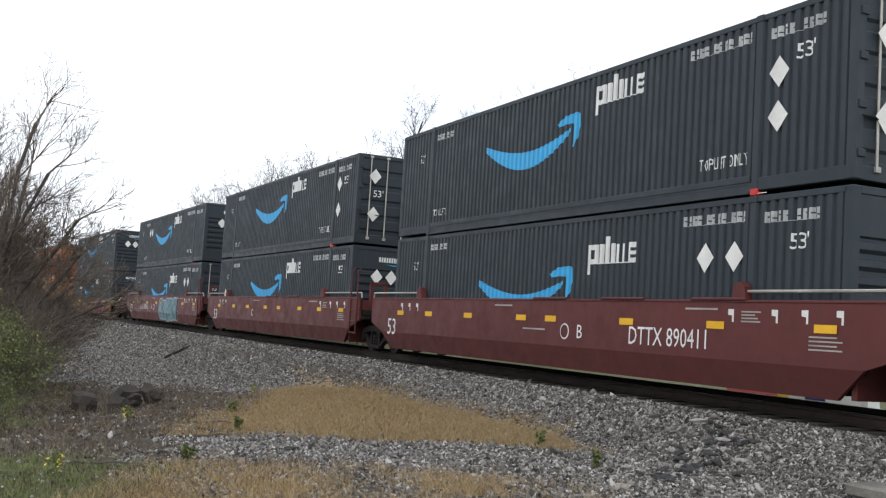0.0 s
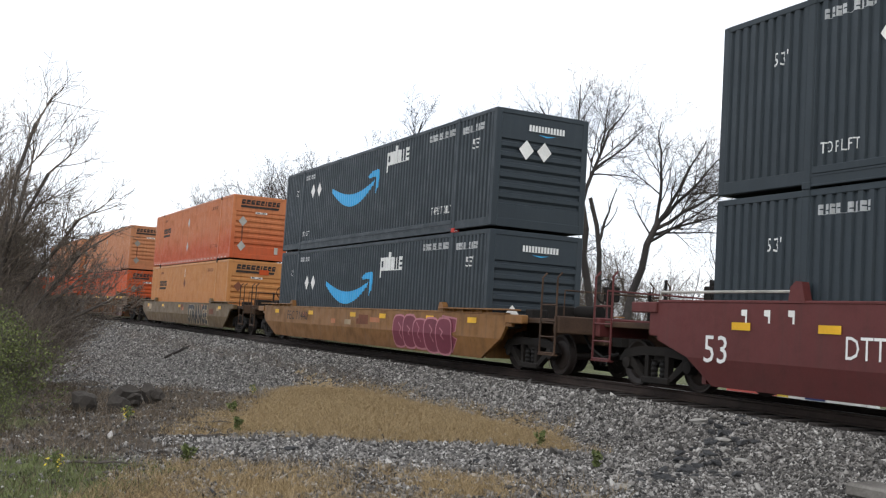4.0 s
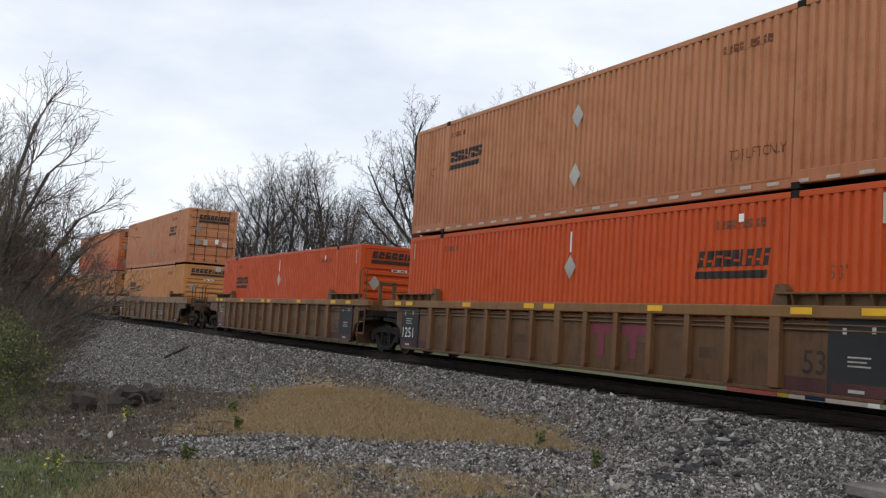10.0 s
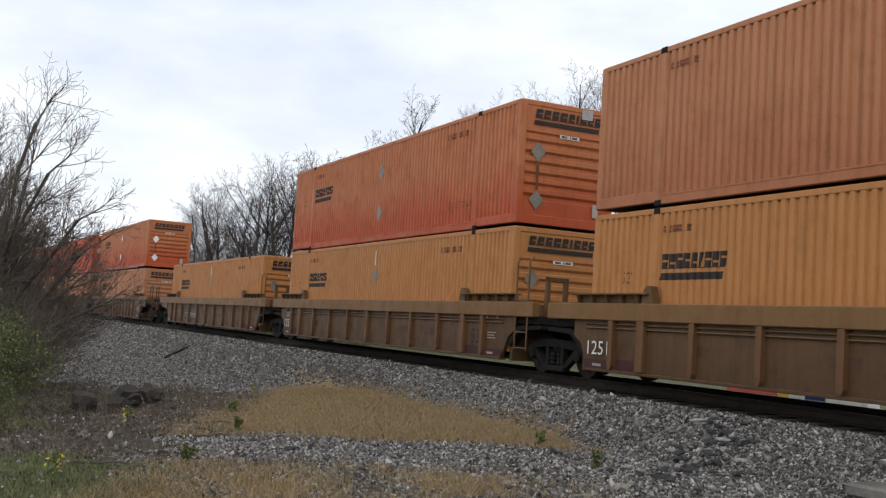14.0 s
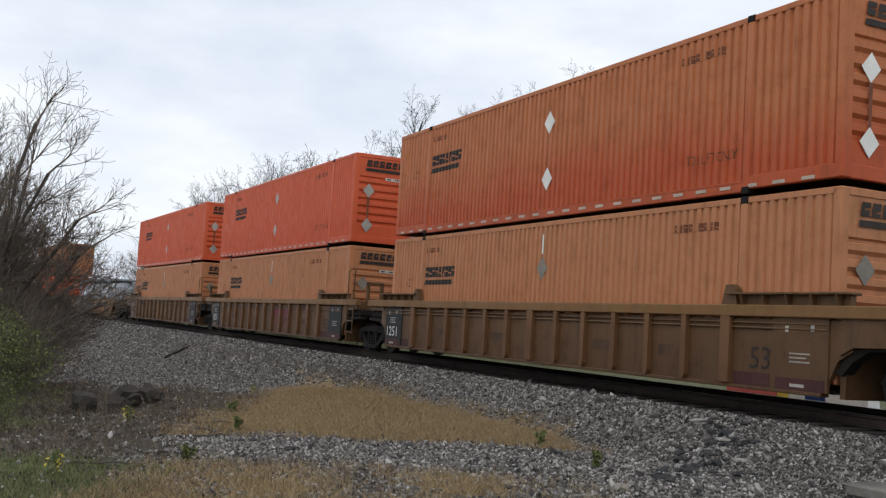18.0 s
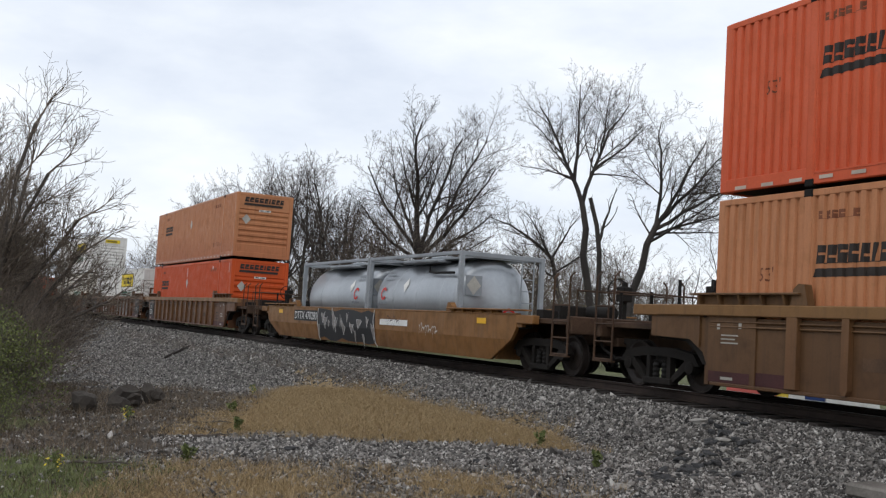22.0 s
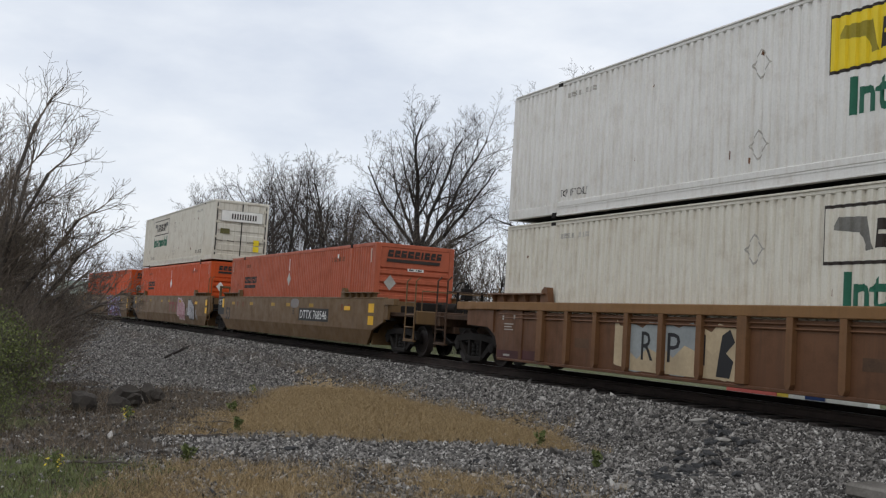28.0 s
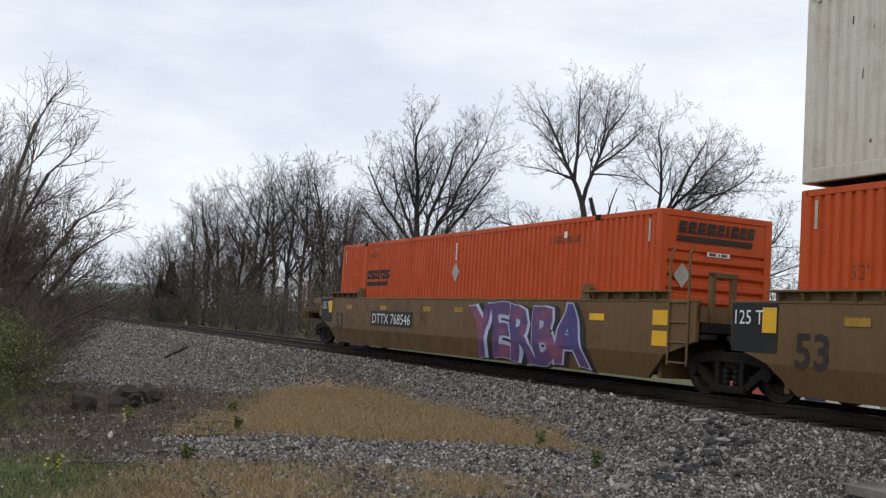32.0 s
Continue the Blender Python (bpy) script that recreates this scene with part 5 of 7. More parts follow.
def well_unit(style, body, front, rear, label, draw=None, panel=None, chord=None, pipe=False):
    """One unit of a container well car; front and rear: 'coupler' or 'joint'."""
    M = well_meshes(style)
    ob = tagged(new("well_car"), label, "rail car", "well car units of the train")
    for turn in (Matrix.Identity(4), MIRY):
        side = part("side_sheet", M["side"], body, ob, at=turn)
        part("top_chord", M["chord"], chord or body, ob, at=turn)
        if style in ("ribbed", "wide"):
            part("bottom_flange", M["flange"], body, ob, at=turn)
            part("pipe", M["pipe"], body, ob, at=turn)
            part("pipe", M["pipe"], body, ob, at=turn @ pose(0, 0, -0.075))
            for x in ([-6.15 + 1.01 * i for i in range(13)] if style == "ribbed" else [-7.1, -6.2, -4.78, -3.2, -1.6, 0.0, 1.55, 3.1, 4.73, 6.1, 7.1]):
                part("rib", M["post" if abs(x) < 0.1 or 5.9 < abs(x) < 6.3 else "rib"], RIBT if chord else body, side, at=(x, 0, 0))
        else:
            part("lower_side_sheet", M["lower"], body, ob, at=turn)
        for flip in (Matrix.Identity(4), MIRX):
            if pipe:
                part("handrail", M["pipe_guide"], PLATE, ob, at=turn @ flip)
            else:
                part("loading_guide", M["guide"], body, ob, at=turn @ flip)
            part("guide_bracket", M["bracket"], body, ob, at=turn @ flip)
            part("wheel_arch", M["arch"], GRIME, ob, at=turn @ flip)
            if style == "ribbed":
                part("end_plate", M["plate"], PANEL if panel and (front if flip == Matrix.Identity(4) else rear) == "joint" else body, ob, at=turn @ flip)
    part("floor_pan", M["pan"], GRIME, ob)
    for x in (-7.2, -6.1, 6.1, 7.2):
        part("cross_bearer", M["saddle"], GRIME, ob, at=(x, 0, 0))
    ends = ENDM if style != "smooth" else body
    for end, flip in ((front, Matrix.Identity(4)), (rear, MIRX)):
        part("bulkhead", M["bulkhead"], body, ob, at=flip)
        if end == "joint":
            part("end_deck", M["stub_deck"], GRIME, ob, at=flip)
            for turn in (Matrix.Identity(4), MIRY):
                # Smooth cars: dark end covers, their near-black also holding the shade at the joint.
                part("end_cover", M["cover"], GRIME if style == "smooth" else body, ob, at=flip @ turn)
            if flip == Matrix.Identity(4):
                part("ladder", M["mid_ladder"], body, ob)
                part("step_frame", M["mid_post"], body, ob)
        else:
            part("end_deck", M["deck"], ENDM, ob, at=flip)
            part("end_sill", M["sill"], ends, ob, at=flip)
            part("coupler", M["coupler"], GRIME, ob, at=flip)
            part("air_hose", M["hose"], BLACK, ob, at=flip)
            part("handrail", M["grab"], ends, ob, at=flip)
            part("brake_valve", M["box"], GRIME, ob, at=flip)
            part("air_reservoir", M["tank"], GRIME, ob, at=flip)
            for turn in (Matrix.Identity(4), MIRY):
                part("end_cover", M["beam"], body, ob, at=flip @ turn)
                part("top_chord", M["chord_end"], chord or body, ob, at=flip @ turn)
                part("ladder", M["ladder"], ends, ob, at=flip @ turn)
            part("end_stanchion", M["rack"], BLACK, ob, at=flip)
            part("end_stanchion", M["rack2"], GRIME, ob, at=flip)
            part("brake_stand", M["stand"], GRIME, ob, at=flip)
            wheel = part("brake_wheel", M["wheel"], BLACK, ob, at=flip)
            for sp in M["spokes"]:
                part("spoke", sp, BLACK, wheel)
    if draw:
        draw(ob)
    return ob


# ------------------------------------------------------------- bogies
@lru_cache(None)
def bogie_meshes():
    M = {}
    g = Geo()
    g.prism([(-1.12, 0.46), (-0.95, 0.66), (-0.40, 0.74), (0.40, 0.74), (0.95, 0.66), (1.12, 0.46), (0.92, 0.44), (0.72, 0.54), (0.34, 0.58), (-0.34, 0.58), (-0.72, 0.54), (-0.92, 0.44)], -1.07, -0.93, "y")
    for k in (-1, 1):
        g.prism([(k * 0.98, 0.52), (k * 0.76, 0.56), (k * 0.22, 0.10), (k * 0.36, 0.10)], -1.06, -0.94, "y")
        g.box(min(k * 0.24, k * 0.34), max(k * 0.24, k * 0.34), -1.06, -0.94, 0.16, 0.62)
    g.box(-0.40, 0.40, -1.10, -0.90, 0.08, 0.20, 0.02)
    M["frame"] = g.mesh("side_frame")
    M["spring"] = Geo().lathe([(0.2 + i * 0.044, 0.07 if i % 2 else 0.05) for i in range(8)], 8, (0, -1.0, 0), "z").mesh("spring")
    M["bolster"] = Geo().box(-0.18, 0.18, -1.0, 1.0, 0.45, 0.64, 0.03).mesh("bolster")
    M["box"] = Geo().lathe([(-1.10, 0.06), (-1.09, 0.11), (-0.93, 0.13)], 12, (0, 0, 0.42), "y").mesh("bearing_cap", True)
    w = [(-0.07, 0.08), (-0.07, 0.22), (-0.03, 0.30), (-0.05, 0.36), (-0.07, 0.38), (-0.07, 0.418), (0.045, 0.424), (0.05, 0.445), (0.075, 0.442), (0.075, 0.36), (0.03, 0.33), (0.01, 0.22), (0.09, 0.12), (0.09, 0.08)]
    g = Geo()
    g.lathe([(y - 0.745, r) for y, r in w], 28)
    g.lathe([(0.745 - y, r) for y, r in w], 28)
    g.lathe([(-0.95, 0.07), (-0.7, 0.085), (0.7, 0.085), (0.95, 0.07)], 12)
    for k in range(3):
        a = 2 * math.pi * k / 3
        g.box(-0.02 + math.cos(a) * 0.05, 0.02 + math.cos(a) * 0.05, -0.975, -0.94, -0.02 + math.sin(a) * 0.05, 0.02 + math.sin(a) * 0.05)
    M["wheelset"] = g.mesh("wheelset", True)
    return M


def bogie():
    M = bogie_meshes()
    ob = tagged(new("bogie"), "black cast steel two-axle freight bogie on the rails", "bogie", "bogies of the train")
    for turn in (Matrix.Identity(4), MIRY):
        part("side_frame", M["frame"], GRIME, ob, at=turn)
        for x in (-0.12, 0.12):
            part("spring", M["spring"], BLACK, ob, at=turn @ pose(x, 0, 0))
        for x in (-0.875, 0.875):
            part("bearing_cap", M["box"], GRIME, ob, at=turn @ pose(x, 0, 0))
    part("bolster", M["bolster"], GRIME, ob)
    for x in (-0.875, 0.875):
        part("wheelset", M["wheelset"], WHEELM, ob, "rusty wheels with bright rims", at=(x, 0, 0.424))
    return ob


# ------------------------------------------------------------- the train
def dashes(ob, z, mat=YELLOW, xs=(-7.0, -4.2, -3.6, 0.3, 3.0, 3.4, 6.3, 7.6), w=0.42, h=0.1, y=-WY - 0.014):
    for x in xs:
        flat(ob, bar(0, w, 0, h), mat, x, z, y, "reflector")


def deco_maroon(unit):
    def draw(ob):
        dashes(ob, 1.10, xs=(-7.4, -5.0, -2.9, -0.45, 1.2, 3.6, 5.6, 7.6) if unit == 2 else (-7.4, -5.6, -3.4, -0.9, 0.3, 2.9, 5.3, 7.6), h=0.12)
        flat(ob, letters("53", 0.44), INKW, -8.05, 0.56)
        flat(ob, letters({1: "B", 2: "C", 3: "A"}[unit], 0.26), INKW, {1: 1.5, 2: -2.1, 3: -2.0}[unit], 0.80)
        if unit != 2:
            flat(ob, letters("DTTX 890411", 0.32, 2.1), INKW, 3.2 if unit == 1 else -5.1, 0.76)
        if unit != 2:
            flat(ob, Geo().lathe([(0, 0.16), (0.004, 0.16)], 16), INKW, 1.05 if unit == 1 else -1.3, 0.92, name="round_emblem", label="round white emblem")
            flat(ob, Geo().lathe([(0, 0.13), (0.004, 0.13)], 16), MAROON, 1.05 if unit == 1 else -1.3, 0.92, -WY - 0.012, "round_emblem")
        for x, w in ((4.75, 0.8), (-1.9, 0.8)) + (((-0.6, 0.9),) if unit == 1 else ()):
            flat(ob, bar(0, w, 0, 0.03), PLATE, x, 1.40 if x != -0.6 else 0.92, name="small_lettering")
        for x in (5.8, 6.75, 7.35, 8.0, -6.2, -6.7, -7.2):
            flat(ob, poly([(0, 0.11), (0.09, 0.10), (0.09, 0), (0.13, 0), (0.13, 0.20), (0, 0.20)]), PLATEW, x, 1.22, name="jacking_mark")
        for k in range(4):
            flat(ob, bar(0, 0.42 - 0.06 * (k % 3), 0, 0.022), PLATE, 6.1, 1.22 + k * 0.05, name="small_lettering")
            flat(ob, bar(0, 0.62 - 0.1 * (k % 2), 0, 0.022), PLATE, 7.5, 0.85 + k * 0.06, name="small_lettering")
        for x in (-0.2, 2.3, 4.9):
            flat(ob, Geo().box(0, 1.3, -0.06, 0.06, 0, 0.05, 0.015), MAROON, x, 1.55, -WY + 0.02, "hatch_lid")
        if unit == 3:
            bubbles(ob, 0.05, 4.6, 0.2, 1.5, TEAL, "sky", PANEL, 3)
    return draw


def scribble(ob, x0, x1, z, h, mat, seed, y=-1.412):
    """A thin sprayed line in loops, like hasty handwriting."""
    r = random.Random(seed)
    pts = []
    n = int((x1 - x0) / 0.13) * 6
    for i in range(n + 1):
        t = i / n
        a = 2 * math.pi * i / 6
        pts.append((x0 + (x1 - x0) * t + 0.05 * math.sin(a + 0.6), z + h * 0.5 * (math.cos(a) * (0.55 + 0.45 * math.sin(i * 0.37 + seed)) - 0.4 * t) + r.uniform(-0.02, 0.02)))
    g = Geo()
    for (a, b), (c, d) in zip(pts, pts[1:]):
        g.add([(a, 0, b - 0.014), (c, 0, d - 0.014), (c + 0.01, 0, d + 0.014), (a + 0.01, 0, b + 0.014)], [(0, 1, 2, 3)])
    flat(ob, g, mat, 0, 0, y, "spray_line", "thin pale sprayed line")


def sprayed_panels(ob, spans, fill, ink, seed, y=-1.408, z0=0.27, z1=1.2):
    """Pale blocks sprayed on the panels between the ribs, with dark strokes on them."""
    r = random.Random(seed)
    for k, (a, b) in enumerate(spans):
        top = [(a + (b - a) * i / 5, z1 - r.uniform(0, 0.16)) for i in range(6)]
        low = [(a + (b - a) * i / 5, z0 + r.uniform(0, 0.14)) for i in range(6)]
        flat(ob, poly(low + top[::-1]), SPRAYS[fill[k % len(fill)]], 0, 0, y, "spray_fill")
        for i in range(2 if ink else 0):
            x = a + (b - a) * (0.2 + 0.45 * i + r.uniform(0, 0.15))
            w, t = r.uniform(0.04, 0.09), r.uniform(-0.08, 0.08)
            zz = r.uniform(0.75, 1.0)
            flat(ob, poly([(x, 0.42), (x + w, 0.40), (x + w + t, zz - 0.1), (x + w + 0.22, zz - 0.02), (x + w + 0.2, zz + 0.1), (x + t, zz + 0.08)]), SPRAYS[ink], 0, 0, y - 0.003, "spray_stroke")


def deco_ribbed(text=None, digits="1251", yellow=False, spray=None, old=False, wide=False):
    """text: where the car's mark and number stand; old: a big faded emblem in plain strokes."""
    def draw(ob):
        y = -1.436
        for q in (7.0, -8.05):
            if not wide:
                for k in range(3):
                    flat(ob, bar(0, 0.40 - 0.07 * (k % 2), 0, 0.022), PLATE, q + 0.32, (0.66 if q > 0 else 0.88) + k * 0.06, y, "small_lettering")
                flat(ob, bar(0, 0.07, 0, 0.09), PLATE, q + 0.22, 1.10, y, "small_plate")
                flat(ob, bar(0, 0.07, 0, 0.09), PLATE, q + 0.72, 1.12, y, "small_plate")
            flat(ob, bar(0, 0.28, 0, 0.045), PLATE, q + 0.35, 0.31, y - 0.006, "small_plate")
            flat(ob, bar(0, 0.95, 0, 0.17), coat("wine_patch", (0.060, 0.020, 0.020), 0.3, 5), q + 0.05, 0.265, y - 0.001, "paint_patch")
        flat(ob, bar(0, 0.78, 0, 0.2), coat("wine_patch", (0.060, 0.020, 0.020), 0.3, 5), 6.12, 0.265, -1.406, "paint_patch")
        flat(ob, bar(0, 0.78, 0, 0.2), coat("wine_patch", (0.060, 0.020, 0.020), 0.3, 5), -7.0, 0.265, -1.406, "paint_patch")
        flat(ob, letters("53", 0.34, 0.42), INKB, 0.62 if wide else 6.48, 0.52, -1.408)
        if digits:
            flat(ob, letters(digits, 0.26, 0.68), INKW, -7.9, 0.52, y - 0.004)
        if text:
            for (a, b), word in zip(text, ("DTTX", "730705")):
                flat(ob, bar(a - 0.03, b + 0.05, 0.46, 0.80), PANEL, 0, 0, -1.406, "number_panel", "dark number panel")
                flat(ob, letters(word, 0.26, b - a), INKD, a, 0.50, -1.412)
        for x, w in ((-4.9, 0.5), (-1.9, 0.6), (2.2, 0.6), (4.2, 0.45)):
            flat(ob, bar(0, w, 0, 0.18), coat("worn_patch", (0.078, 0.042, 0.022), 0.35, 7), x, 0.62, -1.405, "paint_patch")
        if yellow:
            dashes(ob, 1.36, xs=(-8.4, -7.65, -4.3, -1.4, -0.6, 2.9, 6.3, 7.6), y=-1.508)
        if old:
            flat(ob, poly([(0, 0.72), (0, 0.9), (0.75, 0.9), (0.75, 0.72), (0.46, 0.72), (0.46, 0.3), (0.26, 0.3), (0.26, 0.72)]), SPRAYS["wine"], 1.03, 0.2, -1.408, "faded_emblem")
            flat(ob, poly([(0, 0.72), (0, 0.9), (0.75, 0.9), (0.75, 0.72), (0.46, 0.72), (0.46, 0.3), (0.26, 0.3), (0.26, 0.72)]), SPRAYS["wine"], 2.04, 0.2, -1.408, "faded_emblem")
        if spray:
            spray(ob)
    return draw


def deco_hull(text="", spray=None, seed=1, extra=None):
    def draw(ob):
        if extra:
            extra(ob)
        dashes(ob, 0.98, xs=(-7.9, -4.1, -0.2, 2.1, 5.2, 7.5) if seed < 6 else (-7.9, 7.5), w=0.45, h=0.13)
        if text.startswith("DTTX"):
            flat(ob, bar(0, 2.5, 0, 0.36), PANEL, -6.1, 0.76, -WY - 0.014, "number_panel", "black number panel")
            flat(ob, letters(text, 0.26, 2.3), INKW, -6.0, 0.81, -WY - 0.018)
        elif text:
            flat(ob, letters(text, 0.30, 2.2), INKB, -6.4, 0.78, -WY - 0.014)
        r = random.Random(seed)
        for k in range(9 if seed < 6 else 4):
            flat(ob, bar(0, r.uniform(0.25, 0.8), 0, r.uniform(0.12, 0.3)), ORANGE["tan"] if k % 3 == 0 else coat("patch_cream", (0.33, 0.25, 0.16), 0.3) if k % 3 == 1 else INKF, r.uniform(-8, 7.5), r.uniform(0.72, 0.92), -WY - 0.008, "paint_patch")
        if spray:
            for args in spray:
                bubbles(ob, *args, hull=True)
    return draw


def deco_khaki(unit):
    def draw(ob):
        dashes(ob, 1.22, coat("dirty_reflector", (0.36, 0.215, 0.03), 0.3), (-7.0, -4.3, -1.4, 0.4, 2.9), 0.45, 0.12)
        dashes(ob, 1.16, YELLOW, (6.2,), 0.5, 0.13)
        flat(ob, bar(0, 0.42, 0, 0.26), YELLOW, 8.15, 1.12, name="reflector")
        flat(ob, bar(0, 0.42, 0, 0.26), YELLOW, 8.15, 0.76, name="reflector")
        flat(ob, letters("53", 0.52, 0.66, 0.025), INKB, -7.92, 0.58)
        flat(ob, bar(0, 1.0, 0, 0.75), PANEL, -9.28, 0.78, -WY - 0.008, "end_panel", "black stencil panel")
        flat(ob, bar(0, 0.3, 0, 0.38), YELLOW, -8.6, 1.08, -WY - 0.014, "reflector")
        flat(ob, letters("125 T", 0.22, 0.62), INKW, -9.2, 1.2, -WY - 0.016)
        for x in (-6.2, -5.4, 5.9, 6.5):
            flat(ob, bar(0, 0.16, 0, 0.2), INKF, x, 1.15, name="jacking_mark")
        if unit in (19, 21):
            x = -5.0 if unit == 21 else 1.86
            flat(ob, bar(0, 2.95, 0, 0.42), PANEL, x, 0.76, name="number_panel", label="black number panel")
            flat(ob, letters("DTTX 768546", 0.28, 2.65), INKW, x + 0.15, 0.83, -WY - 0.012)
            flat(ob, letters("A" if unit == 21 else "B", 0.24), INKB, x + 3.4 if unit == 21 else x - 0.7, 0.95)
        if unit == 20:
            red = coat("emblem_red", (0.20, 0.04, 0.035), 0.3)
            for x in (0.62, 1.24):
                flat(ob, poly([(0, 0.38), (0, 0.52), (0.56, 0.52), (0.56, 0.38), (0.35, 0.38), (0.35, 0), (0.2, 0), (0.2, 0.38)]), red, x, 0.72, name="emblem")
            flat(ob, poly([(0, 0), (0.16, 0), (0.30, 0.19), (0.44, 0), (0.6, 0), (0.38, 0.27), (0.58, 0.52), (0.42, 0.52), (0.30, 0.35), (0.18, 0.52), (0.02, 0.52), (0.22, 0.27)]), red, 1.86, 0.72, name="emblem")
            steps_down(ob, 2.65, 4.35, 0.36, 1.42, ROSE, SPRAYS["pale"], 9)
            steps_down(ob, 4.85, 6.25, 0.40, 1.36, ASH, SPRAYS["black"], 10)
            for px, pz in ((4.62, 0.86), (4.58, 0.66), (6.48, 0.80), (6.52, 0.60), (6.72, 0.52)):
                layer(ob, "spray_puff", oval(px, pz, 0.10, 0.12, 0.2, 0.9), SPRAYS["grey"], 2)
        if unit == 21:
            sprayed(ob, "YERBA", 1.2, 6.2, 0.22, 1.44, DUSK, "lilac", "black", sway=0.045)
        if unit == 19:
            layer(ob, "spray_puff", oval(1.35, 1.34, 0.45, 0.16, 0.2, 0.7), SPRAYS["grey"], 2)
    return draw


FRONT = [15.76, -3.88, -23.68, -47.72, -71.51, -95.44, -115.22, -135.05, -159.1, -178.43, -198.1, -221.80, -241.5, -260.98, -284.6, -308.33, -327.6, -347.2, -371.19, -391.03, -410.51]
SCH = "53-foot corrugated shipping container, "
TRAIN = []  # (thing, distance of its middle along the track at the start, height)
FLOOR1, FLOOR2 = 0.318, 3.215
RAISED = {6: 0.02, 7: 0.02, 9: 0.03, 12: 0.05, 13: 0.05, 14: 0.04, 16: 0.06, 18: 0.05, 20: 0.02}  # upper boxes that sit a little higher on their locks


def load(k, *boxes):
    for z, c in zip((FLOOR1, FLOOR2 + RAISED.get(k, 0.0)), boxes):
        TRAIN.append((c, FRONT[k - 1] - HALF, z))


def unit(k, *args, **kw):
    TRAIN.append((well_unit(*args, **kw), FRONT[k - 1] - HALF, 0.0))


def box(kind, doors=False, **kw):
    words = dict(tan="faded tan-orange", amber="amber orange", red="bright orange-red", faded="tan fading to red", rust="rusty dull red", brick="brick red", coral="sun-faded coral red")
    kw.setdefault("plates", PLATE if kind in ("red", "rust") else PLATED)
    kw.setdefault("corner", kind in ("red", "rust"))
    return container(SCH + words[kind] + (" with doors forward" if doors else ""), ORANGE[kind], "orange", doors, marks_orange(**kw))


def slate(doors=False, spots=(), ends=((-0.45, 1.95), (0.05, 1.95)), dz=0.0, size=True):
    return container(SCH + "dark slate with a blue arrow emblem", SLATE, "slate", doors, marks_slate(spots, ends, dz, size))


def build_train():
    j, c = "joint", "coupler"
    lab = "maroon smooth-sided articulated container well car"
    unit(1, "smooth", MAROON, c, j, lab, deco_maroon(1), pipe=True)
    load(1, slate(False, ((5.0, 1.95), (5.7, 1.95)), ((-0.75, 1.0),), -0.38), slate(True, ((6.55, 1.90), (6.55, 1.20)), ((-0.75, 2.2), (-0.75, 1.0))))
    unit(2, "smooth", MAROON, j, j, lab, deco_maroon(2), pipe=True)
    load(2, slate(False, ((-6.9, 1.35),), dz=-0.12), slate(True, ((6.5, 2.05), (6.5, 1.2)), ((-0.72, 2.2), (-0.72, 1.0))))
    unit(3, "smooth", MAROON, j, c, lab + " with pale blue graffiti", deco_maroon(3), pipe=True)
    load(3, slate(True, ((4.9, 1.95), (5.6, 1.95)), ((-0.72, 1.0), (-0.1, 1.0)), -0.38, False), slate(False, ((-4.6, 2.05), (-4.05, 2.05)), size=False))
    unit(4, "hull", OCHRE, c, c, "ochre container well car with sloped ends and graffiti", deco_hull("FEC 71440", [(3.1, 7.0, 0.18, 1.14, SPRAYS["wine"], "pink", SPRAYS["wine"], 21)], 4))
    load(4, slate(False, ((-5.0, 1.75), (-4.35, 1.75)), ((-0.6, 0.9),), -0.25), slate(False, ((-5.0, 2.05), (-4.35, 2.05))))
    unit(5, "hull", OLIVEB, c, c, "weathered olive-brown container well car with dark graffiti", deco_hull("", None, 5, lambda ob: sprayed(ob, "STRANGE", 1.95, 5.65, 0.24, 1.14, "black", "cream", "", sway=0.02)))
    load(5, box("amber", two=False, sticker=True, plates=INKF), box("faded", tape=True, plates=PLATE))
    lab = "brown ribbed articulated container well car"
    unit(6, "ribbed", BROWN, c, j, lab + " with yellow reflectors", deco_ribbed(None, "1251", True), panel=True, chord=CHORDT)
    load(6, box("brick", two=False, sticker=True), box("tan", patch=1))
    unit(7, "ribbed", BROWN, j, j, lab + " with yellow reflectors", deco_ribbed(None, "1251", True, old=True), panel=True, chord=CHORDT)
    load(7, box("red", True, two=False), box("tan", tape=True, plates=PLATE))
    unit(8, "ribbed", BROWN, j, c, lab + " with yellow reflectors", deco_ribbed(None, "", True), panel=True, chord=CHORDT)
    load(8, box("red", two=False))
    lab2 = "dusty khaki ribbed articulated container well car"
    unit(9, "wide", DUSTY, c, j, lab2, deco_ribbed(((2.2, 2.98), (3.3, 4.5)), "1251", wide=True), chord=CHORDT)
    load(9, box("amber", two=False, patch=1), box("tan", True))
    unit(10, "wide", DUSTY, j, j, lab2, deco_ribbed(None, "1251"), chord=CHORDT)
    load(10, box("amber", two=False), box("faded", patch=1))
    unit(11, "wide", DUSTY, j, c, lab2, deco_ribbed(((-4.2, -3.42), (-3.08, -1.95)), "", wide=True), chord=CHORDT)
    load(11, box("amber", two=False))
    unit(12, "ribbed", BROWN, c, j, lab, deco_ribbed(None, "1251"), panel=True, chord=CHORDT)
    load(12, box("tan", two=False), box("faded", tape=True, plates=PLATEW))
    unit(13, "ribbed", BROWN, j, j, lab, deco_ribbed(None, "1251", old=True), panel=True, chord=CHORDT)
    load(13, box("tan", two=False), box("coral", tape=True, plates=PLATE))
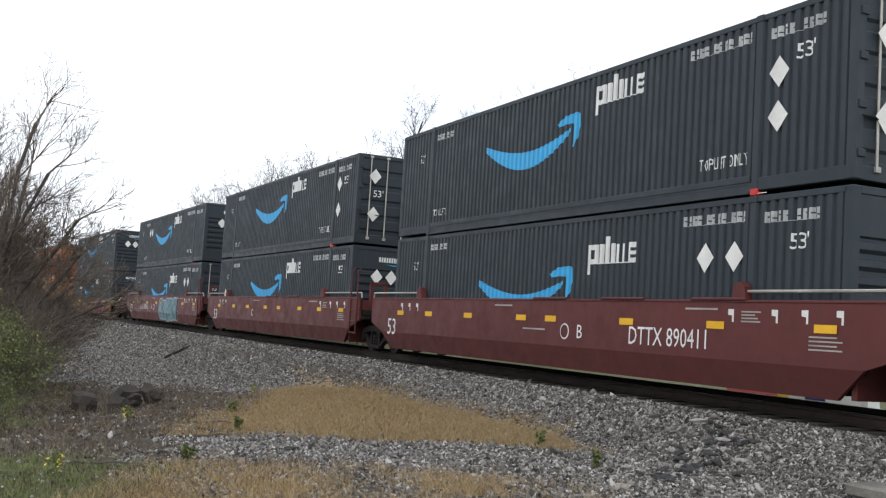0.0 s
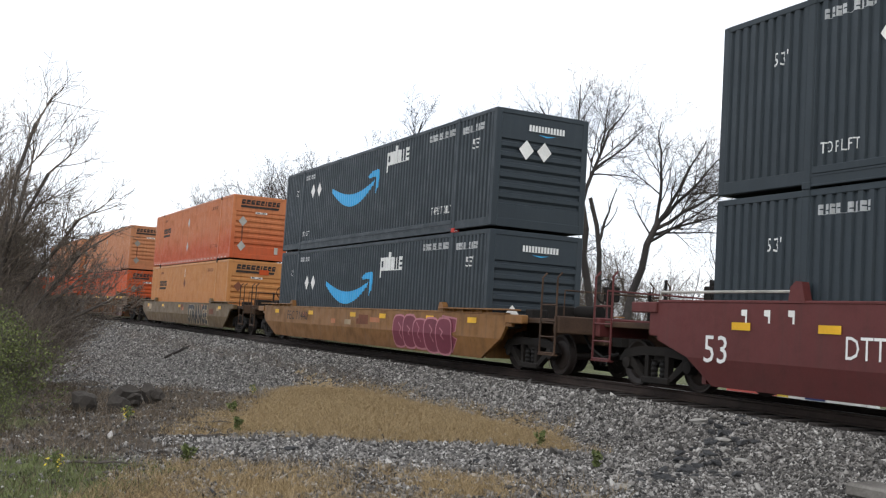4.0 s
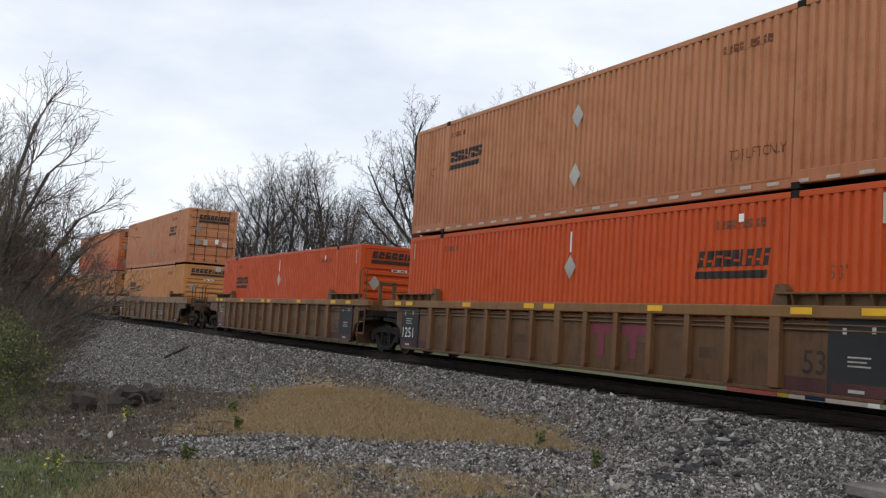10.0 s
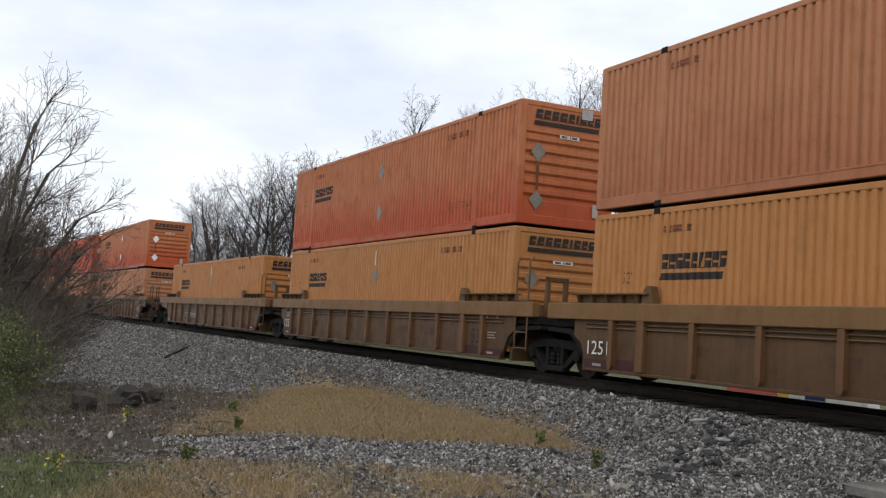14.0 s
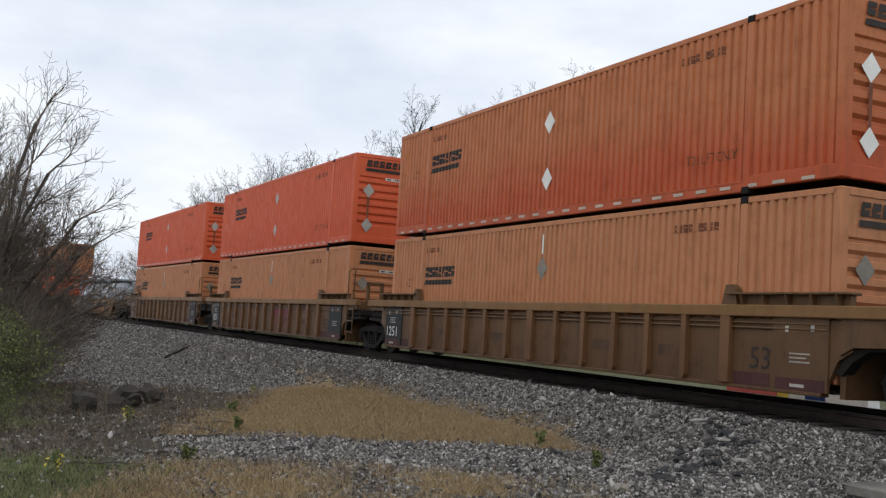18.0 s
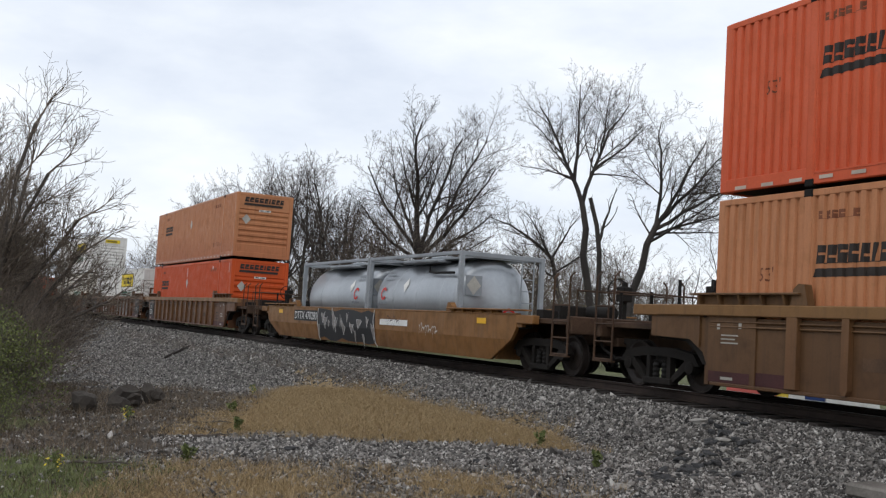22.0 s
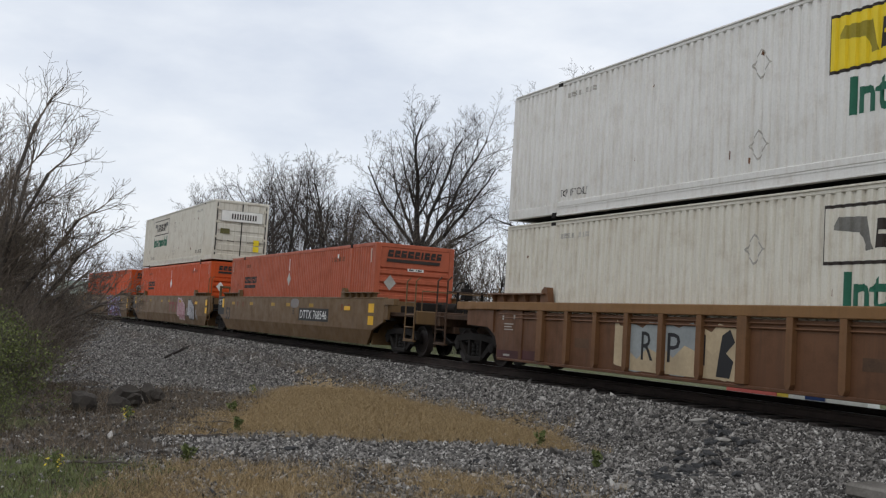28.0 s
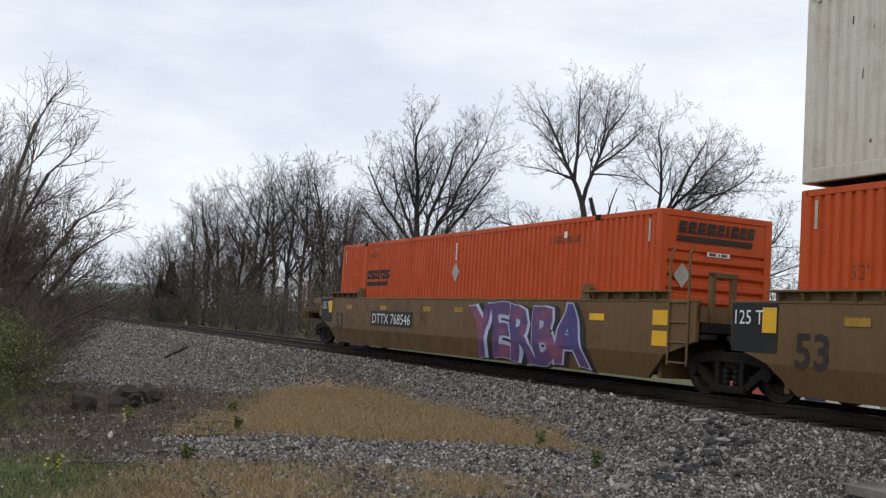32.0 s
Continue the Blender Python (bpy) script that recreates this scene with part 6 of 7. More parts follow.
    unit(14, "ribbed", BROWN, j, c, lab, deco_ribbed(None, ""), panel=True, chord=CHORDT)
    load(14, box("tan", two=False), box("coral", tape=True, plates=PLATE))
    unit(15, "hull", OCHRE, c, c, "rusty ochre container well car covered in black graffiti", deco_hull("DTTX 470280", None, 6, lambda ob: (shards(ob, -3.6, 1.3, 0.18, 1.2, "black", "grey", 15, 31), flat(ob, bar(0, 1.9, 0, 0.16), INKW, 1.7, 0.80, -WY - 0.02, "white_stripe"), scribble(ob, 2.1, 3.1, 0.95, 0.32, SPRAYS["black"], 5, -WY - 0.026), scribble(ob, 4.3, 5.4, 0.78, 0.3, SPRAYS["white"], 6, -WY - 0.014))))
    for q, fr in ((5.05, True), (11.15, False)):
        TRAIN.append((tank_container(fr), FRONT[14] - q, FLOOR1))
    ribs = [-6.15 + 1.01 * i for i in range(13)]
    bays = [(a + 0.08, b - 0.08) for a, b in zip(ribs, ribs[1:])]

    def lines(ob):
        scribble(ob, 1.25, 2.15, 0.96, 0.34, SPRAYS["grey"], 1)
        scribble(ob, 2.3, 3.2, 0.86, 0.36, SPRAYS["grey"], 2)

    def blocks(ob):
        sprayed_panels(ob, bays[7:11], ("grey",), "black", 42)
        for k, x in enumerate((-4.0, -3.55, -3.02, -2.7)):
            flat(ob, poly([(0, 0.4), (0.1, 0.4), (0.1, 0.8), (0.34, 0.84), (0.36, 0.98), (0, 0.96)] if k % 2 else [(0, 0.45), (0.3, 0.4), (0.32, 0.52), (0.1, 0.55), (0.1, 0.82), (0.34, 0.86), (0.3, 0.98), (0, 0.94)]), SPRAYS["white"], x, 0, -1.410, "spray_stroke")

    def cream(ob):
        sprayed_panels(ob, [(a - 0.03, b + 0.03) for a, b in bays[3:6]] + [(-3.55, -3.17)], ("haze", "haze", "cream", "cream"), "", 44)
        for (a, b), top in zip(bays[3:6], (0.62, 0.7, 0.8)):
            flat(ob, poly([(a, 0.30), (b, 0.29), (b, top), (a + 0.5, top + 0.1), (a + 0.2, top - 0.12), (a, top)]), SPRAYS["cream"], 0, 0, -1.411, "spray_fill")
        for ch, x in (("R", -2.72), ("P", -1.98), ("I", -1.2)):
            flat(ob, letters(ch, 0.5, 0.2 if ch == "I" else 0.34), SPRAYS["black"], x, 0.5, -1.414, "spray_stroke")
        flat(ob, poly([(-0.72, 0.34), (-0.4, 0.33), (-0.32, 0.6), (-0.5, 0.72), (-0.3, 0.9), (-0.42, 1.1), (-0.6, 1.0), (-0.66, 0.7)]), SPRAYS["black"], 0, 0, -1.414, "spray_stroke")
    lab3 = "rust-brown ribbed articulated container well car"
    unit(16, "ribbed", RUST, c, j, lab3 + " with thin scrawls", deco_ribbed(None, "1251", False, lines), panel=True, chord=CHORDT)
    load(16, box("red", two=False), box("tan", two=False, streak=False, tape=True, plates=PLATE))
    unit(17, "ribbed", RUST, j, j, lab3 + " with white graffiti", deco_ribbed(None, "", False, blocks), panel=True)
    W = "53-foot white corrugated shipping container with a yellow sign"
    load(17, container(W, WHITE, "white", False, marks_white("yellow", True)))
    unit(18, "ribbed", RUST, j, c, lab3 + " with pale graffiti", deco_ribbed(None, "", False, cream), panel=True, chord=CHORDT)
    load(18, container("53-foot cream corrugated shipping container with a pale sign", CREAM, "white", False, marks_white("pale", True)), container(W, WHITE, "white", False, marks_white("yellow")))
    lab4 = "khaki smooth-sided articulated container well car"
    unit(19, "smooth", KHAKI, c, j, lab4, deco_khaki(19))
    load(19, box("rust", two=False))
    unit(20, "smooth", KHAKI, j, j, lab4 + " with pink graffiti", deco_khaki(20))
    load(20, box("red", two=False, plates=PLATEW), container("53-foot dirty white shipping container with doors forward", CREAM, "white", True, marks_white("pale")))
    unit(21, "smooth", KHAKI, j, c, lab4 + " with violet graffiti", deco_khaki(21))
    load(21, box("red", two=False))
    first = bogie()
    spots = []
    joints = {1, 2, 6, 7, 9, 10, 12, 13, 16, 17, 19, 20}
    for k, f in enumerate(FRONT, 1):
        if k - 1 not in joints:
            spots.append(f + 1.70)
        spots.append((f - LONG + FRONT[k]) / 2 if k in joints else f - LONG - 1.70)
    for i, s in enumerate(spots):
        if i == 0:
            b = first
        else:
            b = copy_thing(first, Matrix.Identity(4))
        TRAIN.append((b, s, 0.0))


build_train()


# ------------------------------------------------------------- bare trees
def grow(seed, height, radius, kids=(5, 5, 4, 4, 3), reach=(0.36, 0.46, 0.30, 0.18, 0.10, 0.055), spread=0.75, lean=(0, 0), side=(0, 0), up=0.10, fork=0.45, stems=1, least=0.010):
    """Branches of a leafless tree as rows of (start, end, start radius, end radius, level).
    reach: length of each level's limbs as shares of the height; fork: where on the trunk limbs begin."""
    r = random.Random(seed)
    rows = []
    levels = len(kids)

    def limb(p, d, length, rad, lev, end):
        n = 5 if lev < 2 else 4 if lev < 4 else 3
        pts, q, dd = [p], p.copy(), d.normalized()
        for i in range(n):
            wob = 0.055 + 0.032 * lev
            pull = 0.02 if lev == 0 else up
            dd = (dd + Vector((r.gauss(0, wob) + side[0] * 0.05, r.gauss(0, wob) + side[1] * 0.05, r.gauss(0, wob) + pull))).normalized()
            nx = q + dd * (length / n)
            r0, r1 = rad + (end - rad) * i / n, rad + (end - rad) * (i + 1) / n
            rows.append((q.copy(), nx.copy(), max(r0, least), max(r1, least), lev))
            q = nx
            pts.append(nx.copy())
        if lev >= levels:
            return
        m = kids[lev] + r.randint(-1, 1)
        for k in range(m):
            t = r.uniform(fork if lev == 0 else 0.22, 1.0) if k else 1.0
            i = min(n - 1, int(t * n))
            base = pts[i].lerp(pts[i + 1], t * n - i)
            here = (pts[i + 1] - pts[i]).normalized()
            perp = here.orthogonal().normalized()
            perp.rotate(Matrix.Rotation(6.283 * (k + r.random()) / m, 3, here))
            sp = spread * r.uniform(0.55, 1.3) * (0.5 if k == 0 else 1.0)
            nd = here * math.cos(sp) + perp * math.sin(sp)
            rr = (rad + (end - rad) * t) * (0.84 if k == 0 else r.uniform(0.50, 0.74))
            limb(base, nd, height * reach[lev + 1] * r.uniform(0.65, 1.2) * (1.1 - 0.3 * t), rr, lev + 1, rr * 0.5)

    for i in range(stems):
        many = stems > 1
        off = Vector((r.uniform(-0.35, 0.35), r.uniform(-0.35, 0.35), 0)) * many
        d = Vector((lean[0] + r.gauss(0, 0.4) * many, lean[1] + r.gauss(0, 0.4) * many, 1))
        rr = radius * (r.uniform(0.5, 1.0) if many else 1)
        limb(off, d, height * reach[0] * (r.uniform(0.7, 1.3) if many else 1), rr, 0, rr * 0.68)
    return rows


def limbs_mesh(name, rows, sides):
    a, b = np.array([tuple(r[0]) for r in rows]), np.array([tuple(r[1]) for r in rows])
    ra, rb = np.array([r[2] for r in rows]), np.array([r[3] for r in rows])
    d = b - a
    d /= np.linalg.norm(d, axis=1)[:, None] + 1e-9
    b = b + d * (rb * 0.6)[:, None]
    ref = np.where(np.abs(d[:, 2:3]) > 0.9, np.array([[1.0, 0, 0]]), np.array([[0, 0, 1.0]]))
    u = np.cross(d, ref)
    u /= np.linalg.norm(u, axis=1)[:, None]
    w = np.cross(d, u)
    vs = []
    for p, rr in ((a, ra), (b, rb)):
        for k in range(sides):
            c, s = math.cos(6.28318 * k / sides), math.sin(6.28318 * k / sides)
            vs.append(p + (u * c + w * s) * rr[:, None])
    n = len(rows)
    V = np.stack(vs, 1).reshape(-1, 3)
    base = np.arange(n) * (2 * sides)
    F = np.concatenate([np.c_[base + k, base + (k + 1) % sides, base + sides + (k + 1) % sides, base + sides + k] for k in range(sides)])
    me = raw_mesh(name, V, F)
    me.shade_smooth()
    return me


def tree(rows, label, bark, twig, cut=2, name="bare_tree", group="leafless trees"):
    ob = tagged(new(name), label, "tree", group)
    part("trunk", limbs_mesh("trunk", [r for r in rows if r[4] < cut], 7), bark, ob)
    part("crown", limbs_mesh("crown", [r for r in rows if r[4] >= cut], 3), twig, ob, "bare twigs")
    return ob


def stand(ob, x, y, turn=0.0, scale=1.0, sink=0.1):
    m = Matrix.Translation((x, y, float(lie(x, y)) - sink)) @ Matrix.Rotation(turn, 4, "Z") @ Matrix.Scale(scale, 4)
    ob.matrix_basis = m
    return ob


def toward(px, d):
    """A place on the ground d metres out, at a share px of the picture's width from its middle."""
    return px * d, d


def crown_tree(seed, limbs, thin=0.006, dense=1.0, levels=4, reach=1.0):
    """Rows of a leafless tree from its main limbs. A limb: (parent, share of the parent's length where it starts, tilt from
    upright in degrees to the right, tilt in depth, length, turn along it in degrees, radius at its base)."""
    r = random.Random(seed)
    rows, lines = [], []

    def heading(a, b):
        a, b = radians(a), radians(b)
        return Vector((math.sin(a) * math.cos(b), math.sin(b), math.cos(a) * math.cos(b)))

    def twigs(pts, rads, lev, length, first):
        if lev > levels:
            return
        n = len(pts) - 1
        m = max(2, round(dense * (length * (1.6 if lev == 1 else 2.2 if lev == 2 else 2.9) + 1.8)))
        if lev == levels:
            m = min(m, 3)
        turn = r.uniform(0, 6.28)
        for k in range(m):
            t = first + (1 - first) * (k + r.uniform(0.2, 0.9)) / m
            i = min(n - 1, int(t * n))
            q = pts[i].lerp(pts[i + 1], t * n - i)
            here = (pts[i + 1] - pts[i]).normalized()
            perp = here.orthogonal().normalized()
            turn += 2.4 + r.uniform(-0.5, 0.5)
            perp.rotate(Matrix.Rotation(turn, 3, here))
            sp = r.uniform(0.45, 0.9) if lev < 3 else r.uniform(0.5, 1.05)
            d = (here * math.cos(sp) + perp * math.sin(sp) + Vector((0, 0, 0.12))).normalized()
            ln = length * (0.62 - 0.30 * t) * r.uniform(0.55, 1.15)
            if lev == 1:
                ln = min(ln, 3.2)
            rad = max(thin, (rads[i] + (rads[i + 1] - rads[i]) * (t * n - i)) * r.uniform(0.42, 0.62))
            segs = 4 if lev < 3 else 3 if lev == 3 else 2
            line, rr, at, dd = [q], [rad], q.copy(), d
            for j in range(segs):
                dd = (dd + Vector((r.gauss(0, 0.15), r.gauss(0, 0.15), r.gauss(0.03, 0.12)))).normalized()
                nx = at + dd * (ln / segs)
                r1 = max(thin, rad * (1 - 0.75 * (j + 1) / segs))
                rows.append((at.copy(), nx.copy(), rr[-1], r1, lev + 1))
                line.append(nx.copy())
                rr.append(r1)
                at = nx
            twigs(line, rr, lev + 1, ln, 0.15)

    for par, t, tilt, deep, length, turn, rad in limbs:
        if par is None:
            at, n = Vector((0, 0, 0)), 6
        else:
            pts = lines[par][0]
            k = min(len(pts) - 2, int(t * (len(pts) - 1)))
            at, n = pts[k].lerp(pts[k + 1], t * (len(pts) - 1) - k), 7
        line, rads = [at.copy()], [rad]
        length = length if par is None else length * reach
        end = rad * 0.62 if par is None else max(thin, rad * 0.22)
        for i in range(n):
            d = (heading(tilt + turn * (i + 0.5) / n, deep) + Vector((r.gauss(0, 0.10), r.gauss(0, 0.10), r.gauss(0, 0.05)))).normalized()
            nx = at + d * (length / n)
            r1 = rad + (end - rad) * (i + 1) / n
            rows.append((at.copy(), nx.copy(), rads[-1], r1, 0 if par is None else 1))
            line.append(nx.copy())
            rads.append(r1)
            at = nx
        lines.append((line, rads, length, par))
    for line, rads, length, par in lines:
        if par is not None:
            twigs(line, rads, 1, length, 0.18)
    return rows


def upright_limbs(seed, height, girth, count=7, wide=38):
    """Limbs of a wood-grown tree: a straight trunk that goes on as a leader, with rising limbs round it."""
    r = random.Random(seed)
    limbs = [(None, 0, r.uniform(-4, 4), 0, height * 0.42, r.uniform(-4, 4), girth), (0, 1.0, r.uniform(-5, 5), r.uniform(-6, 6), height * 0.55, r.uniform(-8, 8), girth * 0.6)]
    for k in range(count):
        side = 1 if k % 2 else -1
        limbs.append((0 if k < count * 0.6 else 1, r.uniform(0.55, 1.0) if k < count * 0.6 else r.uniform(0.1, 0.45), side * r.uniform(wide * 0.45, wide), r.uniform(-30, 30), height * r.uniform(0.30, 0.48), -side * r.uniform(8, 24), girth * r.uniform(0.3, 0.45)))
    return limbs


def build_trees():
    big = "tall leafless tree with a broad rounded crown behind the track"
    stand(tree(crown_tree(11, [(None, 0, 1, 0, 5.9, -2, 0.33), (0, 1, -4, 0, 8.8, 4, 0.2), (0, 0.9, -62, 10, 5.6, 24, 0.13), (0, 0.95, -42, -15, 6.9, 14, 0.14), (0, 1, -24, 20, 6.9, 6, 0.13), (0, 1, 13, -15, 8.2, 5, 0.15),
                               (0, 0.96, 30, 12, 9.6, -4, 0.16), (0, 0.9, 42, -12, 8.2, -5, 0.14), (0, 0.86, 58, 15, 6.4, -12, 0.12), (0, 0.8, 74, -8, 5.4, -20, 0.10), (0, 0.82, -76, 5, 5.0, 26, 0.10), (1, 0.3, -22, -10, 4.6, 8, 0.09), (1, 0.25, 24, 8, 4.8, -6, 0.09)], 0.0055, reach=0.90), big, BARKD, TWIG), *toward(-0.022, 62))
    stand(tree(crown_tree(27, [(None, 0, -4, 0, 8.1, -4, 0.24), (0, 1, -19, 5, 6.0, -14, 0.13), (1, 0.22, 7, -8, 5.2, -9, 0.10), (0, 1, 14, 8, 6.2, 22, 0.12), (3, 0.34, 52, -5, 3.8, -8, 0.07), (1, 0.25, -74, 4, 2.9, -12, 0.055), (3, 0.28, 84, 5, 3.0, 22, 0.05), (1, 0.5, -48, 12, 2.8, 10, 0.05), (3, 0.5, 2, -10, 3.4, 10, 0.06)], 0.0042, 1.15, reach=0.95), "tall leafless tree with a forked, vase-shaped crown", BARKD, TWIG), *toward(0.152, 52))
    stand(tree(crown_tree(31, [(None, 0, 8, 0, 7.2, 8, 0.24), (0, 0.97, 2, 4, 6.2, 2, 0.10), (0, 1, 26, -10, 5.3, 6, 0.11), (0, 1, 42, 8, 6.2, 4, 0.11), (0, 0.95, 56, -6, 6.4, 2, 0.10), (0, 0.9, 70, 10, 5.4, -2, 0.09), (0, 0.92, 84, -4, 4.2, 6, 0.06), (0, 0.9, -34, 8, 2.6, 12, 0.05), (0, 0.85, 62, -20, 5.0, -14, 0.08)], 0.0048, 1.2, reach=0.87), "leafless tree with limbs swept to one side", BARKD, TWIG), *toward(0.170, 50))
    stand(tree(crown_tree(36, [(None, 0, 24, 0, 3.0, 22, 0.17), (0, 1, 52, 5, 6.6, -14, 0.11), (1, 0.35, 74, -6, 4.0, -10, 0.06), (1, 0.25, 34, 8, 3.4, 6, 0.06), (0, 0.8, 70, -10, 4.4, 10, 0.07), (0, 0.9, 12, 8, 2.6, 6, 0.05)], 0.0048, 1.1, reach=0.98), "low leafless tree leaning to one side", BARKD, TWIG), *toward(0.212, 48))
    stand(tree(crown_tree(34, [(None, 0, -2, 0, 8.2, -4, 0.17), (0, 0.72, 20, 5, 3.0, -4, 0.10), (0, 0.85, -24, -10, 1.2, 10, 0.05)], 0.008, 0.45, 2), "broken stump of a dead tree", BARKD, BARKD, 1), *toward(0.162, 51))
    stand(tree(crown_tree(35, [(None, 0, -2, 0, 5.6, -8, 0.2), (0, 1, -46, 6, 4.2, -22, 0.11), (0, 0.9, -20, -10, 3.6, -14, 0.08), (0, 1, 20, 10, 3.0, 20, 0.08), (0, 0.85, 52, -6, 3.0, 10, 0.07), (0, 0.8, -66, 4, 3.6, 8, 0.07)], 0.0055, 1.0), "low leafless tree with arching limbs", BARKD, TWIG), *toward(0.128, 58))
    lab = "leafless tree in the woods behind the track"
    woods = [tree(crown_tree(41 + i, upright_limbs(41 + i, 12.4 - 0.5 * i, 0.19, 7, 40), 0.0072, 0.85), lab, BARKD, TWIG) for i in range(3)]
    spots = [(-0.115, 72, 1.0, 1.0), (-0.150, 76, 1.03, 2.0), (-0.178, 82, 1.06, 3.0), (-0.215, 88, 0.95, 0.4), (-0.240, 98, 0.92, 4.4), (-0.088, 70, 0.80, 5.0), (0.005, 78, 0.72, 2.2), (-0.135, 90, 1.22, 3.3), (-0.052, 84, 0.82, 0.9),
             (0.090, 74, 0.66, 2.9), (-0.196, 76, 0.80, 2.4), (-0.100, 84, 1.0, 4.0), (-0.228, 92, 0.98, 1.7), (-0.163, 94, 1.2, 5.5), (0.055, 66, 0.55, 3.6), (-0.262, 108, 0.80, 0.8), (-0.128, 70, 0.72, 1.4), (-0.185, 98, 1.2, 2.7)]
    for i, (px, d, sc, tn) in enumerate(spots):
        t = woods[i] if i < 3 else copy_thing(woods[i % 3], Matrix.Identity(4))
        stand(t, *toward(px, d), tn, sc)
    def thicket(seed):
        r = random.Random(seed)
        stems = [(None, 0, 0, 0, 0.3, 0, 0.06)] + [(0, 0.8, r.uniform(-38, 38), r.uniform(-35, 35), r.uniform(3.4, 5.6), r.uniform(-14, 14), r.uniform(0.03, 0.06)) for k in range(9)]
        ob = tagged(new("sapling_thicket"), "dense thicket of bare saplings behind the track", "thicket", "sapling thickets")
        part("branchwork", limbs_mesh("branchwork", crown_tree(seed, stems, 0.0065, 0.85, 3), 3), TWIGM, ob)
        return ob
    thickets = [thicket(300 + i) for i in range(3)]
    r = random.Random(17)
    for i in range(50):
        t = thickets[i] if i < 3 else copy_thing(thickets[i % 3], Matrix.Identity(4))
        d = r.uniform(62, 80) if i < 26 else r.uniform(78, 104)
        px = r.uniform(-0.14, 0.215) if i < 26 else r.uniform(-0.30, -0.08)
        size = r.uniform(0.75, 1.25) * (1.0 if i < 26 else 1.15)
        if i >= 44:
            px, d, size = r.uniform(-0.10, 0.20), r.uniform(56, 66), r.uniform(1.2, 1.6)
        stand(t, *toward(px, d), r.uniform(0, 6), size)
    far = [tree(crown_tree(51 + i, upright_limbs(51 + i, 7.5, 0.11, 6, 52), 0.012, 0.8, 3), "small leafless tree far beyond the track", BARK, TWIGN, group="distant leafless trees") for i in range(2)]
    for i in range(24):
        r = random.Random(70 + i)
        t = far[i] if i < 2 else copy_thing(far[i % 2], Matrix.Identity(4))
        big_one = i == 15
        x, y = toward(0.225 + 0.0115 * i + r.uniform(-0.006, 0.006), 125 if big_one else r.uniform(125, 190))
        stand(t, x, y, r.uniform(0, 6), 1.5 if big_one else r.uniform(0.75, 1.25))


build_trees()


def limb_tree(seed, aims, thick, label):
    """A tree seen from its base upward: long limbs in the directions given, each with side branches and twigs."""
    rows = []
    for k, v in enumerate(aims):
        v = Vector(v)
        rows += grow(seed + k, v.length, thick * (0.5 + 0.5 * v.length / 7), (9, 5, 4, 3), (0.93, 0.23, 0.15, 0.09, 0.05), spread=0.6, fork=0.2, lean=(v.x / v.z, v.y / v.z), up=0.03, least=0.0045)
    return tree(rows, label, BARK, TWIGN, cut=1, group="near leafless trees")


def build_near_trees():
    lab = "leafless roadside tree with many thin branches in front of the track"
    a = limb_tree(610, ((0.85, 0, 6.0), (1.2, 0.3, 4.7), (1.75, -0.3, 4.3), (0.5, 0.4, 5.2), (2.2, 0.2, 3.6), (2.9, -0.2, 2.3), (3.1, 0.3, 1.5), (0.1, -0.4, 4.6), (2.4, 0.5, 1.25), (1.7, -0.4, 1.0)), 0.062, lab)
    stand(a, -10.0, 22, 0, 1, -0.35)
    b = limb_tree(640, ((0.6, 0, 5.0), (1.4, 0.4, 4.5), (2.1, -0.3, 3.9), (2.9, 0.2, 2.7), (3.4, -0.2, 1.4), (2.4, 0.5, 1.6), (1.4, -0.5, 2.8), (2.0, 0.2, 3.2)), 0.06, lab)
    stand(b, -12.4, 27, 0, 1, -0.2)
    stand(copy_thing(b, Matrix.Identity(4)), -11.3, 24.6, 0.35, 0.9, -0.2)
    g = "near leafless trees"
    stand(tree(grow(63, 7.0, 0.09, (6, 6, 5, 4, 3), (0.28, 0.48, 0.32, 0.18, 0.10, 0.05), spread=0.7, fork=0.1, side=(0.5, 0), lean=(0.2, 0), least=0.006), lab, BARK, TWIGN, group=g), -18.2, 38)
    stand(tree(grow(64, 8.0, 0.11, (6, 6, 5, 4, 3), (0.28, 0.48, 0.32, 0.18, 0.10, 0.05), spread=0.62, fork=0.1, side=(0.4, 0), lean=(0.15, 0), least=0.007), lab, BARK, TWIGN, group=g), -22.8, 50)


build_near_trees()


# ------------------------------------------------------------- undergrowth
def shrub(seed, height, stems, name, label, wood, leaf=None, leaves=0, size=0.05, kids=(5, 4, 3)):
    rows = grow(seed, height, 0.022, kids, (0.5, 0.4, 0.24, 0.14), spread=0.7, fork=0.1, stems=stems, up=0.06, least=0.004)
    r = np.random.RandomState(seed)
    ob = tagged(new(name), label, "shrub", "undergrowth")
    part("branchwork", limbs_mesh("branchwork", rows, 3), wood, ob)
    if leaf is not None:
        tips = np.array([tuple(q[1]) for q in rows if q[4] >= 2])
        c = tips[r.randint(0, len(tips), leaves)] + r.normal(0, 0.10, (leaves, 3))
        part("foliage", leaf_mesh("foliage", c, size, r), leaf, ob)
    return ob


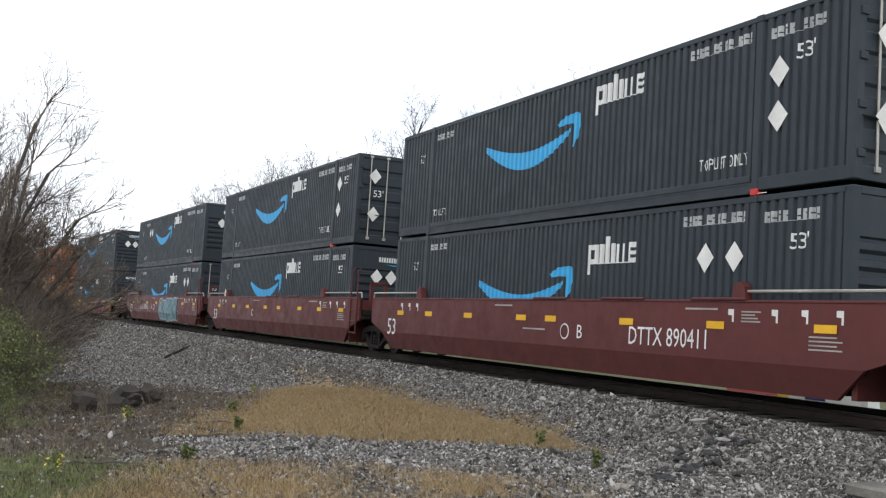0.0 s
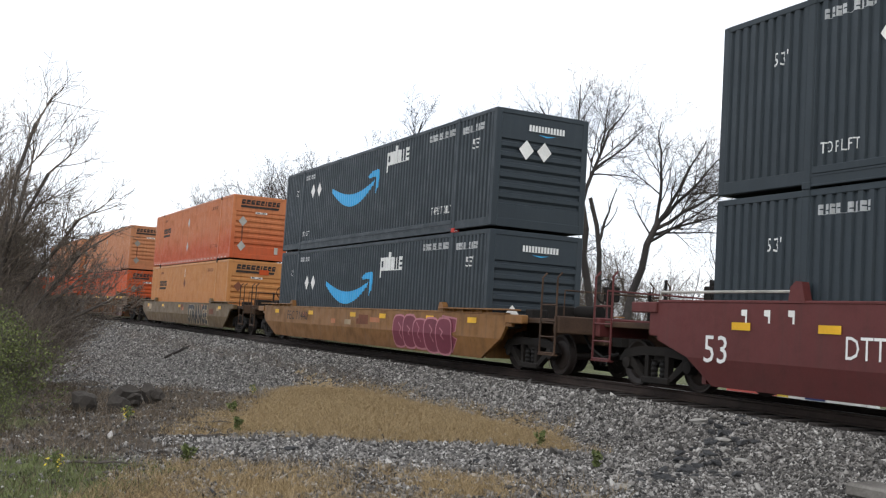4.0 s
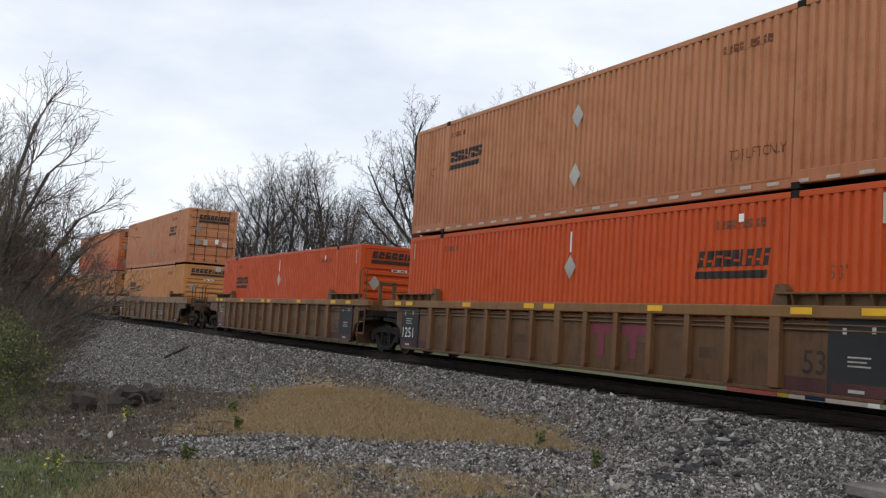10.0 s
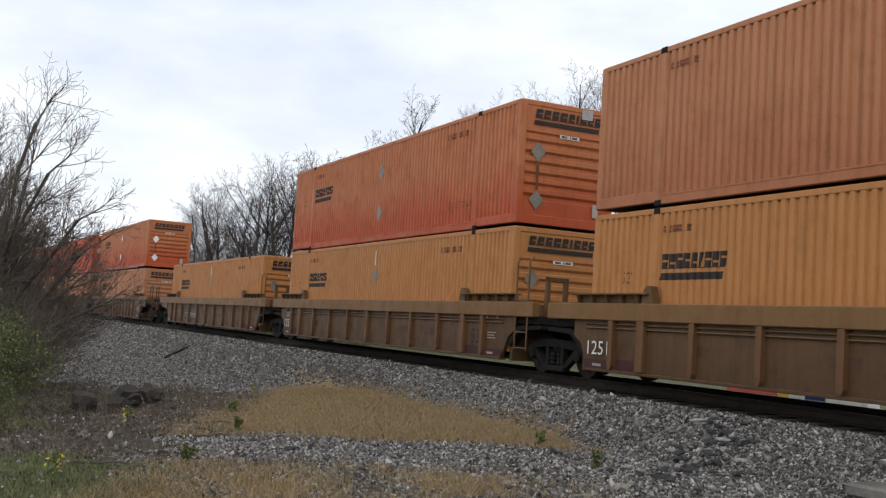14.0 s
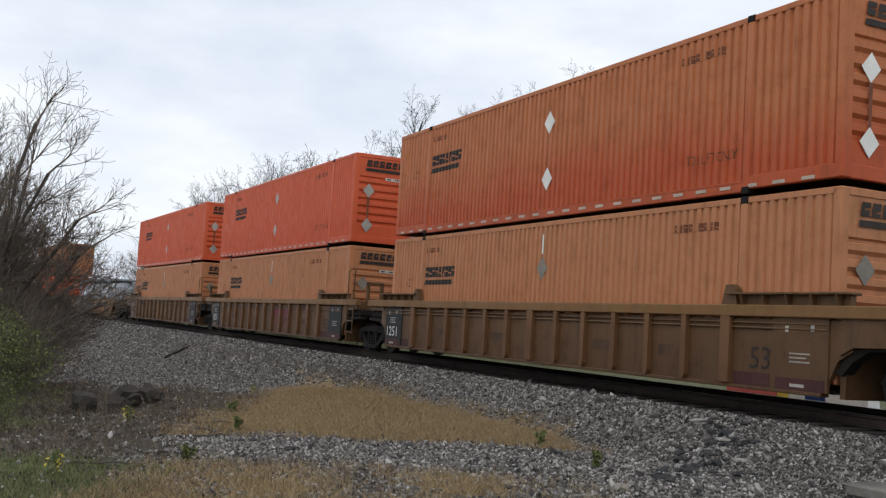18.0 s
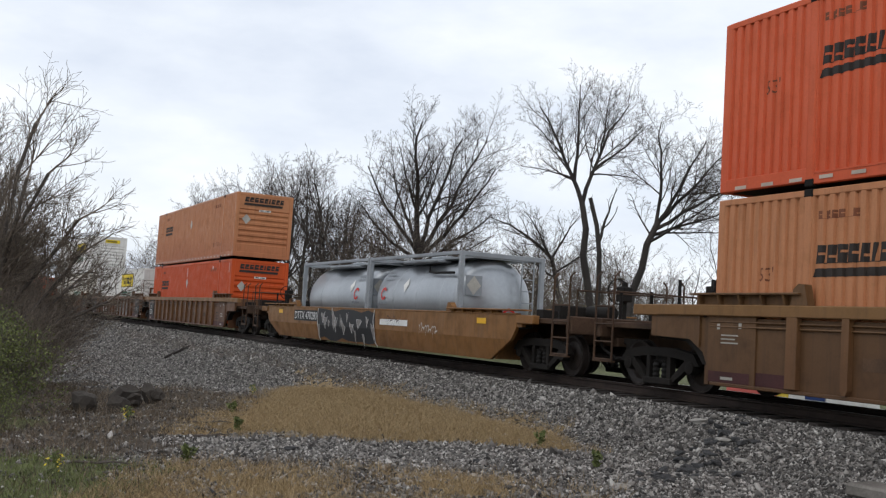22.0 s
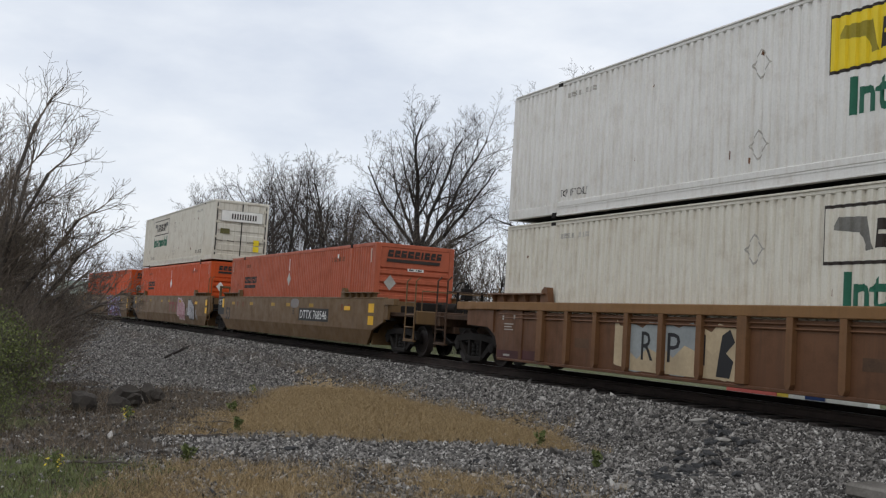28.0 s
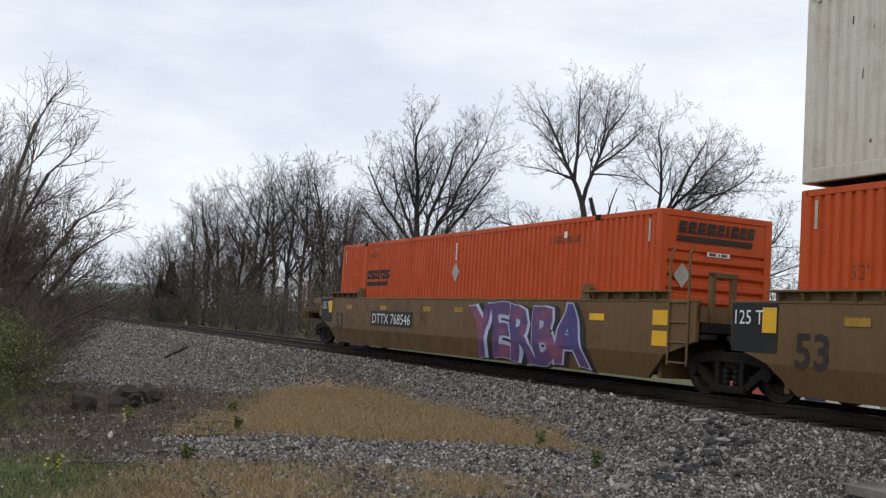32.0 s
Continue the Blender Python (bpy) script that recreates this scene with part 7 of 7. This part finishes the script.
def leaf_mesh(name, c, size, r):
    n = len(c)
    u = r.normal(size=(n, 3))
    u /= np.linalg.norm(u, axis=1)[:, None]
    w = np.cross(u, r.normal(size=(n, 3)))
    w /= np.linalg.norm(w, axis=1)[:, None]
    s = size * r.uniform(0.6, 1.4, (n, 1))
    V = np.stack([c - u * s, c + w * s * 0.5, c + u * s, c - w * s * 0.5], 1).reshape(-1, 3)
    i = np.arange(n) * 4
    return raw_mesh(name, V, np.c_[i, i + 1, i + 2, i + 3])


def build_brush():
    kinds = [shrub(81 + i, 2.6 + 0.3 * i, 7, "bramble_bush", "tangled leafless brush beside the track", TWIGM, OLIVE, 260, 0.06, (5, 4, 3)) for i in range(3)]
    r = random.Random(3)
    k = 0
    for i in range(46):
        s = -112 + i * 2.4 + r.uniform(-0.8, 0.8)
        for n in (-4.6, -6.8):
            p, th = on_track(s)
            q = p + Vector((math.sin(th), -math.cos(th), 0)) * (n - r.uniform(0, 1.6) - (4.5 if s > -22 else 0))
            if s > -8:
                continue
            ob = kinds[k] if k < 3 else copy_thing(kinds[k % 3], Matrix.Identity(4))
            k += 1
            stand(ob, q.x, q.y, r.uniform(0, 6), r.uniform(0.75, 1.25))
    green = shrub(91, 2.2, 14, "green_shrub", "shrub with fresh green spring leaves", BARK, LEAF, 5200, 0.032)
    stand(green, -7.3, 17.0, 0, 0.76)
    for x, y, sc, t in ((-8.5, 19.4, 0.85, 1), (-6.6, 15.2, 0.40, 3), (-6.2, 14.2, 0.35, 5)):
        stand(copy_thing(green, Matrix.Identity(4)), x, y, t, sc)
    twiggy = shrub(95, 2.4, 10, "bare_shrub", "leafless brown shrub on the bank", TWIGN)
    stand(twiggy, -10.5, 25.5)
    for x, y, sc, t in ((-10.0, 24.0, 1.1, 0.7), (-8.9, 21.6, 0.9, 5.6), (-12.2, 29.5, 1.3, 4.1), (-11.5, 28, 1.3, 1), (-9.2, 23.5, 0.9, 2), (-12.5, 31, 1.4, 3), (-14, 34, 1.5, 5), (-8.3, 20.8, 0.8, 4), (-15, 38, 1.5, 2.2), (-17.5, 43, 1.5, 1.2)):
        stand(copy_thing(twiggy, Matrix.Identity(4)), x, y, t, sc)


build_brush()


# ------------------------------------------------------------- stones and grass
def scatter(seed, n, x0, x1, y0, y1, keep):
    r = np.random.RandomState(seed)
    x, y = r.uniform(x0, x1, n), r.uniform(y0, y1, n)
    k = r.rand(n) < keep(x, y)
    return x[k], y[k], r


def view_mask(x, y):
    return (np.abs(x / y) < 0.47) & (y > 8.5)


def build_stones():
    bv = np.array([(1, 0, 0), (-1, 0, 0), (0, 1, 0), (0, -1, 0), (0, 0, 1), (0, 0, -1)], float)
    bf = np.array([(0, 2, 4), (2, 1, 4), (1, 3, 4), (3, 0, 4), (2, 0, 5), (1, 2, 5), (3, 1, 5), (0, 3, 5)])

    def keep(x, y):
        s, n = track_coords(x, y)
        dry, soil, green, bed = zones(x, y)
        k = 1 - np.clip(np.maximum(np.maximum(dry * 1.5 - 0.3, np.minimum(soil * 1.5 - 0.25, 0.90)), green * 1.3), 0, 0.975)
        return k * view_mask(x, y) * ((n > 1.50) | ((n < -1.4) & (n > -3)))
    parts = []
    for seed, many, area, big, cap in ((101, 330000, (-7, 8.5, 9, 24), 0.0205, 120000), (102, 280000, (-12, 6, 24, 36), 0.0215, 80000), (103, 140000, (-22, -4, 36, 54), 0.026, 45000), (104, 200000, (-34, -10, 50, 84), 0.034, 35000)):
        x, y, r = scatter(seed, many, *area, keep)
        parts.append((x[:cap], y[:cap], np.full(min(len(x), cap), big)))
    x, y, mean = (np.concatenate(q) for q in zip(*parts))
    r = np.random.RandomState(9)
    n = len(x)
    size = np.clip(mean * r.lognormal(0, 0.32, n), 0.012, 0.075)
    sc = size[:, None] * r.uniform(0.65, 1.3, (n, 3)) * np.array([1.1, 1.1, 0.85])
    P = (bv[None] * r.uniform(0.6, 1.3, (n, 6, 1)) + r.normal(0, 0.22, (n, 6, 3))) * sc[:, None]
    a = r.rand(n) * 6.283
    ca, sa = np.cos(a)[:, None], np.sin(a)[:, None]
    tilt = r.normal(0, 0.5, (n, 1))
    z = P[..., 2] + P[..., 0] * tilt
    V = np.stack([P[..., 0] * ca - P[..., 1] * sa + x[:, None], P[..., 0] * sa + P[..., 1] * ca + y[:, None], z + (lie(x, y) + size * 0.2)[:, None]], -1)
    F = (bf[None] + (np.arange(n) * 6)[:, None, None]).reshape(-1, 3)
    tagged(part("ballast_stones", raw_mesh("ballast_stones", V.reshape(-1, 3), F), STONE), "loose grey crushed stone on the ballast shoulder", "gravel", kind="stuff")


build_stones()


def blades(name, label, mat, x, y, r, height, lean, width):
    n = len(x)
    z = lie(x, y)
    h = height * r.uniform(0.4, 1.3, n)
    a, b = r.rand(n) * 6.283, r.rand(n) * 6.283
    l = lean * h * r.rand(n)
    wx, wy = np.cos(a) * width, np.sin(a) * width
    base = np.c_[x, y, z - 0.02]
    mid = base + np.c_[np.cos(b) * l * 0.4, np.sin(b) * l * 0.4, h * 0.6]
    tip = base + np.c_[np.cos(b) * l, np.sin(b) * l, h]
    w = np.c_[wx, wy, np.zeros(n)]
    V = np.stack([base - w, base + w, mid + w * 0.7, mid - w * 0.7, tip], 1).reshape(-1, 3)
    i = np.arange(n) * 5
    F = np.concatenate([np.c_[i, i + 1, i + 2], np.c_[i, i + 2, i + 3], np.c_[i + 3, i + 2, i + 4]])
    tagged(part(name, raw_mesh(name, V, F), mat), label, "grass", kind="stuff")


def build_grass():
    def dry(x, y):
        return np.clip(zones(x, y)[0] * 1.6 - 0.5, 0, 1) * view_mask(x, y)

    def green(x, y):
        s, n = track_coords(x, y)
        return np.clip(zones(x, y)[2] * 1.5 - 0.4, 0, 1) * view_mask(x, y) * (n > 2)

    def soil(x, y):
        s, n = track_coords(x, y)
        return np.clip(zones(x, y)[1] * 1.3 - 0.5, 0, 1) * view_mask(x, y) * (n > 2.5)
    x, y, r = scatter(111, 420000, -5, 5, 9.5, 27, dry)
    blades("dry_grass", "short straw-coloured dry grass", STRAW, x[:110000], y[:110000], r, 0.13, 1.9, 0.0028)
    x, y, r = scatter(112, 60000, -9, -1.5, 8.5, 15, green)
    blades("green_grass", "fresh green grass at the verge", GREENS, x[:16000], y[:16000], r, 0.10, 1.1, 0.0035)
    x, y, r = scatter(113, 170000, -14, 2, 10, 34, soil)
    blades("dead_weeds", "brown dead weed stems", WEEDS, x[:24000], y[:24000], r, 0.17, 1.7, 0.0038)


build_grass()


# ------------------------------------------------------------- small things on the ground
def rock_mesh(seed, size):
    bm = bmesh.new()
    bmesh.ops.create_icosphere(bm, subdivisions=2, radius=1.0)
    r = random.Random(seed)
    off = Vector((r.uniform(0, 50), r.uniform(0, 50), 0))
    for v in bm.verts:
        k = 0.75 + 0.5 * noise.noise(v.co * 1.3 + off)
        v.co = Vector((v.co.x * size[0], v.co.y * size[1], v.co.z * size[2])) * k
    me = bpy.data.meshes.new("rock")
    bm.to_mesh(me)
    bm.free()
    return me


def chip_mesh(seed):
    """An angular broken piece, about two across."""
    bm = bmesh.new()
    bmesh.ops.create_icosphere(bm, subdivisions=1, radius=1.0)
    r = random.Random(seed)
    for v in bm.verts:
        v.co = v.co * r.uniform(0.72, 1.25) + Vector((r.uniform(-0.15, 0.15), r.uniform(-0.15, 0.15), 0))
        v.co.z = max(-0.8, min(0.75, v.co.z))
    me = bpy.data.meshes.new("chunk")
    bm.to_mesh(me)
    bm.free()
    return me


def lay(ob, x, y, turn=0.0, lift=0.0, tip=0.0):
    ob.matrix_basis = Matrix.Translation((x, y, float(lie(x, y)) + lift)) @ Matrix.Rotation(turn, 4, "Z") @ Matrix.Rotation(tip, 4, "X")
    return ob


def weed(seed, name, label, leaf, size, n, stems=1):
    r = np.random.RandomState(seed)
    ob = tagged(new(name), label, "weed", "weeds on the gravel")
    rows = grow(seed, size, 0.006, (4, 3), (0.6, 0.45, 0.3), spread=0.6, fork=0.1, stems=stems, least=0.003)
    part("branchwork", limbs_mesh("branchwork", rows, 3), leaf, ob)
    tips = np.array([tuple(q[1]) for q in rows])
    part("foliage", leaf_mesh("foliage", tips[r.randint(0, len(tips), n)] + r.normal(0, 0.02, (n, 3)), 0.03, r), leaf, ob)
    return ob


def build_clutter():
    r = random.Random(8)
    lay(tagged(part("flat_stone", rock_mesh(1, (0.24, 0.11, 0.06)), CONCRETE), "flat pale slab of broken stone on the gravel", "stone", "large stones"), 4.05, 15.9, -0.2, 0.04)
    shapes = [chip_mesh(10 + i) for i in range(9)]
    for i in range(95):
        t = r.random()
        x, y = 2.7 + 1.8 * t + r.gauss(0, 0.24), 13.2 + 2.3 * t + r.gauss(0, 0.3)
        sz = r.uniform(0.03, 0.095)
        c = tagged(part("asphalt_chunk", shapes[i % 9], ASPHALT if r.random() < 0.88 else CONCRETE), "broken chunk of old asphalt on the gravel", "rubble", "asphalt rubble")
        lay(c, x, y, r.uniform(0, 6), sz * 0.25, r.uniform(-0.4, 0.4))
        c.matrix_basis = c.matrix_basis @ Matrix.Diagonal((sz * 1.5, sz, sz * 0.6, 1))
    slab = tagged(part("concrete_slab", Geo().box(-0.45, 0.45, -0.4, 0.4, -0.16, -0.005, 0.03), coat("dirty_concrete", (0.19, 0.175, 0.155), 0.4, 6, 0.95, 0, 0.6)), "corner of a weathered concrete slab", "slab")
    lay(slab, 5.35, 11.95, 0.5, 0.0)
    for i, (x, y, sz) in enumerate(((-2.0, 14.6, 0.12), (0.6, 14.3, 0.10), (0.9, 12.2, 0.13), (-0.9, 12.4, 0.09), (1.2, 11.9, 0.08), (-4.38, 15.22, 0.13))):
        lay(tagged(part("stone", rock_mesh(60 + i, (sz, sz * 0.7, sz * 0.5)), ASPHALT), "dark stone lying on the gravel", "stone", "large stones"), x, y, i, 0.03)
    log = Geo().tube([(-0.75, 0, 0), (-0.3, 0.05, 0.02), (0.2, 0.0, 0.03), (0.75, 0.1, 0.06)], [0.07, 0.08, 0.07, 0.04], 8).tube([(0.1, 0, 0.03), (0.45, -0.15, 0.18)], [0.04, 0.02], 6)
    timber = tagged(part("fallen_branch", log, BARKD), "dark piece of broken timber on the ballast slope", "branch")
    timber.matrix_basis = Matrix.Translation((-11.05, 43.95, float(lie(-11.05, 43.95)) + 0.10)) @ Matrix.Rotation(0.5, 4, "Z") @ Matrix.Rotation(-0.42, 4, "Y") @ Matrix.Scale(0.75, 4)
    for i in range(9):
        sz = r.uniform(0.18, 0.42)
        lay(tagged(part("drain_stone", rock_mesh(80 + i, (sz, sz * 0.5, sz * 0.8)), coat("mossy_stone", (0.055, 0.047, 0.040), 0.4, 4, 0.95, 0, 0.6)), "dark boulder round a drain hole in the bank", "boulder", "boulders by the drain"), -5.95 + r.uniform(-0.55, 0.6), 19.2 + r.uniform(-1.2, 1.2), r.uniform(0, 3), 0.17, r.uniform(-0.6, 0.6))
    stick = Geo().tube([(-0.42, 0.03, 0.02), (-0.22, -0.03, 0.05), (0.02, 0.05, 0.03), (0.2, -0.01, 0.06), (0.38, 0.05, 0.03)], [0.010, 0.016, 0.014, 0.012, 0.006], 6).tube([(0.02, 0.05, 0.03), (0.16, 0.2, 0.07)], [0.014, 0.005], 5).mesh("fallen_stick")
    for x, y, t in ((-3.9, 12.1, 0.1), (-3.4, 15.6, 0.6), (-3.7, 17.0, 0.3)):
        lay(tagged(part("fallen_stick", stick, BARK), "dead stick lying on the ground", "stick", "sticks"), x, y, t, 0.02)
    a = weed(5, "green_weed", "bright green weed growing in the gravel", GREENS, 0.24, 170)
    lay(a, 1.66, 16.3)
    for x, y, t in ((2.2, 14.1, 2), (-3.76, 19.2, 1), (-3.15, 16.65, 3), (-2.95, 12.6, 4)):
        lay(copy_thing(a, Matrix.Identity(4)), x, y, t)
    b = weed(6, "yellow_flower", "wild plant with yellow flowers", GREENS, 0.25, 40, 1)
    rr = np.random.RandomState(3)
    part("petals", leaf_mesh("petals", rr.normal(0, 0.05, (16, 3)) + (0, 0, 0.20), 0.022, rr), FLOWER, b, "yellow petals")
    lay(b, -4.82, 16.3)
    for x, y, t in ((-4.12, 11.4, 2), (-4.19, 23.7, 1)):
        lay(copy_thing(b, Matrix.Identity(4)), x, y, t)


build_clutter()


# ------------------------------------------------------------- beyond the track
def beside(s, n, z=0.0):
    p, th = on_track(s)
    q = p + Vector((math.sin(th), -math.cos(th), 0)) * n
    return Matrix.Translation((q.x, q.y, z)) @ Matrix.Rotation(th, 4, "Z")


def build_beyond():
    red, yel = coat("faded_red_paint", (0.62, 0.14, 0.12), 0.2, 3, 0.7), coat("faded_yellow_paint", (0.62, 0.46, 0.06), 0.2, 3, 0.7)
    white, blue = coat("faded_white_paint", (0.72, 0.72, 0.70), 0.15, 3, 0.7), coat("blue_stripe_paint", (0.03, 0.06, 0.20), 0.2, 3, 0.7)
    for s0, s1, mat, word in ((5.2, 6.98, red, "red"), (7.0, 7.36, yel, "yellow"), (7.38, 9.75, white, "white")):
        block = tagged(part("barrier_block", Geo().prism([(-0.22, 0), (0.22, 0), (0.16, 0.52), (-0.16, 0.52)], s0 - 7, s1 - 7, "x"), mat), "low concrete barrier block painted faded " + word, "barrier", "painted barrier blocks")
        block.matrix_basis = beside(7, -6, -0.72)
        if word == "white":
            part("stripe", Geo().box(0.95, 1.55, -0.228, -0.20, 0.30, 0.40), blue, block, "dark blue stripe")
    pole = tagged(new("utility_pole"), "grey wooden utility pole with a short arm", "pole")
    part("shaft", Geo().tube([(0, 0, 0), (0, 0, 6.6)], [0.16, 0.11], 8), BARK, pole)
    part("arm", Geo().tube([(0, 0, 6.3), (1.5, 0, 6.5)], 0.05, 6), BARK, pole)
    lay(pole, 31.6, 91)
    wall, roof = coat("white_siding", (0.62, 0.63, 0.62), 0.1, 2, 0.7), coat("grey_green_roof", (0.22, 0.26, 0.22), 0.15, 2, 0.7)
    for x, y, turn, sc in ((-50.5, 158, 0.25, 1.0), (53, 150, -0.3, 0.8), (62, 170, 0.2, 0.8)):
        h = tagged(new("house"), "small white house with a grey-green roof in the distance", "house", "distant houses")
        part("wall", Geo().box(-7, 7, -4, 4, 0, 2.9), wall, h)
        part("roof", Geo().prism([(-4.6, 2.8), (4.6, 2.8), (0.3, 4.7), (-0.3, 4.7)], -7.5, 7.5, "x"), roof, h)
        for wx in (-4.5, -1.5, 1.5, 4.5):
            win = part("window", Geo().box(wx - 0.5, wx + 0.5, -4.05, -3.98, 0.9, 2.1), PANEL, h)
            part("window_frame", Geo().box(wx - 0.56, wx + 0.56, -4.08, -4.0, 0.82, 0.9), wall, win)
        h.matrix_basis = Matrix.Translation((x, y, float(lie(x, y)))) @ Matrix.Rotation(turn, 4, "Z") @ Matrix.Scale(sc, 4)
    cedar = tagged(new("cedar"), "dark green narrow cedar in the brush", "tree")
    rr = np.random.RandomState(4)
    n = 5000
    hh = rr.rand(n) ** 0.8 * 5.2
    rad = (0.15 + 1.15 * (1 - hh / 5.3)) * rr.rand(n) ** 0.5
    an = rr.rand(n) * 6.283
    part("trunk", Geo().tube([(0, 0, 0), (0, 0, 5)], [0.12, 0.03], 6), BARKD, cedar)
    part("foliage", leaf_mesh("foliage", np.c_[np.cos(an) * rad, np.sin(an) * rad, hh + 0.2], 0.10, rr), coat("cedar_green", (0.018, 0.026, 0.012), 0.3), cedar)
    stand(cedar, -22.5, 86)
    stand(copy_thing(cedar, Matrix.Identity(4)), -24.2, 89, 1.5, 0.8)


build_beyond()


# ------------------------------------------------------------- movement
def motions():
    times = [2.0 * i for i in range(17)]
    for thing, s, z in TRAIN:
        lift = Matrix.Translation((0, 0, z))
        walk(thing, [(t, track_pose(s + SPEED * t) @ lift) for t in times])
        if not thing.name.startswith("bogie"):
            continue
        t0, t1 = max(0.0, (-42 - s) / SPEED), min(32.0, (24 - s) / SPEED)
        steps = [] if t1 <= t0 else [i / 30 for i in range(math.ceil(t0 * 30), math.floor(t1 * 30) + 1)]
        for w in [o for o in thing.children if o.name.startswith("wheelset")]:
            x = w.location.x

            def at(t):
                return Matrix.Translation((x, 0, 0.424)) @ Matrix.Rotation(SPEED * t / 0.424, 4, "Y")
            if not steps:
                walk(w, [(0, at(0)), (32, at(0))])
                continue
            rows = [(t, at(t)) for t in steps]
            if steps[0] > 0.02:
                rows.insert(0, (0.0, at(steps[0])))
            if steps[-1] < 31.98:
                rows.append((32.0, at(steps[-1])))
            walk(w, rows)


motions()
